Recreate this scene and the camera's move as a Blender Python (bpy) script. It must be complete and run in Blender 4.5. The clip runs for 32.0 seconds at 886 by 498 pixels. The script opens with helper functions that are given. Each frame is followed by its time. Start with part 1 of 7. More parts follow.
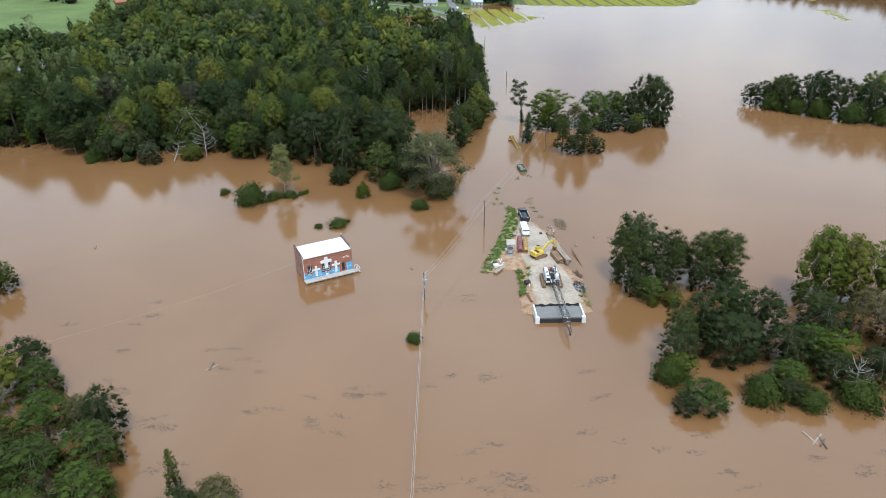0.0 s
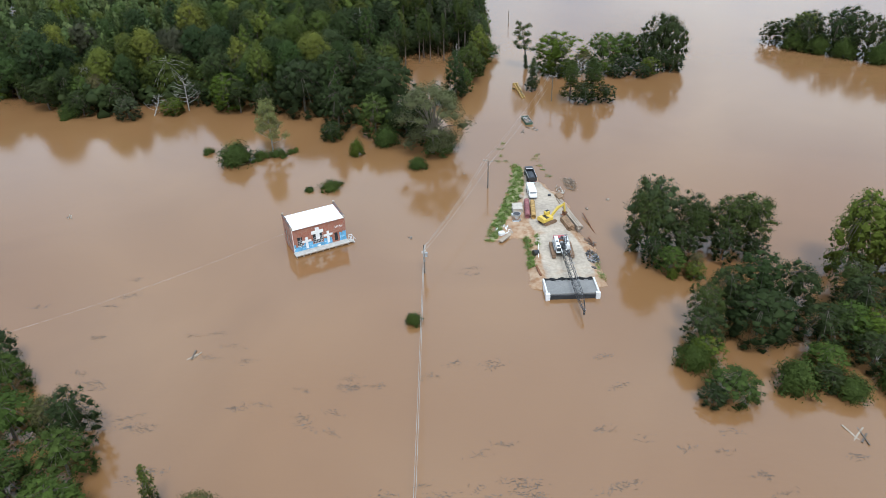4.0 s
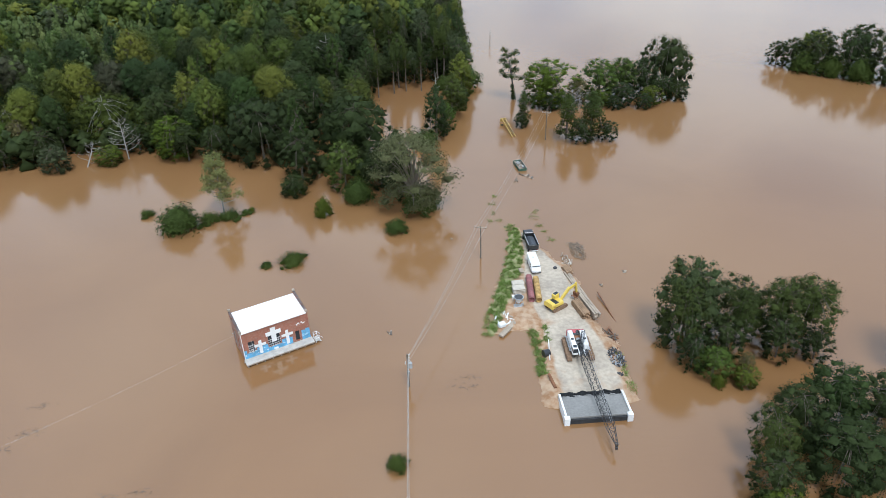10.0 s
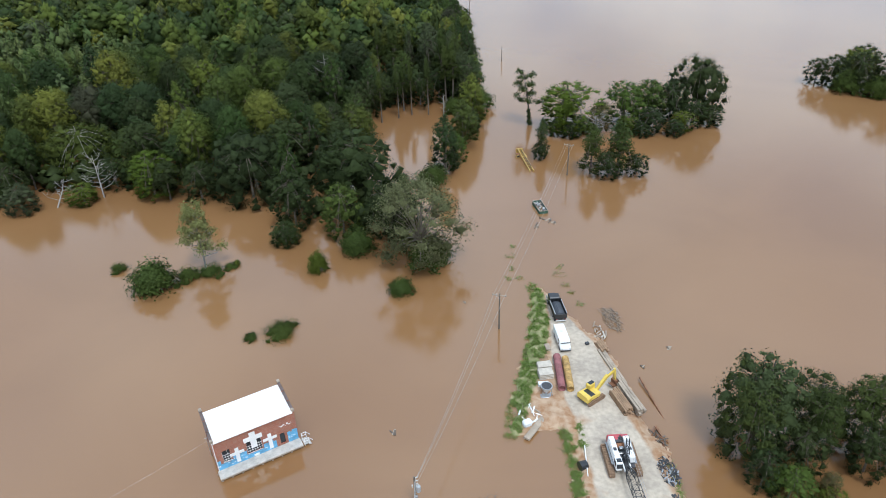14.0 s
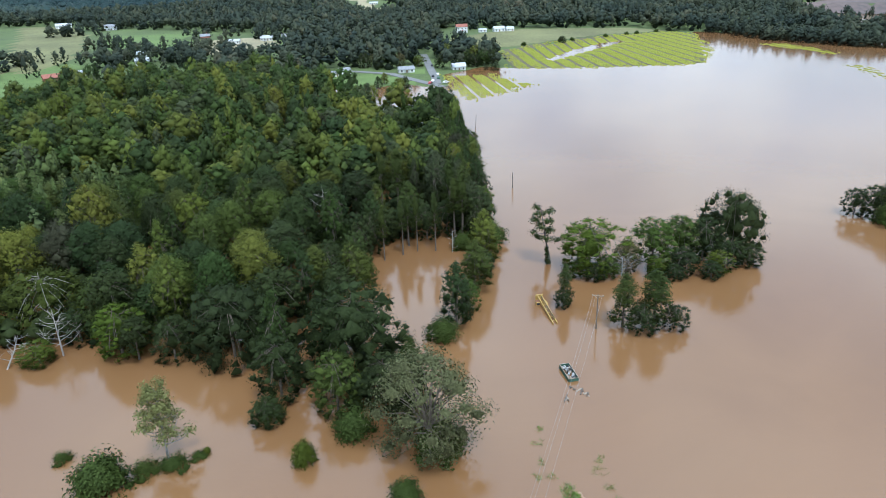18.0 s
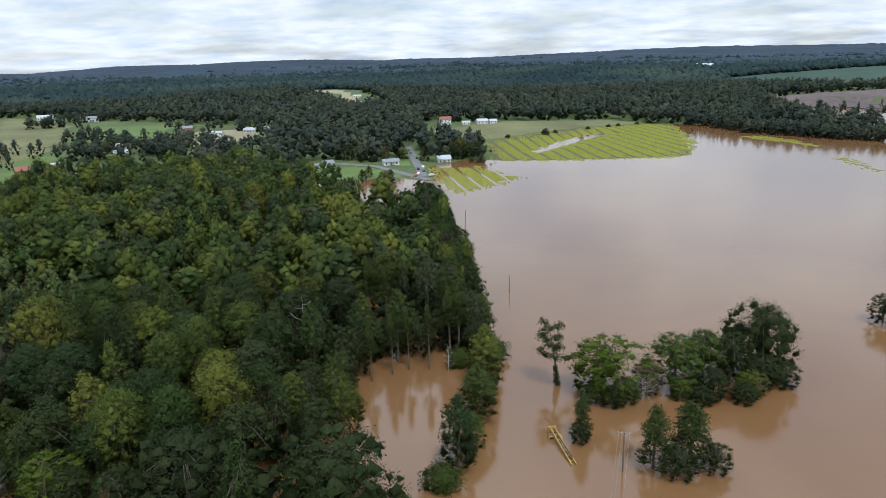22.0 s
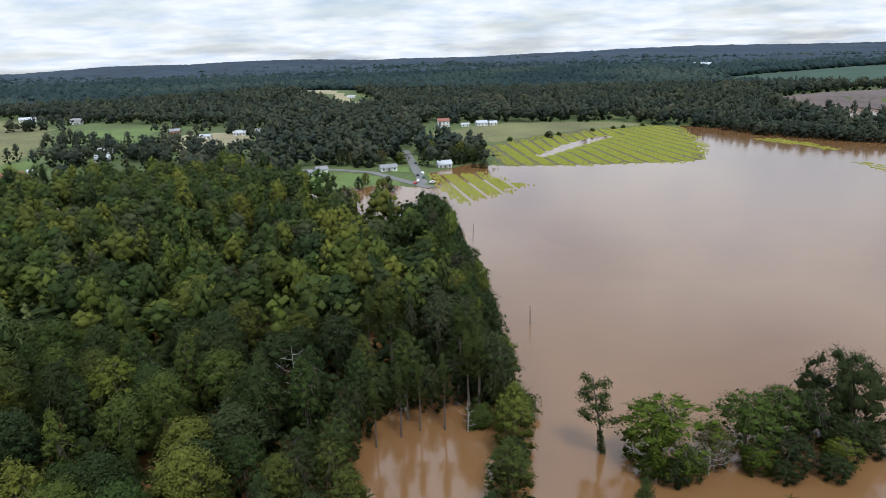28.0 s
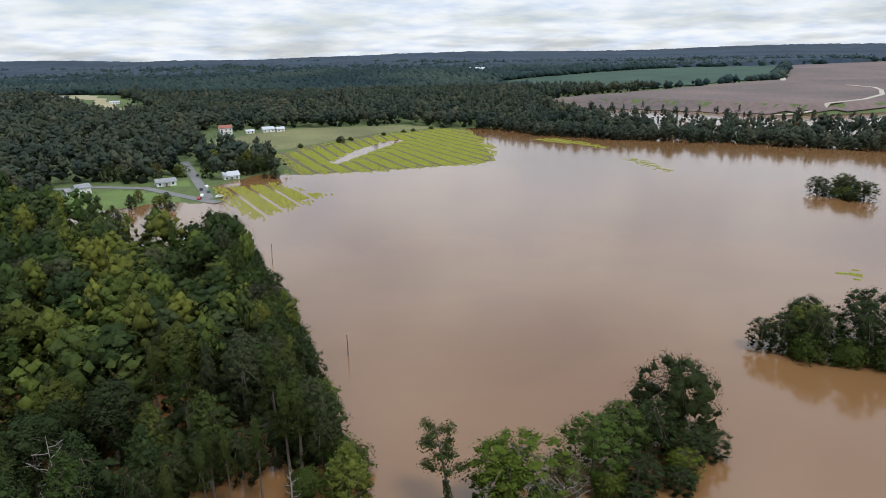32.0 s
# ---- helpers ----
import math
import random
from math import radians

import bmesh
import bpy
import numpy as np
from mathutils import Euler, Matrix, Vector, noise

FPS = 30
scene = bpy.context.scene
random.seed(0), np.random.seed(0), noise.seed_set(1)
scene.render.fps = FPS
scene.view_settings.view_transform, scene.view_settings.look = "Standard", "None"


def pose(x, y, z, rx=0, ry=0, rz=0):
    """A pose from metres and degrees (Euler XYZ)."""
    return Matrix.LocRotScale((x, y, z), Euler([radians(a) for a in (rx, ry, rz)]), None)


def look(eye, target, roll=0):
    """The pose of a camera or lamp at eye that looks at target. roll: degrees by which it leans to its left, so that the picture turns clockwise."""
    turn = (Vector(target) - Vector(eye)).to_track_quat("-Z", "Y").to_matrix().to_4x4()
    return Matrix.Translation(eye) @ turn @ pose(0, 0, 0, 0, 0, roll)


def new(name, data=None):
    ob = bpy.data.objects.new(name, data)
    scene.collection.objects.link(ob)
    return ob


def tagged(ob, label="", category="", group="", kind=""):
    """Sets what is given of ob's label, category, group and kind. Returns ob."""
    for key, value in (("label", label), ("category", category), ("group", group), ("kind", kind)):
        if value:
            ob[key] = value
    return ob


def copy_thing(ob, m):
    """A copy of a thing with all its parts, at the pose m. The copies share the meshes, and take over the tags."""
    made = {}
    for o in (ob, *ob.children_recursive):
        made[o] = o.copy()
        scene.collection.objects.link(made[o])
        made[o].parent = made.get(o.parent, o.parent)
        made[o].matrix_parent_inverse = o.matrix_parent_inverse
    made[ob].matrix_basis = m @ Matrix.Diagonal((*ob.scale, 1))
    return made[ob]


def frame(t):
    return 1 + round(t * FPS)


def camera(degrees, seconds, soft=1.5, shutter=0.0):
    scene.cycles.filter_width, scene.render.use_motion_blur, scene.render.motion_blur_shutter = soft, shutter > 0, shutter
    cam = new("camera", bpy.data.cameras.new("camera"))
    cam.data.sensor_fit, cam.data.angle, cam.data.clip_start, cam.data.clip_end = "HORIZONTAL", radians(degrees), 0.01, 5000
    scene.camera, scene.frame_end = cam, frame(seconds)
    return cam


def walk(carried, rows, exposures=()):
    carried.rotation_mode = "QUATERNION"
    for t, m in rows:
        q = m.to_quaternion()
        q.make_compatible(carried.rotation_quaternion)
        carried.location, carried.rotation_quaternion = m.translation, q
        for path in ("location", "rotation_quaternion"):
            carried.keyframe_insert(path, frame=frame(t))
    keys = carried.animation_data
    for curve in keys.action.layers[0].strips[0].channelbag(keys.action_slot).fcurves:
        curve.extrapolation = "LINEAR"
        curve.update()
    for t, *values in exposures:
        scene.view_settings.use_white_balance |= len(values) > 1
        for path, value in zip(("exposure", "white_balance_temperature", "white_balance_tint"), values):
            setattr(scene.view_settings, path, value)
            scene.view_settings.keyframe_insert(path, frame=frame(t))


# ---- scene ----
cam = camera(66.7, 32.0, soft=0.6)
PATH = [
    (0, (-0.05, 2.609, 71.606), (-0.02, 4.397, 70.711), -0.8),
    (0.5, (0.006, 3.746, 71.731), (0.035, 5.535, 70.837), -1.1),
    (1, (-0.003, 4.845, 71.693), (0.022, 6.594, 70.722), -1.2),
    (1.5, (0.245, 6.421, 72.019), (0.263, 8.113, 70.953), -1.3),
    (2, (0.146, 7.915, 72.153), (0.163, 9.608, 71.088), -1.4),
    (3, (0.287, 11.479, 71.692), (0.298, 13.177, 70.636), -1.6),
    (3.5, (0.153, 13.478, 71.514), (0.164, 15.178, 70.461), -1.6),
    (5.5, (-0.218, 22.344, 70.887), (-0.112, 24.047, 69.844), -1.7),
    (6, (-0.335, 24.684, 70.862), (-0.23, 26.388, 69.82), -1.8),
    (7, (-0.368, 29.662, 70.756), (-0.266, 31.368, 69.717), -1.8),
    (8, (-0.627, 34.959, 70.832), (-0.526, 36.665, 69.793), -1.8),
    (9, (-0.294, 40.315, 70.65), (-0.2, 42.023, 69.613), -2.0),
    (10, (-0.319, 45.775, 70.776), (-0.227, 47.482, 69.738), -1.9),
    (11, (-0.217, 51.249, 70.818), (-0.128, 52.956, 69.78), -2.1),
    (12, (-0.154, 56.748, 70.746), (-0.069, 58.456, 69.71), -2.1),
    (13, (0.085, 62.277, 70.975), (0.164, 63.985, 69.937), -2.2),
    (13.5, (0.08, 65.088, 71.166), (0.157, 66.794, 70.126), -2.2),
    (15.5, (0.012, 76.743, 71.564), (0.087, 78.452, 70.528), -2.3),
    (16, (-0.037, 79.968, 72.065), (0.039, 81.682, 71.037), -2.2),
    (16.5, (-0.032, 83.284, 72.354), (0.046, 85.027, 71.378), -2.2),
    (17, (-0.017, 86.452, 72.602), (0.066, 88.246, 71.721), -2.2),
    (17.5, (-0.101, 89.508, 72.68), (-0.012, 91.347, 71.899), -2.1),
    (18, (-0.162, 92.197, 72.522), (-0.074, 94.039, 71.747), -2.2),
    (19, (-0.525, 97.622, 72.678), (-0.435, 99.473, 71.927), -2.1),
    (19.5, (-0.714, 100.536, 72.668), (-0.62, 102.42, 72.004), -2.1),
    (20, (-1.148, 103.12, 72.702), (-1.047, 105.044, 72.164), -1.9),
    (21, (-1.359, 107.989, 72.461), (-1.26, 109.913, 71.927), -2.0),
    (21.5, (-1.72, 110.2, 72.66), (-1.566, 112.12, 72.122), -1.9),
    (22, (-2.026, 112.38, 72.847), (-1.869, 114.299, 72.308), -1.9),
    (23, (-2.667, 116.83, 72.737), (-2.509, 118.75, 72.199), -1.9),
    (24, (-2.828, 121.645, 72.598), (-2.65, 123.563, 72.058), -2.0),
    (25, (-3.265, 126.564, 72.49), (-3.087, 128.482, 71.95), -1.9),
    (25.5, (-3.565, 129.112, 72.5), (-3.387, 131.03, 71.96), -1.9),
    (27.5, (-4.224, 138.918, 72.811), (-4.048, 140.835, 72.269), -1.9),
    (28, (-4.294, 141.095, 72.986), (-4.119, 143.013, 72.445), -2.0),
    (29, (-4.485, 146.55, 73.104), (-4.312, 148.468, 72.562), -1.9),
    (30, (-4.29, 151.85, 72.91), (-4.119, 153.768, 72.37), -2.0),
    (30.5, (-3.709, 154.773, 72.932), (-3.476, 156.688, 72.404), -1.9),
    (31, (-3.885, 157.558, 72.712), (-3.263, 159.38, 72.174), -1.6),
    (31.5, (-3.679, 160.415, 72.701), (-2.919, 162.183, 72.158), -1.4),
    (32, (-3.682, 161.142, 72.515), (-2.924, 162.91, 71.967), -1.4),
]
walk(cam, [(t, look(eye, target, roll)) for t, eye, target, roll in PATH],
     exposures=[(0.0, -0.10, 5800, 5), (3.0, -0.06, 5780, 5), (15.0, -0.06, 5700, 5), (19.0, 0.16, 5350, 4), (20.0, -0.05, 5500, 6), (21.0, -0.40, 5760, 7), (25.0, -0.41, 5900, 8), (30.0, -0.39, 6100, 9), (32.0, -0.48, 6150, 9)])

# ---- light ----
SUN_AZ, SUN_EL = radians(165), radians(60)   # clockwise from +y
world = bpy.data.worlds.new("sky")
scene.world = world
world.use_nodes = True
wt = world.node_tree
wt.nodes.clear()


def wnode(kind, **vals):
    n = wt.nodes.new(kind)
    for k, v in vals.items():
        n.inputs[k].default_value = v
    return n


def link_world():
    out, bg = wnode("ShaderNodeOutputWorld"), wnode("ShaderNodeBackground", Strength=0.25)
    sky = wt.nodes.new("ShaderNodeTexSky")
    sky.sky_type, sky.sun_disc = "NISHITA", False
    sky.sun_elevation, sky.sun_rotation = SUN_EL, SUN_AZ
    sky.air_density, sky.dust_density, sky.ozone_density = 1.0, 1.5, 1.5
    tc = wt.nodes.new("ShaderNodeTexCoord")
    sep = wt.nodes.new("ShaderNodeSeparateXYZ")
    wt.links.new(tc.outputs["Generated"], sep.inputs[0])
    hgt = wt.nodes.new("ShaderNodeMath")
    hgt.operation, hgt.inputs[1].default_value = "MAXIMUM", 0.0
    wt.links.new(sep.outputs[2], hgt.inputs[0])
    add = wt.nodes.new("ShaderNodeMath")
    add.operation, add.inputs[1].default_value = "ADD", 0.14
    wt.links.new(hgt.outputs[0], add.inputs[0])
    div = wt.nodes.new("ShaderNodeVectorMath")
    div.operation = "DIVIDE"
    comb = wt.nodes.new("ShaderNodeCombineXYZ")
    for i in range(3):
        wt.links.new(add.outputs[0], comb.inputs[i])
    wt.links.new(tc.outputs["Generated"], div.inputs[0])
    wt.links.new(comb.outputs[0], div.inputs[1])
    flat = wt.nodes.new("ShaderNodeVectorMath")
    flat.operation = "MULTIPLY"
    flat.inputs[1].default_value = (1, 1, 0)
    wt.links.new(div.outputs[0], flat.inputs[0])
    big = wnode("ShaderNodeTexNoise", Scale=1.2, Detail=6.0, Roughness=0.5, Distortion=0.15)
    wt.links.new(flat.outputs[0], big.inputs["Vector"])
    cover = wt.nodes.new("ShaderNodeValToRGB")
    cover.color_ramp.elements[0].position, cover.color_ramp.elements[0].color = 0.36, (0.55, 0.55, 0.55, 1)
    cover.color_ramp.elements[1].position, cover.color_ramp.elements[1].color = 0.56, (1, 1, 1, 1)
    wt.links.new(big.outputs["Fac"], cover.inputs[0])
    small = wnode("ShaderNodeTexNoise", Scale=2.6, Detail=7.0, Roughness=0.6)
    wt.links.new(flat.outputs[0], small.inputs["Vector"])
    shade = wt.nodes.new("ShaderNodeValToRGB")
    shade.color_ramp.elements[0].position, shade.color_ramp.elements[0].color = 0.33, (6.8, 7.5, 8.7, 1)
    shade.color_ramp.elements[1].position, shade.color_ramp.elements[1].color = 0.58, (9.25, 9.3, 9.2, 1)
    wt.links.new(small.outputs["Fac"], shade.inputs[0])
    mix = wt.nodes.new("ShaderNodeMix")
    mix.data_type = "RGBA"
    wt.links.new(cover.outputs[0], mix.inputs[0])
    wt.links.new(sky.outputs[0], mix.inputs[6])
    wt.links.new(shade.outputs[0], mix.inputs[7])
    lift = wt.nodes.new("ShaderNodeValToRGB")
    for pos, col in ((0.0, (0.57, 0.565, 0.56)), (0.09, (0.57, 0.585, 0.61)), (0.14, (1.62, 1.64, 1.67)), (0.32, (1.72, 1.74, 1.78)), (0.55, (1.32, 1.36, 1.42)), (1.0, (0.50, 0.55, 0.62))):
        e = lift.color_ramp.elements[0] if pos == 0.0 else lift.color_ramp.elements[1] if pos == 1.0 else lift.color_ramp.elements.new(pos)
        e.position, e.color = pos, (*col, 1)
    wt.links.new(hgt.outputs[0], lift.inputs[0])
    up = wt.nodes.new("ShaderNodeVectorMath")
    up.operation = "MULTIPLY"
    wt.links.new(mix.outputs[2], up.inputs[0])
    wt.links.new(lift.outputs[0], up.inputs[1])
    wt.links.new(up.outputs[0], bg.inputs[0])
    wt.links.new(bg.outputs[0], out.inputs[0])


link_world()
sun = new("sun", bpy.data.lights.new("sun", "SUN"))
sun.data.energy, sun.data.angle, sun.data.color = 2.8, radians(14), (1.0, 0.97, 0.93)
sun_dir = Vector((math.sin(SUN_AZ) * math.cos(SUN_EL), math.cos(SUN_AZ) * math.cos(SUN_EL), math.sin(SUN_EL)))
sun.matrix_world = look(sun_dir * 200, (0, 0, 0))


# ---- materials ----
def material(name, base, rough=0.7, metal=0.0, vary=0.25, scale=1.0, bump=0.2, dark=None, fine=None, coat=0.0):
    """A painted or raw surface: two scales of noise between base and dark, and fine relief."""
    m = bpy.data.materials.new(name)
    m.use_nodes = True
    t = m.node_tree
    p = t.nodes["Principled BSDF"]
    p.inputs["Roughness"].default_value, p.inputs["Metallic"].default_value = rough, metal
    p.inputs["Coat Weight"].default_value = coat
    tc = t.nodes.new("ShaderNodeTexCoord")
    n1 = t.nodes.new("ShaderNodeTexNoise")
    n1.inputs["Scale"].default_value, n1.inputs["Detail"].default_value = 0.6 * scale, 5
    n2 = t.nodes.new("ShaderNodeTexNoise")
    n2.inputs["Scale"].default_value, n2.inputs["Detail"].default_value = (fine or 9.0 * scale), 4
    for n in (n1, n2):
        t.links.new(tc.outputs["Object"], n.inputs["Vector"])
    mul = t.nodes.new("ShaderNodeMath")
    mul.operation = "MULTIPLY_ADD"
    mul.inputs[1].default_value = 0.55
    t.links.new(n1.outputs["Fac"], mul.inputs[0])
    half = t.nodes.new("ShaderNodeMath")
    half.operation, half.inputs[1].default_value = "MULTIPLY", 0.45
    t.links.new(n2.outputs["Fac"], half.inputs[0])
    t.links.new(half.outputs[0], mul.inputs[2])
    ramp = t.nodes.new("ShaderNodeValToRGB")
    d = dark or tuple(c * (1 - vary) for c in base)
    e = tuple(min(1, c * (1 + 0.5 * vary)) for c in base)
    ramp.color_ramp.elements[0].position, ramp.color_ramp.elements[0].color = 0.36, (*d, 1)
    ramp.color_ramp.elements[1].position, ramp.color_ramp.elements[1].color = 0.64, (*e, 1)
    t.links.new(mul.outputs[0], ramp.inputs[0])
    t.links.new(ramp.outputs[0], p.inputs["Base Color"])
    if bump:
        b = t.nodes.new("ShaderNodeBump")
        b.inputs["Strength"].default_value, b.inputs["Distance"].default_value = bump, 0.05
        t.links.new(n2.outputs["Fac"], b.inputs["Height"])
        t.links.new(b.outputs[0], p.inputs["Normal"])
    return m


def leaf_material(name, colours, see_through=0.14, low=0.72, high=1.32, stands=False):
    """Foliage: hue by tree (object or tint, or by stands of trees alone), lightness by leaf clump."""
    m = bpy.data.materials.new(name)
    m.use_nodes = True
    t = m.node_tree
    p = t.nodes["Principled BSDF"]
    p.inputs["Roughness"].default_value = 0.6
    p.inputs["Specular IOR Level"].default_value = 0.06
    info, geo, att = (t.nodes.new("ShaderNode" + k) for k in ("ObjectInfo", "NewGeometry", "Attribute"))
    att.attribute_name = "tint"
    add = t.nodes.new("ShaderNodeMath")
    add.operation = "ADD"
    t.links.new(info.outputs["Random"], add.inputs[0])
    t.links.new(att.outputs["Fac"], add.inputs[1])
    frac = t.nodes.new("ShaderNodeMath")
    frac.operation = "FRACT"
    t.links.new(add.outputs[0], frac.inputs[0])
    ramp = t.nodes.new("ShaderNodeValToRGB")
    while len(ramp.color_ramp.elements) < len(colours):
        ramp.color_ramp.elements.new(0.5)
    for i, c in enumerate(colours):
        ramp.color_ramp.elements[i].position = i / (len(colours) - 1)
        ramp.color_ramp.elements[i].color = (*c, 1)
    t.links.new(att.outputs["Fac"] if stands else frac.outputs[0], ramp.inputs[0])
    hsv = t.nodes.new("ShaderNodeHueSaturation")
    rng = t.nodes.new("ShaderNodeMapRange")
    rng.inputs["To Min"].default_value, rng.inputs["To Max"].default_value = low, high
    t.links.new(geo.outputs["Random Per Island"], rng.inputs["Value"])
    t.links.new(rng.outputs[0], hsv.inputs["Value"])
    t.links.new(ramp.outputs[0], hsv.inputs["Color"])
    t.links.new(hsv.outputs[0], p.inputs["Base Color"])
    if see_through:
        tr, mx = t.nodes.new("ShaderNodeBsdfTranslucent"), t.nodes.new("ShaderNodeMixShader")
        mx.inputs[0].default_value = see_through
        t.links.new(hsv.outputs[0], tr.inputs["Color"])
        t.links.new(p.outputs[0], mx.inputs[1])
        t.links.new(tr.outputs[0], mx.inputs[2])
        t.links.new(mx.outputs[0], t.nodes["Material Output"].inputs["Surface"])
    return m


def water_material():
    m = bpy.data.materials.new("muddy_water")
    m.use_nodes = True
    t = m.node_tree
    p = t.nodes["Principled BSDF"]
    p.inputs["Roughness"].default_value, p.inputs["IOR"].default_value = 0.1, 1.75
    tc = t.nodes.new("ShaderNodeTexCoord")
    n = t.nodes.new("ShaderNodeTexNoise")
    n.inputs["Scale"].default_value, n.inputs["Detail"].default_value = 0.02, 6
    n.inputs["Distortion"].default_value = 1.0
    ramp = t.nodes.new("ShaderNodeValToRGB")
    ramp.color_ramp.elements[0].position, ramp.color_ramp.elements[0].color = 0.35, (0.215, 0.110, 0.044, 1)
    ramp.color_ramp.elements[1].position, ramp.color_ramp.elements[1].color = 0.65, (0.240, 0.125, 0.051, 1)
    t.links.new(tc.outputs["Object"], n.inputs["Vector"])
    t.links.new(n.outputs["Fac"], ramp.inputs[0])
    t.links.new(ramp.outputs[0], p.inputs["Base Color"])
    stretch = t.nodes.new("ShaderNodeMapping")
    stretch.inputs["Scale"].default_value = (0.5, 1.0, 1.0)
    t.links.new(tc.outputs["Object"], stretch.inputs[0])
    r1 = t.nodes.new("ShaderNodeTexNoise")
    r1.inputs["Scale"].default_value, r1.inputs["Detail"].default_value, r1.inputs["Roughness"].default_value = 0.9, 5, 0.6
    t.links.new(stretch.outputs[0], r1.inputs["Vector"])
    b = t.nodes.new("ShaderNodeBump")
    b.inputs["Strength"].default_value, b.inputs["Distance"].default_value = 0.25, 0.06
    t.links.new(r1.outputs["Fac"], b.inputs["Height"])
    t.links.new(b.outputs[0], p.inputs["Normal"])
    return m


GREENS = [(0.0333, 0.0508, 0.0143), (0.0499, 0.0734, 0.017), (0.0274, 0.041, 0.0155), (0.0903, 0.1145, 0.0213), (0.038, 0.0562, 0.017), (0.0297, 0.0464, 0.017), (0.1402, 0.1458, 0.0256), (0.0356, 0.054, 0.0143), (0.0571, 0.0648, 0.0312), (0.0428, 0.0713, 0.017), (0.1117, 0.1253, 0.0226), (0.0309, 0.0464, 0.0155)]
LEAF = leaf_material("broad_leaves", GREENS)
LEAF_BRIGHT = leaf_material("bright_leaves", [(0.0624, 0.0924, 0.0124), (0.0741, 0.1023, 0.0136), (0.0858, 0.099, 0.0149), (0.0585, 0.0825, 0.0124)])
LEAF_FRESH = leaf_material("fresh_leaves", [(0.053, 0.0804, 0.016), (0.0653, 0.0935, 0.0182), (0.0469, 0.0711, 0.016)])
LEAF_OLIVE = leaf_material("olive_leaves", [(0.0585, 0.0784, 0.0162), (0.0495, 0.0704, 0.0162), (0.066, 0.0848, 0.018)])
LEAF_OAK = leaf_material("water_oak_leaves", [(0.044, 0.058, 0.016), (0.056, 0.070, 0.018), (0.040, 0.052, 0.016)])
LEAF_LIGHT = leaf_material("light_leaves", [(0.0745, 0.0852, 0.018), (0.0622, 0.0766, 0.016), (0.0885, 0.088, 0.018)])
LEAF_YELLOW = leaf_material("yellowing_leaves", [(0.105, 0.118, 0.019), (0.088, 0.108, 0.017), (0.122, 0.121, 0.022)])
LEAF_GREY = leaf_material("grey_green_leaves", [(0.0936, 0.0858, 0.0322), (0.0819, 0.0779, 0.0273), (0.1092, 0.0924, 0.0372)])
LEAF_SLATE = leaf_material("slate_green_leaves", [(0.0515, 0.0515, 0.0273), (0.0437, 0.0449, 0.0248), (0.0577, 0.0554, 0.0285)])
LEAF_DARK = leaf_material("dark_leaves", [(0.0282, 0.0382, 0.0142), (0.0375, 0.0473, 0.0156), (0.0295, 0.0421, 0.0142), (0.0414, 0.0525, 0.0169)])
NEEDLE = leaf_material("pine_needles", [(0.0404, 0.0558, 0.0142), (0.0516, 0.0653, 0.0157), (0.0449, 0.0589, 0.0169)], 0.12)
PLANTATION = leaf_material("plantation_needles", [(0.0628, 0.0887, 0.0292), (0.0912, 0.1183, 0.0356), (0.0722, 0.0995, 0.0323), (0.1131, 0.129, 0.042), (0.0786, 0.1021, 0.0389)])
LEAF_WILLOW = leaf_material("willow_leaves", [(0.1116, 0.1221, 0.0495), (0.126, 0.1295, 0.0594)], 0.25)
LEAF_PALE = leaf_material("pale_yellow_leaves", [(0.170, 0.180, 0.060), (0.200, 0.195, 0.080)], 0.25)
# far tree colours pushed towards blue-grey, thin air haze painted into the leaves
HAZED_FAR_LEAF = leaf_material("hazed_far_woods_leaves", [(0.0277, 0.0385, 0.03), (0.0378, 0.0492, 0.036), (0.0479, 0.0579, 0.036), (0.0655, 0.0707, 0.042), (0.0882, 0.0814, 0.051)], 0, 0.8, 1.2, True)
# bluer again with distance: stronger haze painted into the leaf colours
HAZED_MID_LEAF = leaf_material("hazed_mid_distance_leaves", [(0.022, 0.040, 0.042), (0.028, 0.048, 0.046), (0.036, 0.056, 0.050), (0.056, 0.076, 0.060)], 0, 0.9, 1.1, True)
# haze blue painted into the roof, darkened for the shade between crowns
HAZED_FOREST_ROOF = material("hazed_distant_forest_roof", (0.020, 0.039, 0.062), 0.95, vary=0.35, scale=0.007, bump=0.3, fine=0.03, dark=(0.010, 0.022, 0.037))
BARK = material("bark", (0.14, 0.11, 0.085), 0.9, vary=0.5, scale=2, bump=0.6)
PALE_BARK = material("bleached_bark", (0.34, 0.31, 0.275), 0.85, vary=0.4, scale=2, bump=0.4)
WATER = water_material()


# ---- building helpers ----
def mesh_of(name, verts, faces, mat=None, smooth=False):
    me = bpy.data.meshes.new(name)
    me.from_pydata([tuple(map(float, v)) for v in verts], [], [tuple(map(int, f)) for f in faces])
    if mat:
        me.materials.append(mat)
    if smooth:
        me.polygons.foreach_set("use_smooth", [True] * len(me.polygons))
    return me


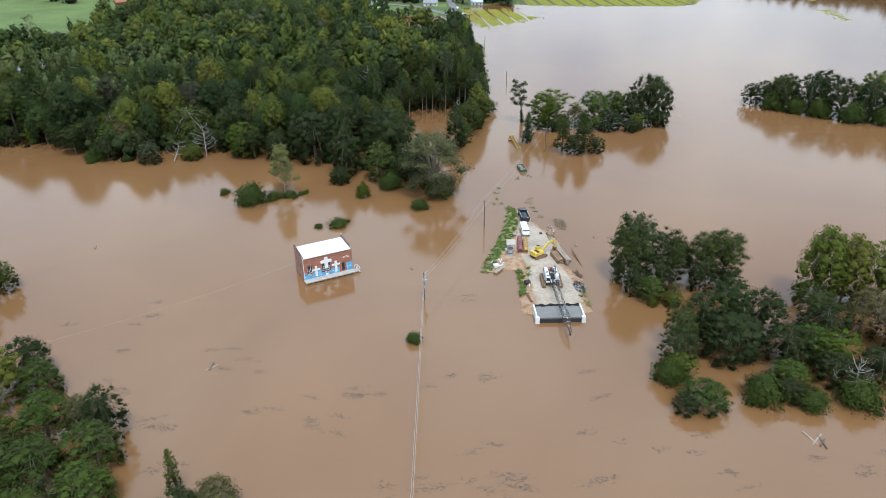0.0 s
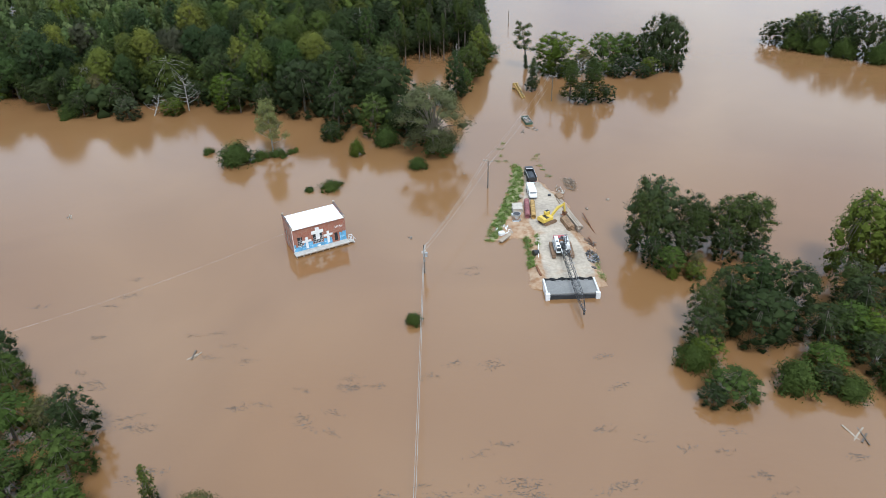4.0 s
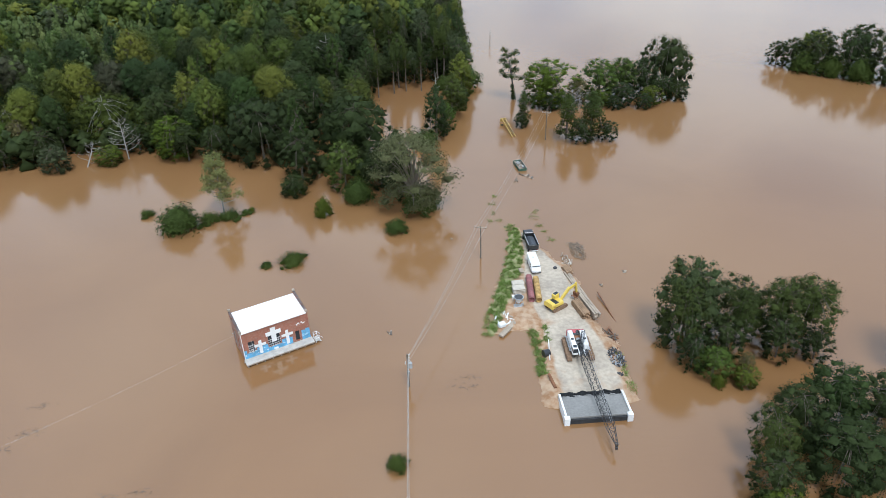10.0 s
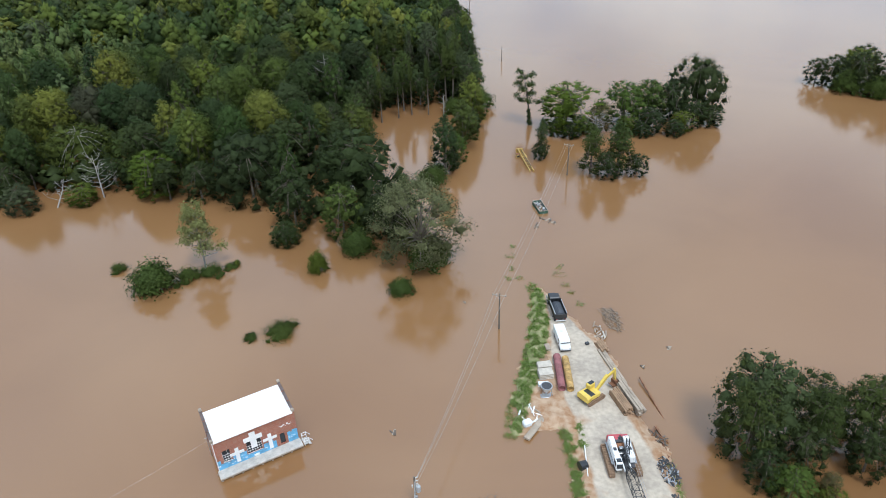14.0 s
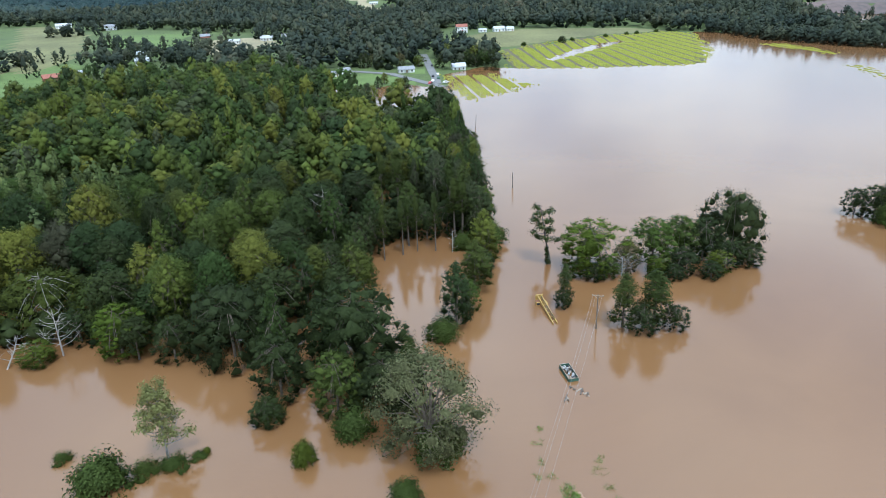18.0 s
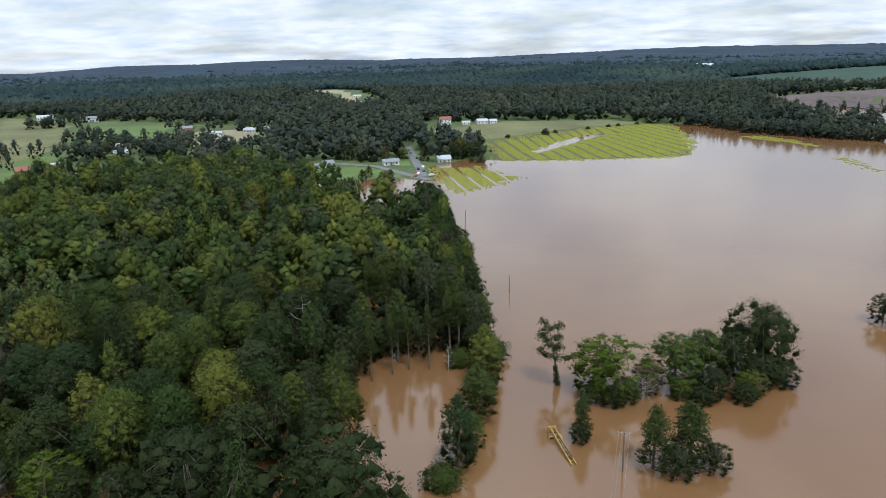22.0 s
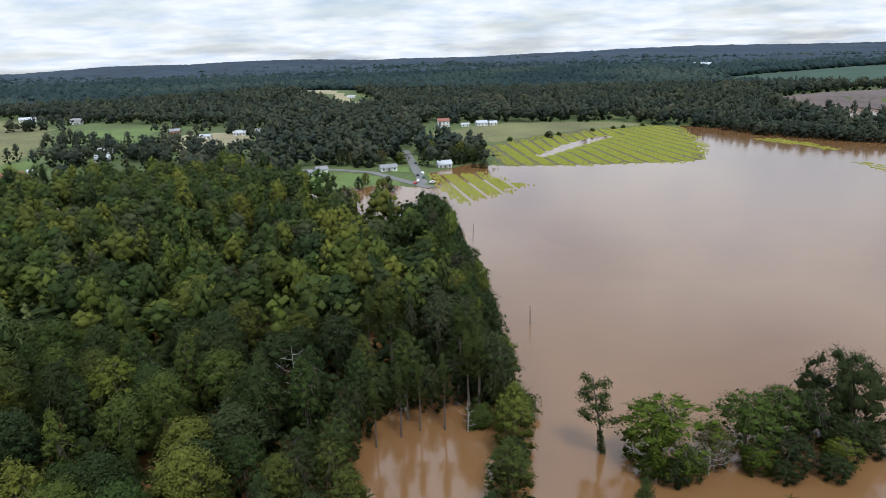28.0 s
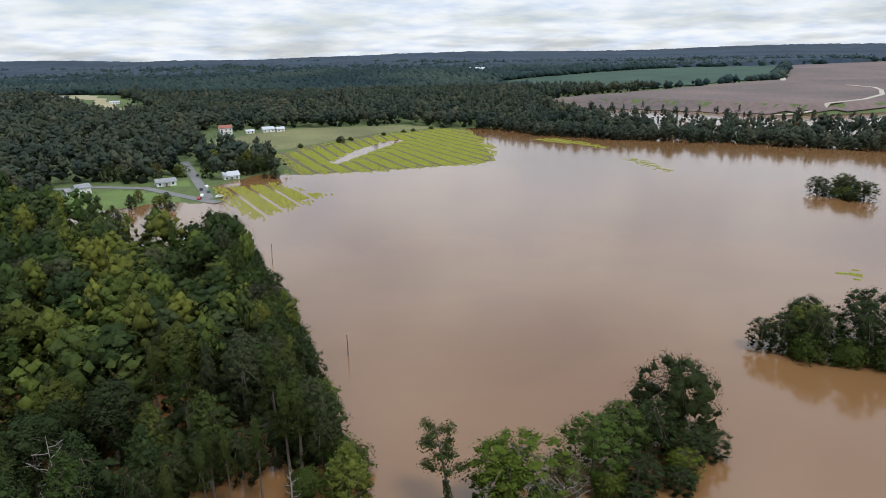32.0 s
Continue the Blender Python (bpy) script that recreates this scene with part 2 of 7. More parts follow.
def fast_mesh(name, verts, corners, sizes, mats, tint=None, which=None, normals=None):
    """A mesh from arrays: corners is a flat list of vertex indices, sizes the corners of each face."""
    me = bpy.data.meshes.new(name)
    verts, corners, sizes = np.asarray(verts, np.float32), np.asarray(corners, np.int32), np.asarray(sizes, np.int32)
    me.vertices.add(len(verts))
    me.vertices.foreach_set("co", verts.ravel())
    me.loops.add(len(corners))
    me.loops.foreach_set("vertex_index", corners)
    me.polygons.add(len(sizes))
    me.polygons.foreach_set("loop_start", np.r_[0, np.cumsum(sizes)[:-1]].astype(np.int32))
    for mt in mats:
        me.materials.append(mt)
    if which is not None:
        me.polygons.foreach_set("material_index", np.asarray(which, np.int32))
    if tint is not None:
        me.attributes.new("tint", "FLOAT", "POINT").data.foreach_set("value", np.asarray(tint, np.float32))
    me.update(calc_edges=True)
    if normals is not None:
        me.normals_split_custom_set_from_vertices(np.asarray(normals, np.float32))
    return me


def part(name, bm, mat, parent=None, label="", m=None):
    """Links a bmesh (or mesh) as one object under a thing or a part."""
    if isinstance(bm, bmesh.types.BMesh):
        me = bpy.data.meshes.new(name)
        bm.to_mesh(me)
        bm.free()
        me.materials.append(mat)
    else:
        me = bm
    ob = new(name, me)
    if parent:
        ob.parent = parent
    if m is not None:
        ob.matrix_basis = m
    if label:
        ob["label"] = label
    return ob


def thing(name, label, category, m=None, group="", kind=""):
    ob = new(name)
    ob.empty_display_size = 0.3
    if m is not None:
        ob.matrix_basis = m
    return tagged(ob, label, category, group, kind)


def box(sx, sy, sz, at=(0, 0, 0), bevel=0.02, bm=None, rot=None, taper=1.0):
    """A bevelled box that stands on its base at the given place."""
    b = bmesh.new()
    bmesh.ops.create_cube(b, size=1)
    for v in b.verts:
        k = taper if v.co.z > 0 else 1.0
        v.co = Vector((v.co.x * sx * k, v.co.y * sy * k, (v.co.z + 0.5) * sz))
    if bevel:
        bmesh.ops.bevel(b, geom=b.edges[:], offset=min(bevel, 0.3 * min(sx, sy, sz)), segments=1, affect="EDGES")
    mat = Matrix.Translation(at) @ (rot or Matrix())
    bmesh.ops.transform(b, matrix=mat, verts=b.verts)
    return merged(b, bm)


def merged(b, bm):
    if bm is None:
        return b
    me = bpy.data.meshes.new("tmp")
    b.to_mesh(me)
    b.free()
    bm.from_mesh(me)
    bpy.data.meshes.remove(me)
    return bm


def rod(p, q, r, r2=None, n=8, bm=None):
    """A round bar from p to q."""
    p, q = Vector(p), Vector(q)
    b = bmesh.new()
    bmesh.ops.create_cone(b, cap_ends=True, segments=n, radius1=r, radius2=r if r2 is None else r2, depth=(q - p).length)
    m = Matrix.Translation((p + q) / 2) @ (q - p).to_track_quat("Z", "Y").to_matrix().to_4x4()
    bmesh.ops.transform(b, matrix=m, verts=b.verts)
    return merged(b, bm)


def prism(points, y0, y1, bm=None):
    """A solid from an outline in x, z, drawn out from y0 to y1."""
    b = bmesh.new()
    a = [b.verts.new((x, y0, z)) for x, z in points]
    c = [b.verts.new((x, y1, z)) for x, z in points]
    n = len(points)
    b.faces.new(a)
    b.faces.new(c[::-1])
    for i in range(n):
        b.faces.new((a[i], c[i], c[(i + 1) % n], a[(i + 1) % n]))
    bmesh.ops.recalc_face_normals(b, faces=b.faces)
    return merged(b, bm)


def signed(px, py, poly):
    """Distance to a polygon's outline, positive inside (numpy arrays)."""
    px, py = np.asarray(px, float), np.asarray(py, float)
    best, inside = np.full(px.shape, 1e18), np.zeros(px.shape, bool)
    for (ax, ay), (bx, by) in zip(poly, poly[1:] + poly[:1]):
        dx, dy = bx - ax, by - ay
        t = np.clip(((px - ax) * dx + (py - ay) * dy) / (dx * dx + dy * dy + 1e-12), 0, 1)
        best = np.minimum(best, (px - ax - t * dx) ** 2 + (py - ay - t * dy) ** 2)
        if ay != by:
            inside ^= ((ay > py) != (by > py)) & (px < dx * (py - ay) / (by - ay) + ax)
    return np.where(inside, 1, -1) * np.sqrt(best)


# ---- ground and water ----
LAKE = [(-2500, -900), (2500, -900), (2500, 330), (900, 400), (640, 415), (489, 488), (418, 622), (345, 770), (305, 812), (262, 700), (222, 588), (150, 592),
        (77, 606), (58, 618), (50, 596), (84, 548), (66, 500), (42, 520), (22, 538), (-24, 548), (-60, 556), (-110, 592), (-190, 590), (-222, 545), (-212, 478), (-228, 415), (-300, 398), (-900, 398), (-2500, 380)]


def wave(x, y, s, k):
    return (np.sin(x / s + k) * np.cos(y / (s * 1.13) + 1.7 * k) + 0.5 * np.sin((x + y) / (0.47 * s) + 2.3 * k))


POOLS = [[(520, 985), (545, 935), (600, 800), (625, 740), (690, 700), (640, 820), (600, 935)], [(110, 642), (122, 634), (167, 690), (217, 747), (209, 760), (188, 748), (147, 702)],
         [(-27, 552), (-24, 538), (0, 534), (16, 538), (2, 552)], [(29, 590), (46, 604), (60, 622), (80, 606), (84, 560), (86, 520), (70, 496), (40, 470), (30, 500), (29, 550)],
         [(450, 655), (520, 570), (660, 470), (900, 430), (940, 640), (720, 690), (640, 740), (560, 915), (510, 945), (460, 800)]]


def land(x, y):
    x, y = np.asarray(x, float), np.asarray(y, float)
    d = -signed(x, y, LAKE)
    far = np.hypot(x, y - 150)
    up = 11 * (1 - np.exp(-(np.maximum(d, 0) / 230) ** 1.4)) + 0.02 * np.clip(d - 500, 0, 2600) * (1 + 0.25 * wave(x, y, 420, 0.4))
    up = up + 15 * np.clip((far - 2600) / 1500, 0, 1) * (1 + 0.3 * wave(x, y, 600, 1.0))
    up = up + 11 * np.exp(-((x + 120) / 170) ** 2 - ((y - 1360) / 190) ** 2)
    for pool in POOLS:
        s = signed(x, y, pool)
        up = np.where(s > -25, np.minimum(up, np.maximum(-0.12 * s, -1.0)), up)
    return np.where(d > 0, up, np.maximum(0.035 * d, -2.5))


def ground():
    r = np.r_[np.linspace(0, 290, 12), np.geomspace(300, 1100, 120), np.geomspace(1120, 4700, 50)]
    a = np.radians(np.r_[np.linspace(-180, -75, 16)[:-1], np.linspace(-75, 85, 420), np.linspace(85, 180, 16)[1:]])
    R, A = np.meshgrid(r, a, indexing="ij")
    X, Y = R * np.sin(A), 150 + R * np.cos(A)
    Z = land(X, Y)
    n, m = X.shape
    i = np.arange(n * m).reshape(n, m)
    q = np.stack([i[:-1, :-1], i[1:, :-1], i[1:, 1:], i[:-1, 1:]], -1).reshape(-1, 4)
    me = fast_mesh("ground", np.stack([X, Y, Z], -1).reshape(-1, 3), q.ravel(), np.full(len(q), 4), [GRASS])
    me.polygons.foreach_set("use_smooth", [True] * len(me.polygons))
    return tagged(new("ground", me), "rolling green grassland round the flood", "ground", kind="structure")


GRASS = material("pasture", (0.10, 0.135, 0.035), 0.9, vary=0.45, scale=0.02, bump=0.4, fine=0.6)
ground()
wm = mesh_of("water", [(-2600, -1000, 0), (2600, -1000, 0), (2600, 1100, 0), (-2600, 1100, 0)], [(0, 1, 2, 3)], WATER)
tagged(new("water", wm), "muddy brown flood water, nearly still, mirroring trees", "water", kind="structure")


# ---- trees ----
def unit(rng, n):
    v = rng.normal(size=(n, 3))
    return v / np.linalg.norm(v, axis=1)[:, None]


def ico(level):
    b = bmesh.new()
    bmesh.ops.create_icosphere(b, subdivisions=level, radius=1)
    v = np.array([x.co for x in b.verts])
    f = np.array([[y.index for y in x.verts] for x in b.faces])
    b.free()
    return v, f


ICO1 = ico(1)
OCT = (np.array([(1, 0, 0), (0, 1, 0), (-1, 0, 0), (0, -1, 0), (0, 0, 1), (0, 0, -1)], float),
       np.array([(0, 1, 4), (1, 2, 4), (2, 3, 4), (3, 0, 4), (1, 0, 5), (2, 1, 5), (3, 2, 5), (0, 3, 5)]))


def ruffle(p, amount):
    """Bends places by a smooth field, so that no lump stays round."""
    out = np.zeros_like(p)
    for wave_len, share, k in ((4.3, 1.0, 0.3), (1.9, 0.6, 1.7), (0.9, 0.3, 2.9)):
        q = p * (2 * math.pi / wave_len)
        out += share * np.stack([np.sin(q[:, 1] + 1.3 * np.sin(0.7 * q[:, 2] + k)), np.sin(q[:, 2] + 1.1 * np.sin(0.8 * q[:, 0] + 2 * k)), np.sin(q[:, 0] + 1.2 * np.sin(0.6 * q[:, 1] + 3 * k))], 1)
    return p + amount * out


def leaf_arrays(rng, lumps, count, size, up=0.25, core=0.72, quad=True, ico_of=ICO1, spread=0.14, normals=False, rough=0.6, bend=0.0):
    """Leaf clumps strewn over the skins of lumps (x, y, z, rx, rz), over rough cores. Returns verts, corners, sizes."""
    V, C, S, N, base = [], [], [], [], 0
    mid = np.mean([l[:3] for l in lumps], axis=0)
    area = np.array([l[3] * l[3] + 2 * l[3] * l[4] for l in lumps])
    share = np.maximum(1, (count * area / area.sum()).astype(int))
    for (x, y, z, rx, rz), n in zip(lumps, share):
        if core:
            v, f = ico_of
            vv = v * (core * (1 + 0.2 * rng.uniform(-1, 1, len(v)))[:, None]) * (rx, rx, rz) + (x, y, z)
            vv = ruffle(vv, bend)
            V.append(vv), C.append((f + base).ravel()), S.append(np.full(len(f), 3))
            N.append(0.5 * v + 0.6 * (vv - mid) / (np.linalg.norm(vv - mid, axis=1)[:, None] + 1e-9))
            base += len(vv)
        d = unit(rng, n)
        low = d[:, 2] < -0.45
        d[low, 2] *= -0.6
        d /= np.linalg.norm(d, axis=1)[:, None]
        pos = d * (1 + spread * rng.normal(size=(n, 1)).clip(-2, 1.2)) * (rx, rx, rz) + (x, y, z)
        pos = ruffle(pos, bend)
        nor = d + rough * unit(rng, n) + (0, 0, up)
        nor /= np.linalg.norm(nor, axis=1)[:, None]
        t1 = np.cross(nor, unit(rng, n))
        t1 /= np.linalg.norm(t1, axis=1)[:, None] + 1e-9
        t2 = np.cross(nor, t1)
        s = size * rng.uniform(0.6, 1.35, (n, 1))
        if quad:
            pts = [pos + t1 * s, pos + t2 * s * 0.62 + nor * 0.18 * s, pos - t1 * s * 0.9, pos - t2 * s * 0.62 - nor * 0.1 * s]
        else:
            pts = [pos + t1 * s, pos - t1 * s * 0.6 + t2 * s * 0.8, pos - t1 * s * 0.6 - t2 * s * 0.8]
        k = len(pts)
        V.append(np.stack(pts, 1).reshape(-1, 3))
        C.append(np.arange(n * k) + base)
        S.append(np.full(n, k))
        away = pos - mid
        soft = 0.6 * d + 0.65 * away / (np.linalg.norm(away, axis=1)[:, None] + 1e-9) + 0.4 * unit(rng, n) + (0, 0, 0.1)
        N.append(np.repeat(soft / np.linalg.norm(soft, axis=1)[:, None], k, axis=0))
        base += n * k
    out = np.concatenate(V), np.concatenate(C), np.concatenate(S)
    return (*out, np.concatenate(N)) if normals else out


def branch(bm, p, q, r, r2, n=6):
    rod(p, q, r, r2, n, bm)


def limbs(rng, height, r0, tips, fork=0.45, lean=(0, 0), n=7):
    """A tapered, slightly bent trunk with limbs that reach to the tips."""
    bm = bmesh.new()
    top = Vector((lean[0], lean[1], height))
    mid = top * 0.5 + Vector((rng.uniform(-0.3, 0.3), rng.uniform(-0.3, 0.3), 0))
    branch(bm, (0, 0, -1.5), mid, r0 * 1.15, r0 * 0.75, n)
    branch(bm, mid, top, r0 * 0.75, r0 * 0.25, n)
    for tip in tips:
        tip = Vector(tip)
        f = fork + 0.4 * rng.random()
        start = mid.lerp(top, f) if f > 0.5 else Vector((0, 0, 0)).lerp(mid, 0.5 + f)
        bend = start.lerp(tip, 0.5) + Vector((0, 0, 0.12 * (tip - start).length))
        branch(bm, start, bend, r0 * 0.38, r0 * 0.24, 5)
        branch(bm, bend, tip, r0 * 0.24, r0 * 0.07, 5)
    return bm


# crown forms: foot and top as shares of the height, the width along it, lumps, their size as a share of the crown's radius, flatness
FORMS = {"oak": (0.05, 0.90, lambda t: 0.80 + 0.6 * t if t < 0.3 else 0.98 * math.sqrt(max(0.0, 1 - ((t - 0.3) / 0.72) ** 2.6)), 92, 0.17, 0.85),
         "dome": (0.36, 0.91, lambda t: 0.93 * math.sqrt(max(0.0, 1 - (1.06 * t - 0.10) ** 2)), 70, 0.175, 0.85),
         "tall": (0.10, 0.94, lambda t: 0.95 * math.sqrt(max(0.0, 1 - t ** 1.6)) * (0.66 + 0.34 * min(1.0, 3 * t)), 70, 0.185, 1.1),
         "pine": (0.46, 0.97, lambda t: 0.90 * (1 - t) ** 0.7 * (0.7 + 0.3 * math.sin(9 * t)) + 0.05, 44, 0.20, 0.55),
         "open": (0.12, 0.93, lambda t: 1.0 * math.sqrt(max(0.0, 1 - (1.25 * t - 0.38) ** 2)) * (0.72 + 0.28 * min(1.0, 2.5 * t)), 74, 0.165, 0.7),
         "cedar": (0.10, 0.97, lambda t: 0.95 * math.sqrt(max(0.0, 1 - t ** 1.4)) * (0.82 + 0.18 * math.sin(11 * t)), 64, 0.20, 0.6),
         "bush": (0.12, 0.72, lambda t: 0.80 * math.sqrt(max(0.0, 1 - t * t)), 22, 0.30, 0.9)}


def crown_lumps(rng, kind, h, r, n=None):
    """Leafy lumps set round the skin of an uneven crown, the last two filling its inside."""
    foot, top, width, count, size, flat = FORMS[kind]
    n = n or count
    grow = (count / n) ** 0.4
    bulge = unit(rng, 7) * (1, 1, 0.7)
    force = rng.uniform(-0.30, 0.28, 7)
    out = []
    for k in range(n):
        t = ((k + 0.5) / n) ** (0.85 if kind in ("tall", "pine") else 1.0)
        a = k * 2.39996 + rng.uniform(-0.35, 0.35)
        d = Vector((math.cos(a), math.sin(a), 2.2 * t - 1.1)).normalized()
        swell = 1 + sum(f * max(0.0, d.dot(Vector(b))) ** 3 for f, b in zip(force, bulge))
        s = r * size * grow * rng.choice([0.6, 0.8, 1.0, 1.25, 1.55]) * (1.15 - 0.4 * t if kind in ("tall", "pine") else 1.0)
        w = max(0.0, r * width(t) * swell * rng.uniform(0.80, 1.10) - 0.7 * s)
        z = h * (foot + (top - foot) * t) * (1 + 0.35 * (swell - 1) * t) - 0.35 * s * flat
        out.append((w * math.cos(a), w * math.sin(a), max(z, 0.3 * s), s, s * flat * rng.uniform(0.85, 1.1)))
    mid = 0.5 * (foot + top)
    out.append((0, 0, h * (mid + 0.22 * (top - foot)), r * (0.5 if kind in ("oak", "dome", "bush", "open") else 0.22), h * 0.17))
    out.append((0, 0, h * (mid - 0.04 if kind != "pine" else 0.74), r * (0.62 if kind in ("oak", "dome", "bush", "open") else 0.3), h * (top - foot) * 0.38))
    return out


def tree(kind, name, label, seed, h, r, mat, leaves, size, m, bark=None, group="", core=0.80, category="tree"):
    rng = np.random.default_rng(seed)
    lumps = crown_lumps(rng, kind, h, r)
    t = thing(name, label, category, m, group)
    tips = [l[:3] for l in lumps[:-2:2 if kind == "open" else 4]]
    if kind == "bush":
        bm = bmesh.new()
        for x, y, z in tips:
            branch(bm, (0.1 * x, 0.1 * y, -0.5), (x, y, z), 0.05 * h ** 0.5, 0.02, 5)
        part("stem", bm, bark or BARK, t)
    else:
        part("trunk", limbs(rng, h * 0.88, 0.014 * h + 0.06, tips), bark or BARK, t)
    v, c, s, nor = leaf_arrays(rng, lumps, leaves, size, core=core - 0.12, up=0.3, quad=False, spread=0.42 if kind == "bush" else 0.28, ico_of=OCT, normals=True, bend=0.085 * r if kind == "bush" else 0.04 * r)
    part("crown", fast_mesh("crown", v, c, s, [mat], normals=nor), mat, t)
    return t


def place(x, y, rz=0.0, s=1.0, sz=None, z=0.0):
    return pose(x, y, z, 0, 0, rz) @ Matrix.Diagonal((s, s, sz or s, 1))


# prototypes stand at real places of the woods; the others are copies
W = "trees at the front of the flooded woods"
PROTO = {
    "great": tree("oak", "oak_tree", "huge dark green broadleaf tree with a rounded billowing crown", 71, 18.5, 10.5, LEAF_DARK, 11875, 0.190, place(-12.5, 207.5, 0, 1.0, 1.0), group=W),
    "great_b": tree("oak", "oak_tree", "huge dark green broadleaf tree with a broken crown", 72, 17, 9.6, LEAF_DARK, 10625, 0.190, place(-38, 214, 60, 1.0, 1.0), group=W),
    "great_c": tree("oak", "oak_tree", "wide light green broadleaf tree with pale limbs showing", 73, 15, 9.8, LEAF_LIGHT, 10000, 0.190, place(-83.5, 233, 0, 1.0, 1.0), PALE_BARK, group=W, core=0.62),
    "oak": tree("oak", "oak_tree", "full green broadleaf tree standing in flood water", 1, 17, 6.2, LEAF, 6000, 0.180, place(-68, 227, 0, 0.9, 0.9), group=W),
    "oak_b": tree("oak", "oak_tree", "dense dark green broadleaf tree in flooded woods", 2, 16, 5.6, LEAF_DARK, 6000, 0.166, place(-26, 198.5, 40, 0.9, 0.85), group=W),
    "oak_c": tree("oak", "oak_tree", "bright green broadleaf tree among darker trees", 3, 16, 5.2, LEAF_BRIGHT, 5500, 0.166, place(-62, 217.5, 0, 1.05, 0.8), group=W),
    "oak_d": tree("oak", "oak_tree", "dull grey-green broadleaf tree with an open crown", 8, 16, 5.6, LEAF_GREY, 5000, 0.171, place(-102, 222, 0, 0.8, 0.8), group=W, core=0.55),
    "oak_e": tree("oak", "oak_tree", "lush mid-green broadleaf tree with billowing crown in water", 74, 16, 5.6, LEAF_FRESH, 6200, 0.165, place(-108, 224, 0, 0.8, 0.7), group=W, core=0.72),
    "oak_f": tree("oak", "oak_tree", "fresh olive-green broadleaf tree standing in flood water", 75, 16, 5.6, LEAF_OLIVE, 6200, 0.165, place(-118, 228, 0, 0.8, 0.7), group=W, core=0.72),
    "open": tree("open", "water_oak_tree", "spreading dark tree with open crown and forking limbs", 76, 15, 6.0, LEAF_OAK, 8400, 0.155, place(-128, 231, 0, 0.8, 0.8), group=W, core=0.76),
    "cedar": tree("cedar", "cedar_tree", "dark green cedar with tiered drooping boughs in water", 77, 15, 4.2, NEEDLE, 5000, 0.17, place(-2, 200, 0, 0.8, 0.7), group=W, core=0.55),
    "sapling": tree("tall", "sapling", "thin yellow-green sapling draped in vines", 78, 9.5, 1.3, LEAF_LIGHT, 1500, 0.12, place(-140, 238, 0, 1.0, 1.0), group=W, core=0.6),
    "tall": tree("tall", "sweetgum_tree", "tall green broadleaf tree with a pointed crown", 4, 20, 4.8, LEAF, 5250, 0.180, place(-52, 224, 0), group=W),
    "tall_b": tree("tall", "sweetgum_tree", "slender green broadleaf tree with a narrow crown", 5, 18, 3.8, LEAF, 4250, 0.171, place(-24, 226, 0), group=W),
    "pine": tree("pine", "pine_tree", "tall pine with bare lower trunk and layered needles", 6, 20, 4.0, NEEDLE, 4250, 0.180, place(14, 270, 0), group=W, core=0.6),
    "dome": tree("dome", "hickory_tree", "rounded green broadleaf tree crowded by other crowns", 61, 19, 6.2, LEAF, 5750, 0.190, place(-50, 236, 0), group=W),
    "dome_b": tree("dome", "hickory_tree", "broad green broadleaf tree crowded by other crowns", 62, 20.5, 7.2, LEAF, 6500, 0.199, place(-36, 232, 0), group=W),
    "dome_c": tree("dome", "hickory_tree", "dark green broadleaf tree with a domed crown", 63, 18.5, 5.8, LEAF_DARK, 5250, 0.190, place(-70, 242, 0), group=W),
    "dome_d": tree("dome", "hickory_tree", "light yellow-green broadleaf tree with a domed crown", 64, 19, 5.4, LEAF_LIGHT, 5000, 0.190, place(-99, 242, 0), group=W),
    "dome_g": tree("dome", "hickory_tree", "grey-green broadleaf tree with a dense domed crown", 65, 18.5, 7.6, LEAF_SLATE, 7000, 0.180, place(-86, 250.5, 0), group=W),
    "yellow": tree("oak", "oak_tree", "broadleaf tree turning yellow in the flooded woods", 7, 15, 5.0, LEAF_YELLOW, 4750, 0.171, place(-60, 270, 0, 1.25, 1.35), group=W),
}

WOODS = [(-300, 340), (-250, 262), (-160, 236), (-112, 214), (-96, 212), (-85, 217), (-73, 220), (-56, 207), (-38, 206), (-26, 196), (-14, 188), (-2, 186), (2, 192), (-4, 203), (-14, 222), (-16, 255), (-11, 266), (10, 269), (18, 266), (21, 284),
         (23, 335), (21.5, 400), (20, 420), (8, 430), (-12, 446), (-30, 486), (-36, 505), (-64, 540), (-70, 565), (-110, 598), (-152, 585), (-195, 566), (-224, 550), (-228, 505), (-207, 462), (-203, 410), (-226, 380), (-300, 372)]


def scatter(rng, poly, spacing, keep=lambda x, y: True):
    xs, ys = [p[0] for p in poly], [p[1] for p in poly]
    pts = []
    nx, ny = int((max(xs) - min(xs)) / spacing) + 1, int((max(ys) - min(ys)) / spacing) + 1
    gx, gy = np.meshgrid(np.arange(nx), np.arange(ny))
    px = min(xs) + (gx + 0.5 * (gy % 2) + rng.uniform(-0.33, 0.33, gx.shape)) * spacing
    py = min(ys) + (gy + rng.uniform(-0.33, 0.33, gx.shape)) * spacing
    ok = signed(px, py, poly) > 0
    return [(x, y) for x, y in zip(px[ok], py[ok]) if keep(x, y)]


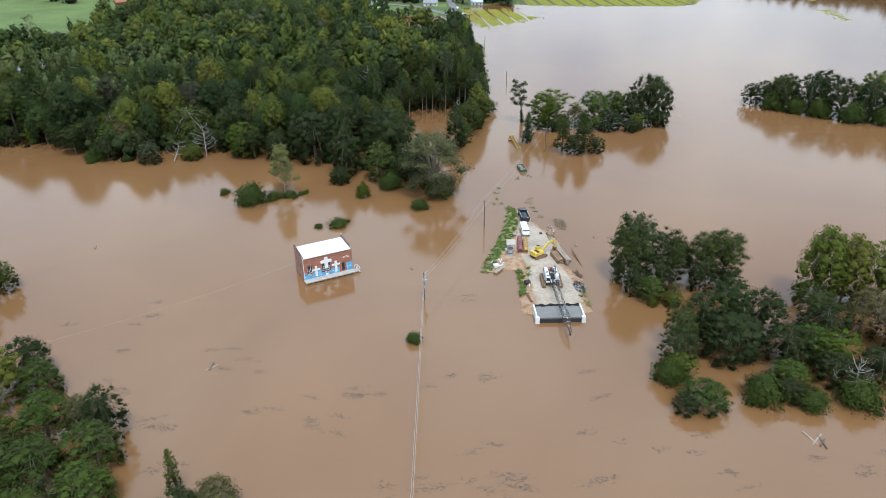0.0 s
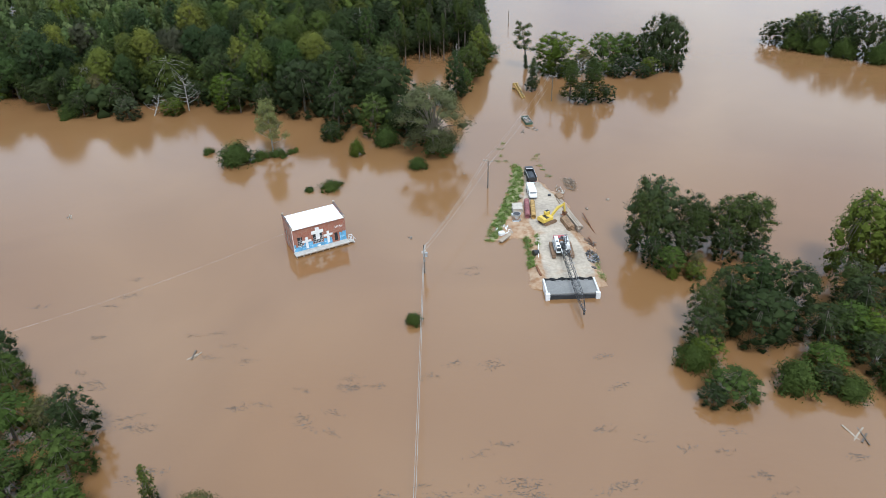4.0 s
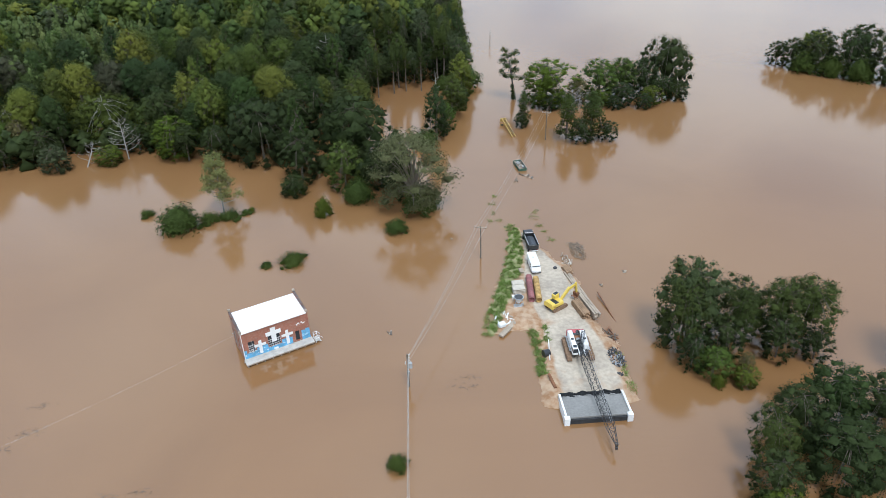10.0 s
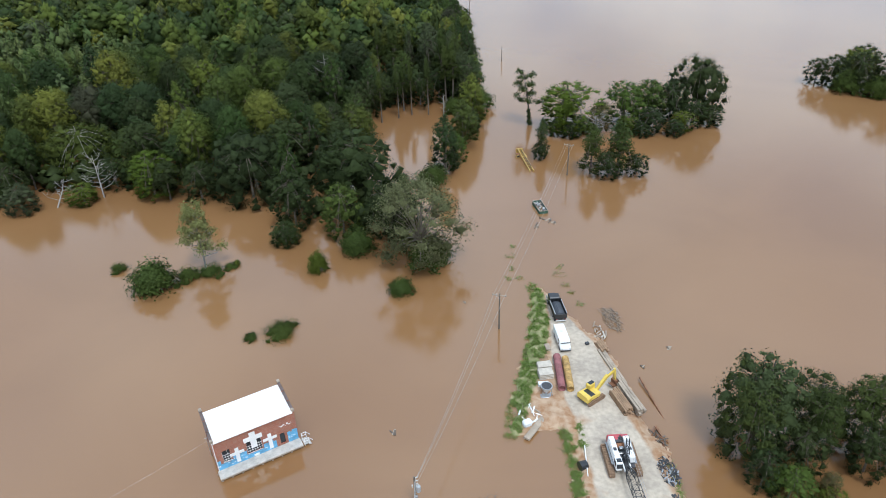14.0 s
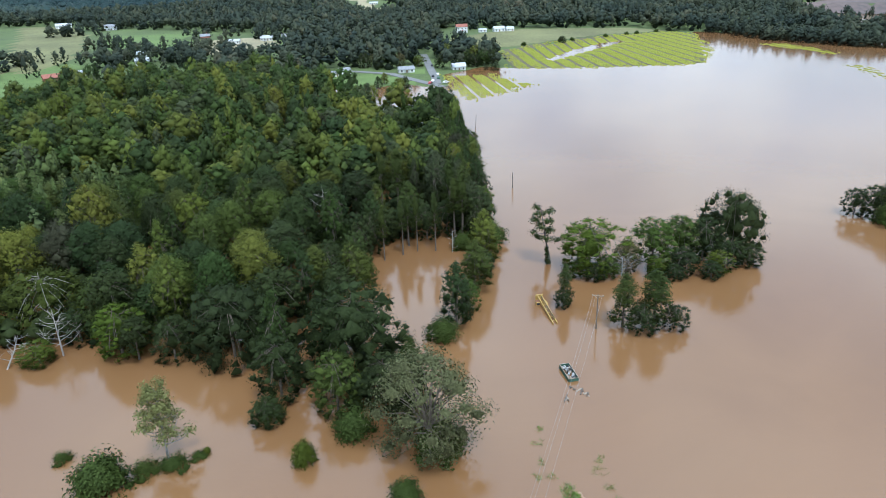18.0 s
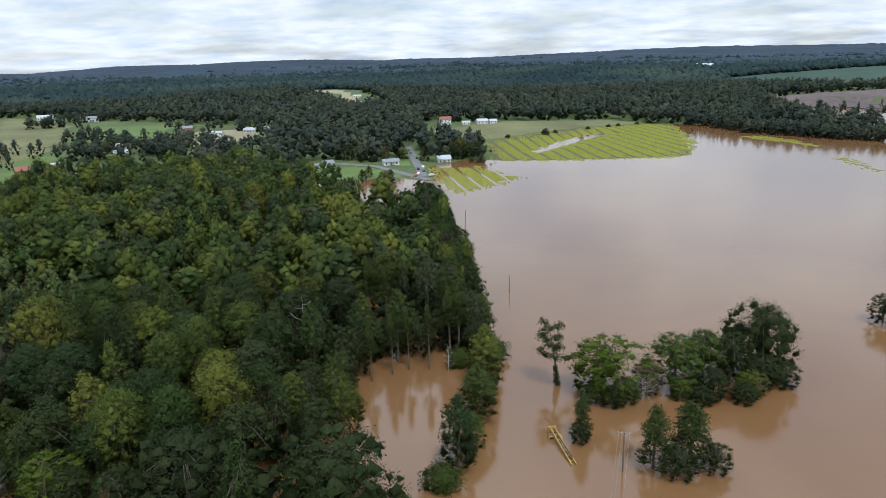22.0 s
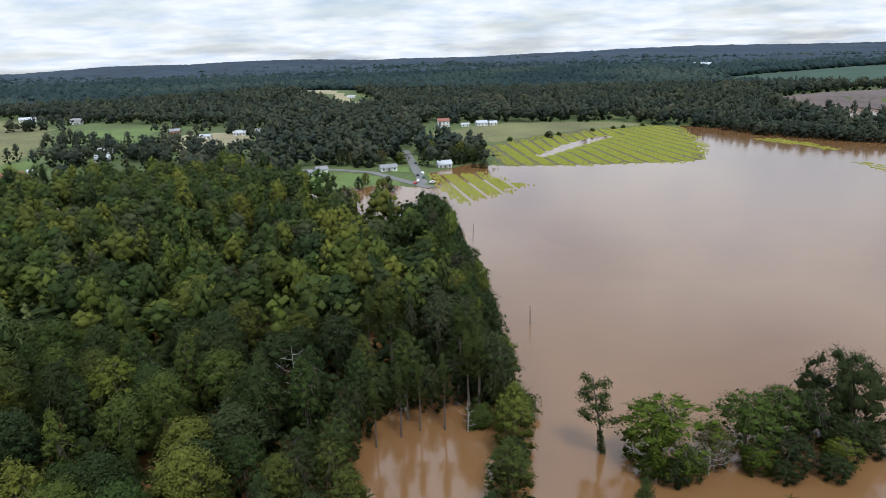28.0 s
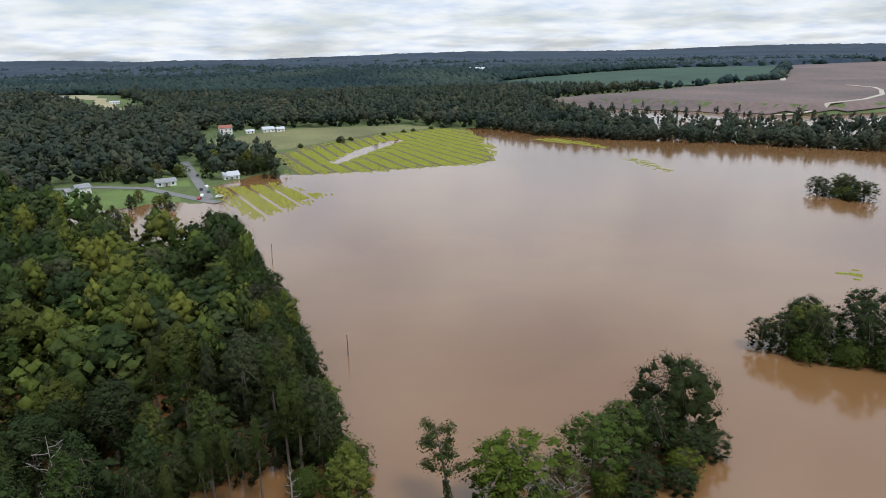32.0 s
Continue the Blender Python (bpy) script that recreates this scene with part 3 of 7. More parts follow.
# single trees that stand out of the woods: kind, place, width, height
MARKED = [("dome_c", -68, 264, 0.9, 1.2), ("yellow", -83, 263, 1.1, 1.3), ("oak_c", -29.5, 338, 1.25, 1.25), ("oak_c", -54, 331, 0.9, 1.25), ("dome_d", -11.5, 229, 0.75, 0.85), ("oak_c", -97, 345, 1.2, 1.2), ("dome_c", -30, 222, 1.1, 0.95),
          ("dome_g", -42, 384, 1.3, 1.05), ("dome_c", -17, 288, 1.2, 1.0), ("dome_g", 19.5, 339, 0.95, 0.9), ("great_b", -4, 196, 0.5, 0.55), ("oak_c", -78, 216, 0.7, 0.4), ("oak", -91, 213, 0.75, 0.5), ("oak_b", -96, 219, 0.9, 0.75), ("oak_b", -50, 214, 0.85, 0.75),
          ("yellow", -62, 420, 1.1, 1.3), ("oak_c", -74, 371, 1.2, 1.25), ("dome_d", -40, 300, 1.1, 1.0), ("yellow", -140, 290, 1.1, 1.3), ("dome_g", -122, 262, 1.0, 1.0), ("great_c", -112, 236, 0.7, 0.8), ("dome_d", -4, 312, 1.1, 0.95), ("oak_b", -27, 190.5, 0.62, 0.4), ("yellow", -170, 437, 1.2, 1.25)]
rng = np.random.default_rng(11)
heroes = [(x, y, 5.5 * s) for _, x, y, s, _ in MARKED if y < 460] + [(-12.5, 207.5, 13), (-38, 214, 11.5), (-83.5, 233, 11.5), (-86, 250.5, 7), (-60, 270, 6), (-62, 217.5, 5), (-36, 232, 6), (-50, 236, 6), (-70, 242, 6), (-99, 242, 5)]
spots = scatter(rng, WOODS, 9.4, lambda x, y: all(math.hypot(x - a, 0.75 * (y - b)) > 0.85 * c for a, b, c in heroes))
near = sorted((p for p in spots if p[1] < 305 and p[0] > -175), key=lambda p: math.hypot(p[0] + 20, p[1] - 130))[:150]
chosen = set(near)
kinds = ["dome", "dome_b", "dome_c", "tall", "tall_b", "dome_d", "pine", "dome_g"]
odds = np.array([0.30, 0.22, 0.15, 0.13, 0.07, 0.05, 0.05, 0.03])
for x, y in near:
    k = kinds[rng.choice(8, p=odds / odds.sum())]
    edge = signed(x, y, WOODS) < 6.0
    if edge:
        k = ["oak", "oak_b", "oak_b", "oak_b", "oak_b", "dome_c"][rng.integers(6)]
    if x > -14 and y > 250:
        k = ["pine", "tall_b", "pine", "tall", "dome_c"][rng.integers(5)]
    s = rng.choice([0.7, 0.85, 1.0, 1.1, 1.2]) * rng.uniform(0.92, 1.08)
    s = min(s, 0.85) if edge else s
    low = 0.68 if edge and x < -48 else 1.0
    copy_thing(PROTO[k], place(x, y, rng.uniform(0, 360), s, low * min(1.15, (0.45 + 0.55 * s) * rng.uniform(0.74, 1.10))))
for k, x, y, s, sz in MARKED:
    copy_thing(PROTO[k], place(x, y, rng.uniform(0, 360), s, sz))


def many_trees(name, label, pts, seed, kinds, h, r, n_lumps, leaves, size, mat, spread_h=0.16, spread_w=0.2, core=0.82, level=OCT, forms=10, tints=None):
    """Many trees in one mesh: a few crowns built once, turned, scaled and tinted for each place."""
    rng = np.random.default_rng(seed)
    protos = []
    for k in range(forms):
        kind = kinds[k % len(kinds)]
        narrow = {"oak": 1.0, "dome": 1.08, "tall": 0.74, "pine": 0.66}[kind]
        lumps = crown_lumps(rng, kind, h, r * narrow, n_lumps)
        protos.append(leaf_arrays(rng, lumps, leaves, size, up=0.3, quad=False, core=core - 0.1, ico_of=level, spread=0.26, normals=True, bend=0.035 * r))
    pts = np.asarray(pts, float)
    zone = np.array([noise.noise((x * 0.012, y * 0.012, seed)) for x, y in pts])
    pick = np.clip(((0.5 + 0.9 * zone + rng.normal(0, 0.22, len(pts))) * forms).astype(int), 0, forms - 1)
    V, C, S, T, N, base = [], [], [], [], [], 0
    zs = np.maximum(land(pts[:, 0], pts[:, 1]), -0.4)
    hue = rng.random(len(pts)) if tints is None else np.clip(tints(rng, pts), 0.01, 0.99)
    for k in range(forms):
        on = pick == k
        q, n = pts[on], int(on.sum())
        if not n:
            continue
        v, c, s, nor = protos[k]
        a, sc, sh = rng.uniform(0, 2 * math.pi, n), np.exp(rng.normal(0, spread_w, n)).clip(0.6, 1.5), np.exp(rng.normal(0, spread_h, n)).clip(0.65, 1.3)
        ca, sa = np.cos(a)[:, None], np.sin(a)[:, None]
        x = (ca * v[None, :, 0] - sa * v[None, :, 1]) * sc[:, None] + q[:, :1]
        y = (sa * v[None, :, 0] + ca * v[None, :, 1]) * sc[:, None] + q[:, 1:]
        z = sh[:, None] * v[None, :, 2] + zs[on][:, None]
        V.append(np.stack([x, y, z], -1).reshape(-1, 3))
        N.append(np.stack([ca * nor[None, :, 0] - sa * nor[None, :, 1], sa * nor[None, :, 0] + ca * nor[None, :, 1], np.broadcast_to(nor[None, :, 2], x.shape)], -1).reshape(-1, 3))
        C.append((c[None] + base + len(v) * np.arange(n)[:, None]).ravel())
        S.append(np.tile(s, n))
        T.append(np.repeat(hue[on], len(v)))
        base += n * len(v)
    N = np.concatenate(N)
    me = fast_mesh(name, np.concatenate(V), np.concatenate(C), np.concatenate(S), [mat], np.concatenate(T), normals=N / np.linalg.norm(N, axis=1)[:, None])
    return tagged(new(name, me), label, "woods", kind="stuff")


PINES = [(-84, 300), (-92, 268), (-130, 250), (-200, 262), (-300, 320), (-300, 372), (-190, 352), (-110, 330)]
rest = [p for p in spots if p not in chosen and signed(*p, PINES) < 0]
young = [p for p in scatter(np.random.default_rng(15), WOODS, 6.2) if signed(*p, PINES) > 0 and p not in chosen]
many_trees("plantation_woods", "close stand of young light green pines and broadleaf trees", young, 16, ["pine", "tall", "tall", "dome"], 16.5, 4.6, 13, 180, 0.30, PLANTATION, forms=8)
many_trees("mixed_woods", "dense mixed green woodland canopy behind the front trees", rest, 13, ["tall", "pine", "dome", "tall", "dome", "dome", "dome", "oak", "dome", "dome"], 19, 6.3, 30, 860, 0.235, LEAF, spread_h=0.2)

# dark low crowns added under the canopy so that its gaps read as shade
urng = np.random.default_rng(12)
under = [p for p in scatter(urng, WOODS, 8.0) if p[1] < 430 and p[0] > -190 and signed(*p, WOODS) > 5]
many_trees("undergrowth", "dark undergrowth and saplings added to darken gaps below the canopy", under, 14, ["oak"], 8.5, 5.0, 9, 60, 0.5, LEAF_DARK, forms=4)

# ---- islands and lone trees ----
def put(k, x, y, rz, s, sz=None):
    return copy_thing(PROTO[k], place(x, y, rz, s, sz))


ISLETS = [("cedar", 33.5, 227.5, 0, 0.82, 1.02), ("oak_b", 33, 226.5, 0, 0.42, 0.34), ("cedar", 43.5, 216, 10, 1.35, 1.24), ("cedar", 50, 215.5, 80, 1.7, 1.3), ("oak_b", 47, 213.5, 80, 0.7, 0.5), ("oak_b", 54, 214, 80, 0.6, 0.42), ("oak_c", 43.5, 244.5, 0, 1.5, 1.18), ("oak_f", 47.5, 241.5, 30, 0.75, 0.55), ("oak_e", 41, 242, 60, 0.65, 0.5), ("oak_d", 53, 243.5, 60, 0.85, 0.74), ("oak_b", 44, 240, 60, 0.6, 0.34),
          ("oak_e", 60.5, 246.5, 0, 1.45, 1.24), ("oak_f", 68.5, 249, 50, 1.3, 1.18), ("oak_b", 74, 247, 90, 1.0, 0.92), ("great", 82.5, 250, 20, 0.78, 1.0), ("oak_b", 79, 243, 200, 0.85, 0.6), ("oak_c", 74.5, 239.5, 0, 0.6, 0.5), ("oak_b", 66, 240, 0, 0.8, 0.55), ("oak_b", 72, 237, 0, 0.6, 0.34), ("oak_c", 60, 240.5, 70, 0.6, 0.44), ("oak_b", 84, 243, 40, 0.75, 0.45), ("oak_b", 63, 237.5, 40, 0.5, 0.3),
          ("oak_b", 131, 273, 0, 0.80, 0.63), ("oak_b", 135, 270, 0, 0.92, 0.76), ("oak_b", 139, 264, 70, 1.15, 0.95), ("oak_b", 147, 258, 30, 1.26, 1.15), ("oak_b", 155, 250, 10, 1.21, 1.15), ("oak_b", 144, 272, 90, 1.21, 0.92), ("oak_b", 163, 246, 140, 1.21, 1.15), ("oak_b", 155, 264, 40, 1.26, 1.15), ("oak", 170, 255, 40, 1.15, 1.15), ("oak", 141, 268, 10, 1.03, 0.85), ("oak_b", 150, 254, 10, 0.80, 0.61), ("oak_b", 160, 245, 10, 0.80, 0.61), ("oak_b", 172, 243, 15, 1.15, 1.15), ("oak_b", 180, 250, 15, 1.15, 1.15),
          ("oak_b", 311, 400, 0, 1.15, 0.68), ("oak_b", 316, 388, 60, 1.25, 0.72), ("oak_b", 315, 377, 160, 1.25, 0.72), ("oak", 321, 393, 160, 1.2, 0.74), ("oak_c", 312, 383, 160, 0.9, 0.5), ("oak_b", 308, 394, 20, 0.9, 0.4), ("oak_b", 309, 378, 50, 0.9, 0.42), ("oak", 310, 387, 90, 0.9, 0.4),
          ("oak", 43, 128.5, 0, 0.95, 1.12), ("open", 41.5, 127.5, 0, 0.92, 1.24), ("open", 51, 129, 80, 0.9, 1.0), ("open", 57.5, 128, 200, 0.98, 1.02), ("open", 61.5, 127, 150, 1.0, 1.08), ("open", 50, 126.5, 80, 0.7, 0.95), ("oak_b", 47, 124.5, 60, 0.6, 0.62), ("oak_e", 44, 120.5, 10, 0.66, 0.52), ("oak_b", 41.5, 122.5, 80, 0.5, 0.5), ("oak_c", 48, 117.8, 80, 0.36, 0.26), ("oak_d", 49, 120.5, 80, 0.36, 0.34), ("oak_b", 55.5, 123.5, 200, 0.6, 0.6), ("oak_b", 61, 122.5, 200, 0.5, 0.45),
          ("open", 44, 103, 0, 0.66, 0.80), ("oak_b", 42, 98, 40, 0.66, 0.62), ("oak_c", 41, 94.5, 20, 0.5, 0.42), ("great_b", 52.5, 101, 0, 0.66, 0.52), ("oak_b", 49.5, 107.5, 90, 0.8, 0.70), ("oak", 55.5, 109, 20, 0.8, 0.76), ("oak_b", 61, 107.5, 0, 0.85, 0.72), ("oak_e", 65.5, 99.5, 40, 1.0, 0.66), ("oak_c", 69.5, 97.5, 70, 0.7, 0.55), ("yellow", 76.5, 118, 0, 0.85, 0.92), ("yellow", 81.5, 117, 0, 0.7, 0.85), ("open", 71, 108, 0, 0.8, 0.8), ("oak_d", 79, 106, 90, 1.0, 0.9),
          ("oak_e", 58.8, 92, 0, 0.72, 0.48), ("oak_b", 57.5, 88.5, 0, 0.5, 0.28), ("oak_f", 43.5, 87.5, 0, 0.86, 0.44), ("oak_b", 39.5, 86, 0, 0.42, 0.24), ("oak_b", 66.5, 92.5, 30, 0.7, 0.45), ("oak_b", 74, 92.5, 80, 0.8, 0.5), ("oak_b", 61, 98, 80, 0.85, 0.6), ("oak_b", 70, 103, 80, 0.9, 0.7),
          ("oak", 84, 98, 30, 1.0, 0.75), ("oak", 92, 106, 30, 1.0, 1.0), ("oak", 88, 116, 30, 1.0, 1.0), ("oak", 100, 112, 80, 1.0, 1.0), ("oak_b", 100, 98, 80, 1.0, 0.9), ("oak_b", 80, 94, 80, 0.8, 0.55),
          ("oak_f", -65, 94, 0, 0.79, 0.71), ("oak_b", -70, 99, 60, 0.77, 0.63), ("oak", -72, 92, 60, 0.94, 0.76), ("oak_e", -60, 84, 120, 1.04, 0.76), ("oak_d", -54.5, 84.5, 0, 0.66, 0.63), ("oak_b", -50.5, 83.5, 200, 0.68, 0.71), ("oak_f", -49.5, 77.5, 40, 0.94, 0.76), ("oak_f", -55.5, 73.5, 0, 1.04, 0.83), ("oak_e", -47, 69.5, 0, 0.94, 0.76), ("oak_f", -52, 64, 0, 1.04, 0.83), ("oak_b", -40, 63.5, 80, 0.66, 0.52), ("oak_e", -67, 80, 80, 1.04, 0.83), ("oak_f", -62, 74, 80, 0.99, 0.80), ("sapling", -35.6, 70.5, 0, 1.0, 1.0), ("oak_d", -29, 67.5, 20, 0.83, 0.57), ("oak_b", -33, 65.5, 20, 0.66, 0.51), ("oak_d", -31, 60, 20, 0.88, 0.57), ("oak_b", -40, 55, 20, 0.99, 0.69), ("oak", -60, 64, 20, 0.99, 0.86), ("oak", -78, 86, 20, 0.99, 0.80),
          ("oak", -92, 130, 0, 0.6, 0.5), ("oak_b", -93, 122, 70, 0.7, 0.55), ("oak_d", -87, 113, 0, 0.45, 0.35),
          ("oak_b", 46, 51, 0, 0.6, 0.5), ("tall", 8.3, 220.5, 0, 0.85, 0.80), ("oak_e", 11.5, 228, 0, 0.72, 0.76), ("tall", 14, 236.5, 90, 0.95, 0.70), ("oak_f", 16, 244.5, 10, 0.85, 0.68), ("tall", 18, 252, 10, 1.0, 0.80), ("oak_e", 20, 260, 10, 0.9, 0.85), ("oak_b", 10, 223.5, 10, 0.5, 0.4), ("oak_b", 17.5, 248, 10, 0.6, 0.5), ("oak_b", -8, 272, 10, 0.8, 0.8), ("oak_b", -2, 275, 50, 0.8, 0.8), ("oak_b", 4, 273, 90, 0.8, 0.8), ("oak_b", 10, 276, 10, 0.8, 0.8), ("oak_b", 16, 274, 130, 0.8, 0.8), ("oak_b", -14, 269, 130, 0.8, 0.8), ("pine", -8, 259, 0, 0.6, 0.75), ("pine", -3, 262, 40, 0.6, 0.8), ("pine", 1, 264, 90, 0.55, 0.8), ("pine", 6, 263.5, 90, 0.6, 0.85),
          ("great_b", 17.5, 435, 0, 1.05, 0.95), ("oak_b", 14, 440, 0, 0.8, 0.6), ("oak_b", 24.5, 366, 50, 0.98, 0.8), ("oak_b", 23, 420, 50, 0.8, 0.8),
          ("oak", -15, 250.5, 20, 0.7, 0.85), ("oak_b", -14, 257, 70, 0.7, 0.95), ("oak_b", -11.5, 263.5, 120, 0.65, 0.95), ("oak", -15.5, 244, 200, 0.65, 0.8)]
for k, x, y, rz, s, sz in ISLETS:
    put(k, x, y, rz, s, sz)


# ---- shrubs, willow, bleached and dead trees ----
B = "shrubs standing in the flood"
SHRUB = tree("bush", "shrub", "round green shrub half under flood water", 21, 4.2, 3.6, LEAF_OLIVE, 5200, 0.15, place(-50.3, 177, 0, 1.62, 1.4), group=B, category="shrub")
SHRUB_B = tree("bush", "shrub", "bright green leafy shrub rising from the water", 22, 3.4, 2.4, LEAF_BRIGHT, 3000, 0.13, place(-19.5, 179.5, 0, 1.0, 1.5), group=B, category="shrub")
SHRUB_C = tree("bush", "shrub", "low olive-brown shrub drowned in flood water", 23, 1.8, 3.0, LEAF_OLIVE, 3600, 0.11, place(-24, 160.5, 30, 1.05, 0.9), group=B, category="shrub")
for ob, x, y, s, sz in [(SHRUB, -3.4, 170.5, 0.55, 0.5), (SHRUB, -4, 107.4, 0.32, 0.34), (SHRUB_C, -59.5, 184.5, 0.6, 0.8), (SHRUB_C, -29, 159.6, 0.45, 0.5), (SHRUB_C, -40.5, 181, 0.9, 1.0), (SHRUB_C, -37, 183, 0.55, 0.45), (SHRUB_B, -36, 184, 0.35, 0.2), (SHRUB_C, -44.5, 180, 0.85, 1.2),
                        (SHRUB, -110, 217, 0.8, 0.8), (SHRUB_C, -111, 215, 0.8, 1.2), (SHRUB_B, -141, 237, 1.3, 1.7), (SHRUB_C, -27, 193, 1.0, 2.0), (SHRUB, -12, 186, 0.8, 0.9), (SHRUB, 2.5, 180, 0.95, 0.9), (SHRUB, 14, 265, 0.8, 0.7), (SHRUB, 22, 268, 0.9, 1.1), (SHRUB, 20.5, 300, 1.0, 1.2), (SHRUB, 20, 330, 1.0, 1.2), (SHRUB, 22, 385, 1.0, 1.2), (SHRUB, 136, 264, 1.0, 1.2), (SHRUB, 148, 252, 1.0, 1.2), (SHRUB, 156, 244, 1.1, 1.3), (SHRUB, 166, 240, 1.1, 1.3), (SHRUB, 142, 258, 1.0, 1.2), (SHRUB, 5, 216, 0.8, 0.8), (SHRUB_B, 44, 118, 0.5, 0.5), (SHRUB, 53, 88.5, 0.7, 0.8), (SHRUB, 60, 86.5, 0.6, 0.6), (SHRUB, 39.5, 94, 0.6, 0.8), (SHRUB, 68, 87, 0.8, 0.8)]:
    copy_thing(ob, place(x, y, rng.uniform(0, 360), s, sz))
for x, y in scatter(rng, [(16.5, 264), (20, 268), (22, 282), (23.5, 300), (24, 325), (24, 345), (22, 380), (22, 400), (21, 414), (15, 414), (14.5, 300)], 5.0):
    copy_thing(PROTO[["oak", "oak_b", "tall", "oak"][rng.integers(4)]], place(x, y, rng.uniform(0, 360), 0.8, rng.uniform(0.8, 1.05)))


WILLOW_BARK = material("grey_tan_bark", (0.17, 0.14, 0.11), 0.9, vary=0.4, scale=2, bump=0.4)


def willow(m):
    rng = np.random.default_rng(31)
    t = thing("willow_tree", "airy pale grey-green willow with spreading limbs in flood water", "tree", m)
    tips = []
    for k in range(26):
        a, e = k * 2.4, 0.25 + 0.7 * (k / 26)
        rad = 6.5 * math.cos(e * 1.25) * rng.uniform(0.75, 1.1)
        tips.append((rad * math.cos(a), rad * math.sin(a), 2.5 + 12.5 * math.sin(e * 1.5) * rng.uniform(0.85, 1.05)))
    for k in range(12):
        a, rad = k * 2.4 + 0.5, rng.uniform(2.0, 5.2)
        tips.append((rad * math.cos(a), rad * math.sin(a), rng.uniform(1.6, 5.5)))
    wood = limbs(rng, 11, 0.36, tips, fork=0.1, lean=(0.8, 0.5))
    lumps = [(x, y, z, rng.uniform(1.2, 2.0), rng.uniform(1.1, 1.7)) for x, y, z in tips]
    v, c, s, nor = leaf_arrays(rng, lumps, 14000, 0.16, core=0.55, up=0.1, quad=False, spread=0.38, ico_of=OCT, normals=True, bend=0.2)
    part("crown", fast_mesh("crown", v, c, s, [LEAF_WILLOW], normals=nor), LEAF_WILLOW, t)
    for x, y, z in tips:
        for j in range(4):
            d = Vector(unit(rng, 1)[0]) * rng.uniform(1.0, 1.8)
            branch(wood, (x, y, z), (x + d.x, y + d.y, z + 0.6 * d.z), 0.05, 0.012, 4)
    part("trunk", wood, WILLOW_BARK, t, "pale trunk with greyish limbs")
    return t


def snag(name, label, m, seed, h, spread, leaves=0, mat=None, n=14):
    """A bleached tree with forking bare branches."""
    rng = np.random.default_rng(seed)
    t = thing(name, label, "tree", m)
    bm = bmesh.new()
    branch(bm, (0, 0, -1.5), (0.2, 0, h * 0.55), 0.2, 0.13, 7)
    branch(bm, (0.2, 0, h * 0.55), (0.1, 0.3, h), 0.13, 0.03, 6)
    lumps = []
    for k in range(n):
        f = 0.2 + 0.75 * k / n
        p = Vector((0.15, 0.1, h * f))
        a = k * 2.4 + rng.uniform(-0.4, 0.4)
        ln = spread * (1.1 - 0.7 * f) * rng.uniform(0.7, 1.15)
        q = p + Vector((ln * math.cos(a), ln * math.sin(a), ln * rng.uniform(0.2, 0.8)))
        bend = p.lerp(q, 0.5) + Vector((rng.uniform(-0.12, 0.12), rng.uniform(-0.12, 0.12), -0.1)) * ln
        branch(bm, p, bend, 0.07, 0.045, 5)
        branch(bm, bend, q, 0.045, 0.018, 5)
        for j in range(3):
            d = Vector(unit(rng, 1)[0]) * ln * 0.45
            d.z = abs(d.z) * 0.7
            s0 = p.lerp(q, rng.uniform(0.45, 0.95))
            branch(bm, s0, s0 + d, 0.035, 0.012, 4)
            lumps.append((*(s0 + 0.7 * d), rng.uniform(0.5, 0.9), rng.uniform(0.45, 0.8)))
    part("trunk", bm, PALE_BARK, t)
    if leaves:
        v, c, s = leaf_arrays(rng, lumps, leaves, 0.16, core=0, spread=0.45)
        part("crown", fast_mesh("crown", v, c, s, [mat]), mat, t)
    return t


willow(place(0.5, 179.5, 0, 1.2, 1.15))
snag("sycamore_tree", "pale-barked thin tree with sparse yellowish leaves in flood water", place(-42.0, 183, 0, 1.15, 1.3), 41, 10.5, 3.4, 5600, LEAF_PALE, n=26)
snag("dead_tree", "bleached grey dead tree with bare forking branches", place(-74.6, 218.5, 0), 42, 11.0, 5.2, n=18)
snag("dead_tree", "bleached grey dead tree with bare forking branches", place(-84, 214.5, 70) @ pose(0, 0, 0, 0, 40, 0), 43, 7, 4.0)
snag("dead_tree", "thin bare dead tree at the edge of the inlet", place(10.5, 262, 0, 1.0, 0.85), 44, 8, 1.9, n=9)
snag("dead_tree", "bleached bare branches among dark trees", place(51, 241, 30), 45, 5.5, 4.5)
snag("dead_tree", "white bare branches low over the water", place(68, 89, 30), 46, 6, 4.0)
snag("dead_tree", "grey bare treetop rising out of the woods", place(-24, 268, 0), 47, 19, 5.0)
snag("dead_tree", "bleached bare branches above green crowns", place(-36, 58, 0), 48, 11, 5.0)
snag("sycamore_tree", "slender pale tree with thin orange-brown leaves", place(-235, 420, 0, 1.6, 1.9), 49, 11, 3.5, 700, LEAF_YELLOW)


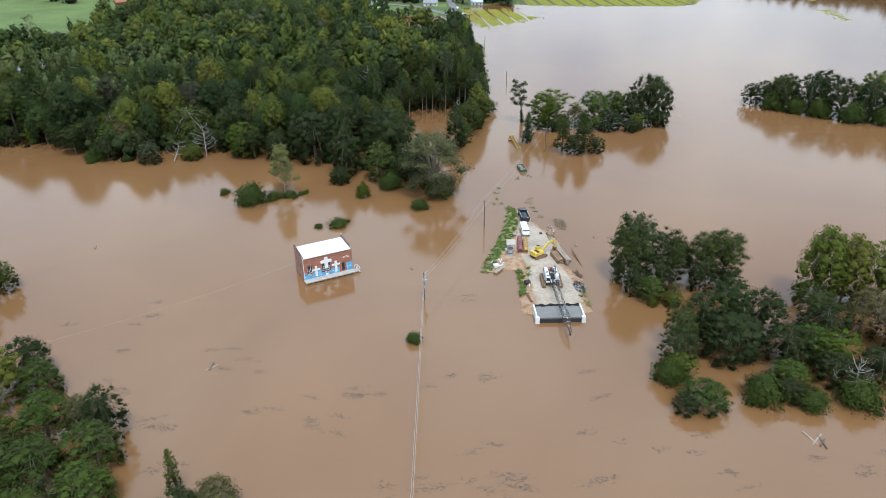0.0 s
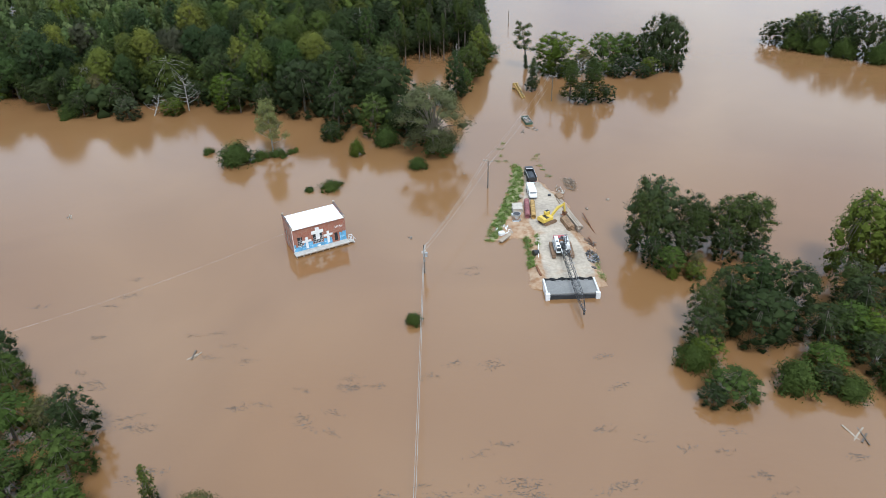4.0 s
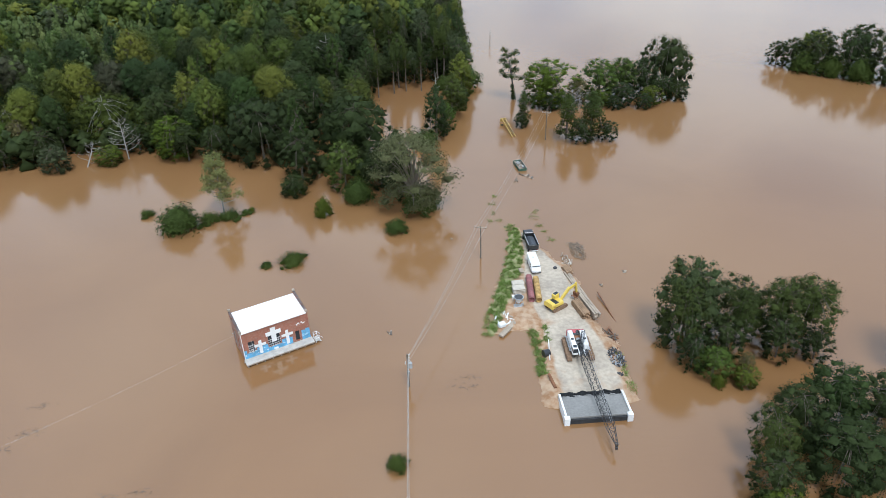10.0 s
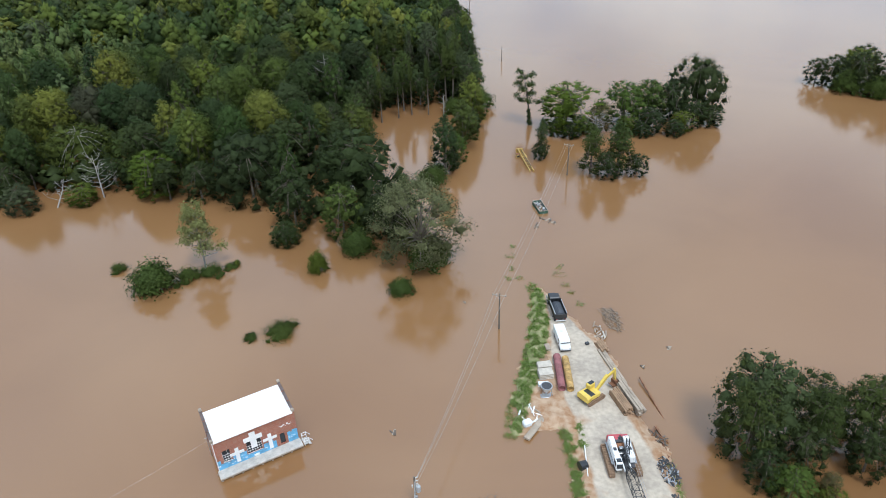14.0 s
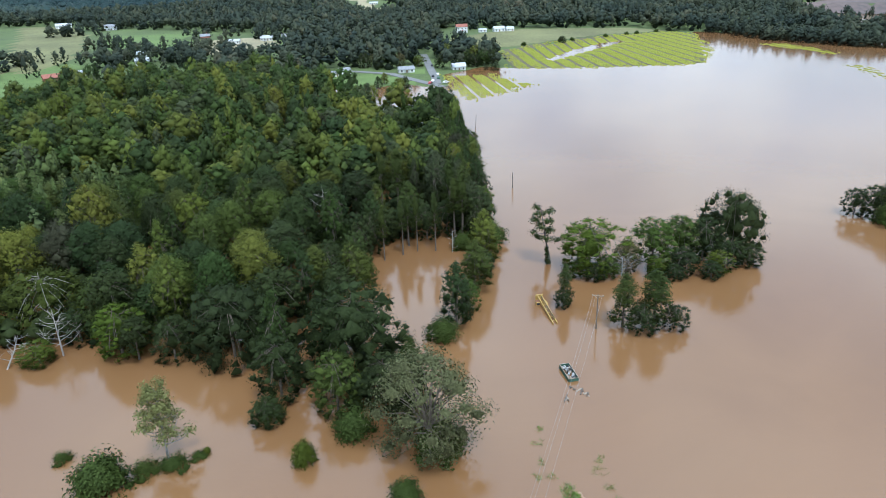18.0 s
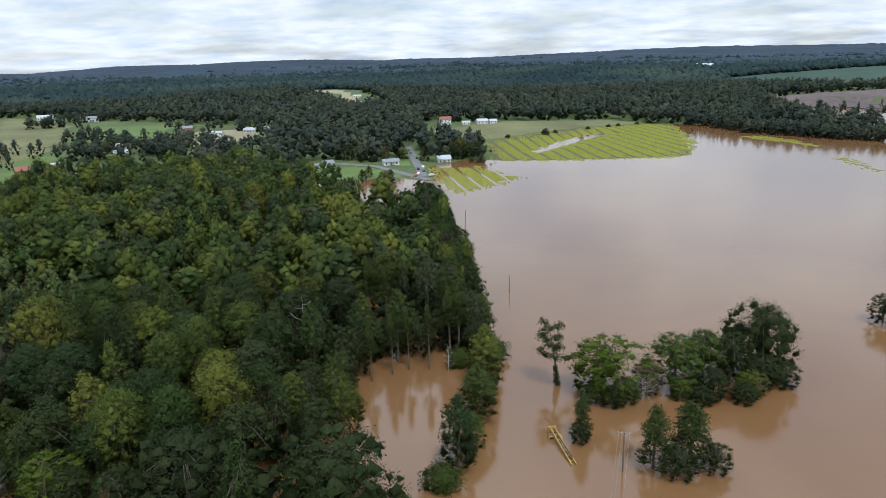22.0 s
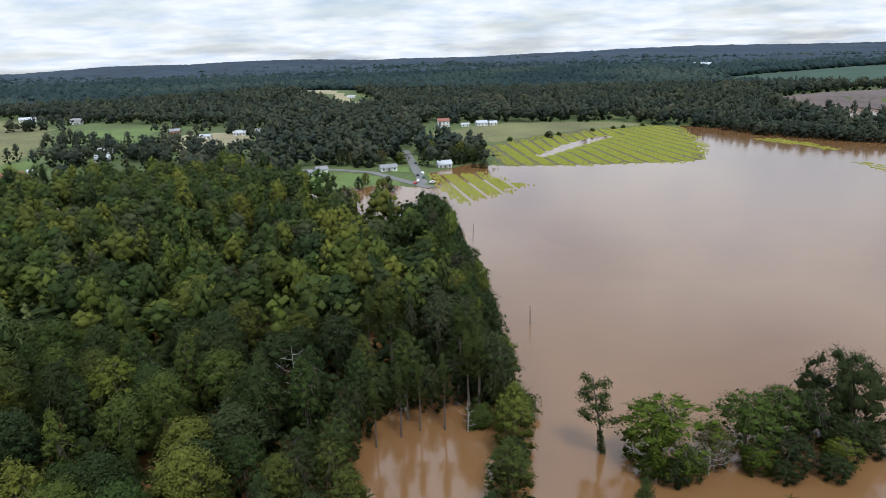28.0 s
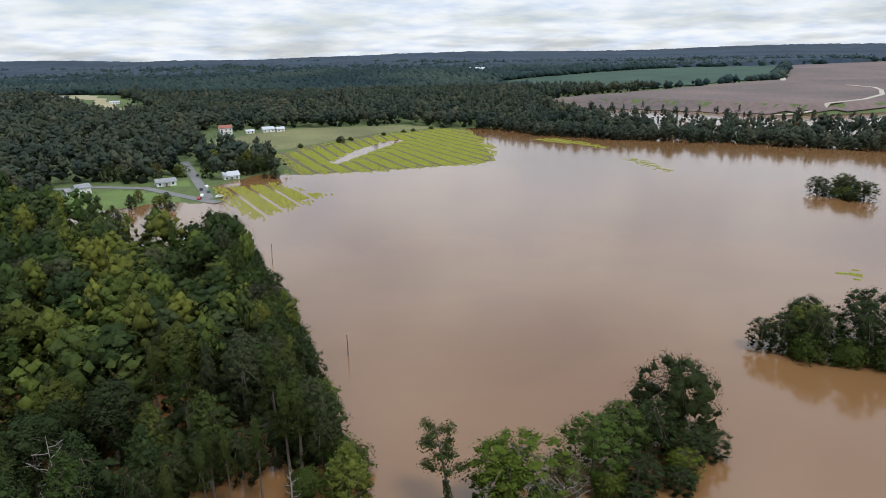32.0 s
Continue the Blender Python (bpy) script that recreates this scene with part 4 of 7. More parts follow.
def lone_pine(m):
    """A leaning pine with a bare trunk, tufts at the top and vines at its foot."""
    rng = np.random.default_rng(51)
    t = thing("pine_tree", "lone leaning pine with layered tufts over bare trunk", "tree", m)
    tips = []
    for k in range(15):
        a, f = k * 2.4, 0.42 + 0.56 * k / 15
        ln = (3.4 - 1.6 * f) * rng.uniform(0.6, 1.2)
        tips.append((-2.3 * f + ln * math.cos(a), ln * math.sin(a), 16 * f))
    bm = bmesh.new()
    branch(bm, (0, 0, -1.5), (-0.4, 0, 5), 0.3, 0.24, 8)
    branch(bm, (-0.4, 0, 5), (-1.3, 0, 10.5), 0.24, 0.17, 8)
    branch(bm, (-1.3, 0, 10.5), (-2.2, 0, 16), 0.17, 0.05, 8)
    for x, y, z in tips:
        branch(bm, (-2.3 * z / 17, 0, z - 0.5), (x, y, z), 0.07, 0.03, 5)
    part("trunk", bm, BARK, t)
    v, c, s = leaf_arrays(rng, [(x, y, z, rng.uniform(0.8, 1.3), rng.uniform(0.5, 0.8)) for x, y, z in tips], 3600, 0.19, core=0.5, spread=0.5, quad=False, bend=0.25)
    part("crown", fast_mesh("crown", v, c, s, [NEEDLE]), NEEDLE, t)
    v, c, s = leaf_arrays(rng, [(-0.1 * k, 0, 0.5 + k * 0.8, 0.75 - 0.05 * k, 0.8) for k in range(6)], 420, 0.2, core=0.6)
    part("vines", fast_mesh("vines", v, c, s, [LEAF_DARK]), LEAF_DARK, t, "dark vines round the foot of the trunk")
    return t


lone_pine(place(34.6, 250.5, 0))


# ---- more materials ----
def brick_material():
    m = bpy.data.materials.new("red_brick")
    m.use_nodes = True
    t = m.node_tree
    p = t.nodes["Principled BSDF"]
    p.inputs["Roughness"].default_value = 0.85
    tc, mp, br = (t.nodes.new("ShaderNode" + k) for k in ("TexCoord", "Mapping", "TexBrick"))
    mp.inputs["Rotation"].default_value = (radians(90), 0, 0)
    br.inputs["Scale"].default_value = 1.0
    br.inputs["Brick Width"].default_value, br.inputs["Row Height"].default_value, br.inputs["Mortar Size"].default_value = 0.22, 0.075, 0.008
    br.inputs["Color1"].default_value, br.inputs["Color2"].default_value, br.inputs["Mortar"].default_value = (0.34, 0.11, 0.06, 1), (0.27, 0.085, 0.05, 1), (0.36, 0.26, 0.2, 1)
    t.links.new(tc.outputs["Object"], mp.inputs[0])
    t.links.new(mp.outputs[0], br.inputs["Vector"])
    n = t.nodes.new("ShaderNodeTexNoise")
    n.inputs["Scale"].default_value, n.inputs["Detail"].default_value = 0.8, 5
    t.links.new(tc.outputs["Object"], n.inputs["Vector"])
    hsv, rg = t.nodes.new("ShaderNodeHueSaturation"), t.nodes.new("ShaderNodeMapRange")
    rg.inputs["To Min"].default_value, rg.inputs["To Max"].default_value = 0.7, 1.3
    t.links.new(n.outputs["Fac"], rg.inputs["Value"])
    t.links.new(rg.outputs[0], hsv.inputs["Value"])
    t.links.new(br.outputs["Color"], hsv.inputs["Color"])
    t.links.new(hsv.outputs[0], p.inputs["Base Color"])
    return m


BRICK = brick_material()
WHITE = material("white_paint", (0.80, 0.79, 0.77), 0.55, vary=0.12, bump=0.05)
ROOF_WHITE = material("white_membrane_roof", (0.86, 0.86, 0.85), 0.5, vary=0.06, scale=0.6, bump=0.05)
BLUE = material("blue_mural_paint", (0.16, 0.42, 0.66), 0.6, vary=0.45, scale=1.5, bump=0.05)
PALE_BLUE = material("pale_blue_paint", (0.50, 0.68, 0.78), 0.6, vary=0.3, scale=2, bump=0.05)
GLASS = material("dark_window_glass", (0.03, 0.035, 0.04), 0.08, vary=0.2, bump=0)
OLD_WOOD = material("weathered_wood", (0.36, 0.29, 0.22), 0.85, vary=0.35, scale=2, bump=0.4)
DECK = material("grey_deck_boards", (0.50, 0.46, 0.41), 0.8, vary=0.3, scale=2, bump=0.3)
POLE_WOOD = material("creosoted_pole", (0.16, 0.13, 0.10), 0.9, vary=0.4, scale=3, bump=0.4)
STEEL = material("galvanised_steel", (0.45, 0.46, 0.47), 0.45, 0.8, vary=0.2, bump=0.1)
RUBBER = material("tyre_rubber", (0.03, 0.03, 0.03), 0.9, vary=0.3, bump=0.2)
WIRE = material("aluminium_wire", (0.55, 0.53, 0.50), 0.5, 0.6, vary=0.1, bump=0)
CERAMIC = material("insulator_ceramic", (0.55, 0.55, 0.52), 0.25, vary=0.1, bump=0)
TRANSFORMER = material("transformer_grey", (0.42, 0.44, 0.45), 0.5, 0.3, vary=0.15, bump=0.05)

DARK_COPING = material("dark_stained_coping", (0.13, 0.095, 0.085), 0.85, vary=0.4, scale=2, bump=0.2)

# ---- brick chapel on its deck ----
# local frame: x along the front, -y towards the front, front left corner of the wall at the origin
CHAPEL = thing("brick_chapel", "red brick chapel with white roof, mural and flooded deck", "building", pose(-28.1, 130.93, -0.4, 0, 0, 26))
WX, WY, Z0, ZF, ZB = 11.2, 6.1, 0.9, 6.0, 6.15


def chapel():
    c = CHAPEL
    th = 0.3
    # front wall in pieces round its openings
    holes = [(1.0, 2.0, 1.9, 4.0), (4.2, 6.2, 1.7, 4.3), (8.7, 9.4, 1.1, 3.0)]
    bm = bmesh.new()
    x = 0.0
    for a, b, z1, z2 in holes:
        box(a - x, th, ZF - Z0, ((a + x) / 2, th / 2, Z0), 0, bm)
        box(b - a, th, z1 - Z0, ((a + b) / 2, th / 2, Z0), 0, bm)
        box(b - a, th, ZF - z2, ((a + b) / 2, th / 2, z2), 0, bm)
        x = b
    box(WX - x, th, ZF - Z0, ((WX + x) / 2, th / 2, Z0), 0, bm)
    front = part("front_wall", bm, BRICK, c)
    bm = box(WX, th, ZB - Z0, (WX / 2, WY - th / 2, Z0), 0)
    part("back_wall", bm, BRICK, c)
    for i, x0 in enumerate((0, WX)):
        s = 1 if i == 0 else -1
        bm = bmesh.new()
        openings = [(1.2, 2.2), (3.9, 4.9)]
        y = th
        for a, b in openings:
            box(th, a - y, ZF - Z0, (x0 + s * th / 2, (a + y) / 2, Z0), 0, bm)
            box(th, b - a, 1.2, (x0 + s * th / 2, (a + b) / 2, Z0), 0, bm)
            box(th, b - a, ZF - 4.1, (x0 + s * th / 2, (a + b) / 2, 4.1), 0, bm)
            y = b
        box(th, WY - th - y, ZF - Z0, (x0 + s * th / 2, (WY - th + y) / 2, Z0), 0, bm)
        wall = part("side_wall", bm, BRICK, c)
        for a, b in openings:
            part("window", box(0.06, b - a, 2.0, (x0 + s * 0.2, (a + b) / 2, 2.1), 0), GLASS, c, "dark side window pane")
            fr = bmesh.new()
            for k in range(3):
                box(0.08, 0.05, 2.0, (x0 + s * 0.12, a + (b - a) * (k + 0.5) / 3, 2.1), 0, fr)
            part("window_bars", fr, STEEL, c)
        # stepped parapet along the gable
        for y0, y1, z in ((0, 2.0, ZF + 0.25), (2.0, 4.0, ZF + 0.42), (4.0, WY, ZF + 0.6)):
            part("parapet", box(0.32, y1 - y0, z - ZF + 0.02, (x0 + s * 0.14, (y0 + y1) / 2, ZF - 0.02), 0.01), BRICK, c)
            part("coping", box(0.4, y1 - y0 + 0.04, 0.08, (x0 + s * 0.14, (y0 + y1) / 2, z), 0.02), DARK_COPING, c, "dark stained coping")
        part("parapet_post", box(0.42, 0.42, 0.3, (x0 + s * 0.15, WY - 0.2, ZF + 0.84), 0.03), OLD_WOOD, c)
        part("parapet_post", box(0.45, 0.4, 0.45, (x0 + s * 0.15, 0.15, ZF - 0.05), 0.03), OLD_WOOD, c)
    # roof: a slightly sloped white sheet with an edge strip
    bm = prism([(-0.15, ZF + 0.02), (WY - 0.1, ZB), (WY - 0.1, ZB + 0.14), (-0.15, ZF + 0.16)], 0.3, WX - 0.3)
    bmesh.ops.transform(bm, matrix=Matrix(((0, 1, 0, 0), (1, 0, 0, 0), (0, 0, 1, 0), (0, 0, 0, 1))), verts=bm.verts)
    bmesh.ops.recalc_face_normals(bm, faces=bm.faces)
    part("roof", bm, ROOF_WHITE, c, "plain white membrane roof")
    part("gutter", box(WX - 0.5, 0.14, 0.14, (WX / 2, -0.18, ZF - 0.05), 0.02), WHITE, c)
    part("downpipe", box(0.1, 0.1, ZF - Z0, (0.12, -0.08, Z0), 0.02), WHITE, c)
    # windows with bars
    for a, b, z1, z2 in holes:
        win = part("window", box(b - a, 0.05, z2 - z1, ((a + b) / 2, 0.2, z1), 0), GLASS, c, "dark window pane behind white bars")
        nx, nz = max(2, round((b - a) / 0.36)), max(3, round((z2 - z1) / 0.4))
        bars = bmesh.new()
        for k in range(nx + 1):
            box(0.032, 0.04, (z2 - z1) * (0.6 if k % 2 else 1.0), (a + (b - a) * k / nx, 0.05, z1), 0, bars)
        for k in range(nz + 1):
            if k < 0.62 * nz:
                box(b - a, 0.04, 0.032, ((a + b) / 2, 0.045, z1 + (z2 - z1) * k / nz), 0, bars)
        if a < 8:
            part("bars", bars, WHITE, win, "white painted window grille")
        else:
            bars.free()
    # mural: a wavy blue band, paler waves, white crosses
    rng = np.random.default_rng(5)
    skip = holes
    x = 0.05
    while x < WX - 0.1:
        w = rng.uniform(0.25, 0.6)
        w = min(w, WX - 0.05 - x)
        mid = x + w / 2
        low = [z1 - Z0 - 0.05 for a, b, z1, z2 in skip if a - 0.3 < mid < b + 0.3]
        if not (8.3 < mid < 9.7):
            h = min([rng.uniform(1.25, 1.7) + (0.4 if mid > 9.7 else 0)] + low)
            part("mural_patch", box(w - 0.01, 0.02, h, (mid, -0.014, Z0 + 0.02), 0), BLUE, front)
            if rng.random() < 0.6:
                part("mural_wave", box(w * 0.7, 0.02, 0.12, (mid, -0.03, Z0 + rng.uniform(0.3, 1.1)), 0, rot=pose(0, 0, 0, 0, rng.uniform(-25, 25), 0)), PALE_BLUE, front)
                part("mural_wave", box(w * 0.5, 0.02, 0.08, (mid, -0.03, Z0 + rng.uniform(0.3, 1.3)), 0, rot=pose(0, 0, 0, 0, rng.uniform(-30, 30), 0)), WHITE, front)
        x += w
    for cx, zb, ht, arm, w, za in ((5.2, 2.6, 2.75, 2.5, 0.8, 4.35), (2.85, 1.2, 2.5, 1.9, 0.5, 2.85), (7.35, 1.2, 2.7, 1.9, 0.5, 3.05)):
        bm = prism([(cx - w / 2, zb), (cx + w / 2, zb), (cx + w / 2, za - w / 2), (cx + arm / 2, za - w / 2), (cx + arm / 2, za + w / 2 * 0.8), (cx + w / 2, za + w / 2 * 0.8), (cx + w / 2, zb + ht),
                    (cx - w / 2, zb + ht), (cx - w / 2, za + w / 2 * 0.8), (cx - arm / 2, za + w / 2 * 0.8), (cx - arm / 2, za - w / 2), (cx - w / 2, za - w / 2)], -0.12, -0.04)
        part("cross", bm, WHITE, front, "white painted cross")
    part("cross_foot", box(0.7, 0.05, 0.35, (5.25, -0.09, Z0 + 0.1), 0.02), WHITE, front)
    for k in range(7):   # unreadable white lettering
        part("lettering_bar", box(0.12 + 0.12 * (k % 3), 0.015, 0.10 + 0.16 * ((k * 2) % 3) / 2, (8.9 + 0.27 * k, -0.012, 4.3 - 0.22 * (k % 2)), 0), WHITE, front)
    # deck on piles
    deck = part("deck", box(WX + 0.2, 0.16, 0.2, (WX / 2, -1.62, 0.72), 0.01), OLD_WOOD, c)
    for k in range(8):
        part("deck_board", box(WX + 0.2, 0.19, 0.06, (WX / 2, -0.12 - 0.2 * k, 0.86 + 0.003 * (k % 3)), 0.008), DECK, deck)
    for k in range(9):
        part("pile", box(0.2, 0.2, 2.0, (0.1 + k * (WX - 0.1) / 8.2, -1.5, -1.22), 0.02), OLD_WOOD, c)
    part("joist_beam", box(WX + 0.5, 0.14, 0.2, (WX / 2, -0.4, 0.62), 0.01), OLD_WOOD, c)
    # steps with rails at the right end
    st = part("steps", box(0.7, 1.3, 0.14, (WX + 0.6, -0.9, 0.72), 0.02), DECK, c)
    for k in range(2):
        part("tread", box(0.3, 1.3, 0.08, (WX + 1.1 + 0.26 * k, -0.9, 0.5 - 0.2 * k), 0.01), DECK, st)
    for y in (-1.5, -0.3):
        rail = bmesh.new()
        for x in (WX + 0.35, WX + 0.95):
            rod((x, y, 0.5), (x, y, 1.85), 0.04, bm=rail, n=6)
        for z in (1.35, 1.82):
            rod((WX + 0.3, y, z), (WX + 1.0, y, z), 0.035, bm=rail, n=6)
        rod((WX + 0.95, y, 1.8), (WX + 1.5, y, 1.1), 0.035, bm=rail, n=6)
        part("railing", rail, WHITE, c, "white metal handrail")
    # brick base below the wall
    part("plinth", box(WX - 0.06, WY - 0.06, 2.4, (WX / 2, WY / 2, -1.5), 0), BRICK, c)
    # service mast at the left wall
    mast = bmesh.new()
    rod((-0.15, 3.2, 1.0), (-0.15, 3.2, 4.6), 0.04, bm=mast)
    rod((-0.5, 3.2, 4.3), (0.0, 3.2, 4.3), 0.03, bm=mast)
    part("service_mast", mast, STEEL, c)


chapel()


# ---- power line ----
def utility_pole(x, y, h, label, rz=0, arm=True, transformer=False, lean=0.0):
    p = thing("utility_pole", label, "utility pole", pose(x, y, 0, 0, lean, rz), group="power line poles")
    part("shaft", rod((0, 0, -2), (0, 0, h), 0.17, 0.11, 9), POLE_WOOD, p)
    if arm:
        part("crossarm", box(2.4, 0.12, 0.14, (0, -0.16, h - 0.35), 0.01), OLD_WOOD, p)
        br = bmesh.new()
        rod((-0.7, -0.16, h - 0.35), (0, -0.12, h - 0.95), 0.02, bm=br, n=5)
        rod((0.7, -0.16, h - 0.35), (0, -0.12, h - 0.95), 0.02, bm=br, n=5)
        part("brace", br, STEEL, p)
        for dx in (-1.1, -0.45, 1.1):
            part("insulator", rod((dx, -0.16, h - 0.21), (dx, -0.16, h + 0.02), 0.07, 0.04, 8), CERAMIC, p)
    else:
        for dz in (0.1, 0.7, 1.3):
            part("insulator", rod((0.1, 0, h - dz), (0.45, 0, h - dz + 0.05), 0.07, 0.05, 8), CERAMIC, p)
    if transformer:
        tank = part("transformer", rod((0.42, 0, h - 2.6), (0.42, 0, h - 1.7), 0.28, 0.28, 14), TRANSFORMER, p)
        part("bushing", rod((0.42, 0, h - 1.7), (0.42, 0, h - 1.4), 0.06, 0.04, 6), CERAMIC, tank)
        part("cutout", box(0.15, 0.15, 0.5, (-0.3, 0, h - 1.9), 0.02), CERAMIC, p)
        part("meter_box", box(0.3, 0.25, 0.5, (0.1, -0.25, h - 3.6), 0.02), STEEL, p)
    return p


utility_pole(-2, 122.7, 6.3, "wooden utility pole with grey transformer standing in flood water", arm=False, transformer=True)
utility_pole(13.1, 157.8, 7.3, "wooden utility pole with crossarm in brown flood water", rz=-20)
utility_pole(37.8, 216, 8.2, "wooden utility pole with pale crossarm beside flooded trees", rz=-20)
utility_pole(35.7, 316, 5.6, "plain wooden pole standing far out in the water", arm=False)
utility_pole(32.7, 408.8, 7.2, "leaning wooden pole in open flood water", arm=False, lean=3)
utility_pole(24, 436, 6.5, "wooden pole at the edge of the woods", arm=False)
utility_pole(-4.5, 16, 7.5, "wooden utility pole carrying the line across the flood", rz=0)


def cable(name, label, p, q, sag, r=0.018):
    bm = bmesh.new()
    p, q = Vector(p), Vector(q)
    pts = [p.lerp(q, k / 14) - Vector((0, 0, sag * 4 * (k / 14) * (1 - k / 14))) for k in range(15)]
    for a, b in zip(pts, pts[1:]):
        rod(a, b, r, n=4, bm=bm)
    ob = part(name, bm, WIRE)
    return tagged(ob, label, "cable", "power line cables")


for dx in (-1.0, -0.4, 1.0):
    cable("power_cable", "thin grey power cable between poles", (-1.7, 122.7, 6.2 - 0.5 * (dx + 1)), (13.1 + dx, 157.8, 7.2), 0.8)
    cable("power_cable", "thin grey power cable over the causeway", (13.1 + dx, 157.8, 7.2), (37.8 + dx, 216, 8.2), 1.0, 0.012)
cable("power_cable", "thin grey power cable over open water", (-1.8, 122.7, 6.2), (-4.5, 16, 7.5), 1.4, 0.03)
cable("power_cable", "thin grey power cable over open water", (-2.0, 122.7, 5.6), (-4.9, 16, 7.2), 1.5, 0.03)
cable("power_cable", "thin service cable from the chapel wall", (-28.3, 133.6, 4.3), (-75, 98, 5.5), 1.2, 0.006)


# ---- causeway with its road ----
CONCRETE = material("grey_concrete", (0.40, 0.40, 0.39), 0.85, vary=0.2, scale=0.8, bump=0.2)
PALE_CONCRETE = material("white_concrete", (0.72, 0.71, 0.69), 0.8, vary=0.15, scale=1.0, bump=0.15)
SLAB = material("damp_grey_slab", (0.235, 0.225, 0.21), 0.8, vary=0.2, scale=0.5, bump=0.2, fine=3.0)
MUD = material("muddy_track_steel", (0.24, 0.15, 0.09), 0.9, vary=0.45, scale=3, bump=0.4)
TARP = material("dark_grey_tarpaulin", (0.06, 0.065, 0.075), 0.55, vary=0.4, scale=2, bump=0.5)
DRIFT = material("tan_driftwood", (0.33, 0.25, 0.18), 0.9, vary=0.4, scale=2, bump=0.3)
TAN_SLAB = material("tan_slabs", (0.52, 0.46, 0.38), 0.85, vary=0.3, scale=1.5, bump=0.2)
FABRIC = material("black_geotextile", (0.03, 0.03, 0.032), 0.8, vary=0.4, scale=2, bump=0.6)
YELLOW = material("machine_yellow", (0.70, 0.50, 0.08), 0.45, vary=0.2, scale=1.0, bump=0.05, coat=0.3)
RUST = material("rusty_steel", (0.26, 0.12, 0.06), 0.85, 0.2, vary=0.5, scale=2, bump=0.4)
RED_PIPE = material("dull_red_pipe", (0.27, 0.105, 0.105), 0.7, vary=0.45, scale=1.5, bump=0.15)
YEL_PIPE = material("rust_yellow_pipe", (0.46, 0.29, 0.10), 0.75, vary=0.6, scale=2.5, bump=0.2)
BLACK = material("black_paint", (0.02, 0.02, 0.022), 0.35, vary=0.3, bump=0.05, coat=0.3)
RED = material("red_paint", (0.42, 0.07, 0.08), 0.45, vary=0.2, bump=0.05)
TIMBER = material("brown_timber", (0.30, 0.19, 0.11), 0.85, vary=0.4, scale=2, bump=0.4)
GREEN_PAINT = material("dark_green_paint", (0.05, 0.11, 0.075), 0.6, vary=0.3, scale=2, bump=0.1)
SCRAP = material("dark_scrap", (0.08, 0.08, 0.085), 0.7, 0.3, vary=0.5, scale=4, bump=0.3)
WEED = leaf_material("bank_weeds", [(0.13, 0.22, 0.044), (0.21, 0.29, 0.065), (0.10, 0.165, 0.036), (0.32, 0.30, 0.14)], 0.35)
BANK = [(18.2, 112.2), (30.6, 112.2), (31.6, 117), (32.0, 124), (31.8, 128.5), (30.8, 133), (30.2, 138), (30.2, 146), (29.6, 152), (27.6, 156.5), (25.6, 160.5), (24.4, 165), (22.8, 169.5), (21, 171), (20.2, 170.5), (19.2, 163.5),
        (18, 156), (16.4, 151.5), (14.4, 146), (12.3, 140), (10.5, 134), (12, 132.4), (15, 133.8), (18.3, 134.3), (18.9, 131), (18.0, 124), (17.2, 118.6)]
VERGE = [(20.2, 170.8), (21.4, 170.4), (22.2, 166), (21.4, 158), (20.2, 153), (18.4, 147), (16.4, 142.5), (14.2, 137.8), (12.2, 133), (10.4, 133.6), (12.2, 140), (14.6, 146), (16.6, 151.5), (18.2, 157), (19.4, 164)]
ROADWAY = [(21.0, 113), (29, 113), (30.2, 120), (29.6, 128), (28.2, 135), (28.4, 143), (27.8, 151), (25.0, 159), (23.6, 166), (22.6, 166), (21.8, 158), (20.2, 149), (20.2, 142), (20.6, 135), (20.6, 126), (20.2, 119)]


def bank_height(x, y):
    d = signed(x, y, BANK)
    n = np.array([noise.noise((a * 0.6, b * 0.6, 0)) for a, b in zip(np.ravel(x), np.ravel(y))]).reshape(np.shape(x))
    n2 = np.array([noise.noise((a * 1.9, b * 1.9, 3)) for a, b in zip(np.ravel(x), np.ravel(y))]).reshape(np.shape(x))
    n3 = np.array([noise.noise((a * 0.33, b * 0.33, 7)) for a, b in zip(np.ravel(x), np.ravel(y))]).reshape(np.shape(x))
    side = np.clip((d + 0.9 * n3 + 0.25 * n2) / 1.6, -3, 1)
    road = np.clip(signed(x, y, ROADWAY) / 1.0 + 0.5, 0, 1)
    slope_out = np.clip((y - 163) / 8, 0, 1) * 0.6
    low_spur = np.clip((17.5 - x) / 4, 0, 1) * np.clip((144 - y) / 6, 0, 1) * 0.45
    return 0.75 * side + (1 - road) * (0.28 * n + 0.12 * n2) * (d > -1) + road * 0.02 * n2 - slope_out - low_spur - 2.2 * np.clip((116.3 - y) / 1.5, 0, 1), road


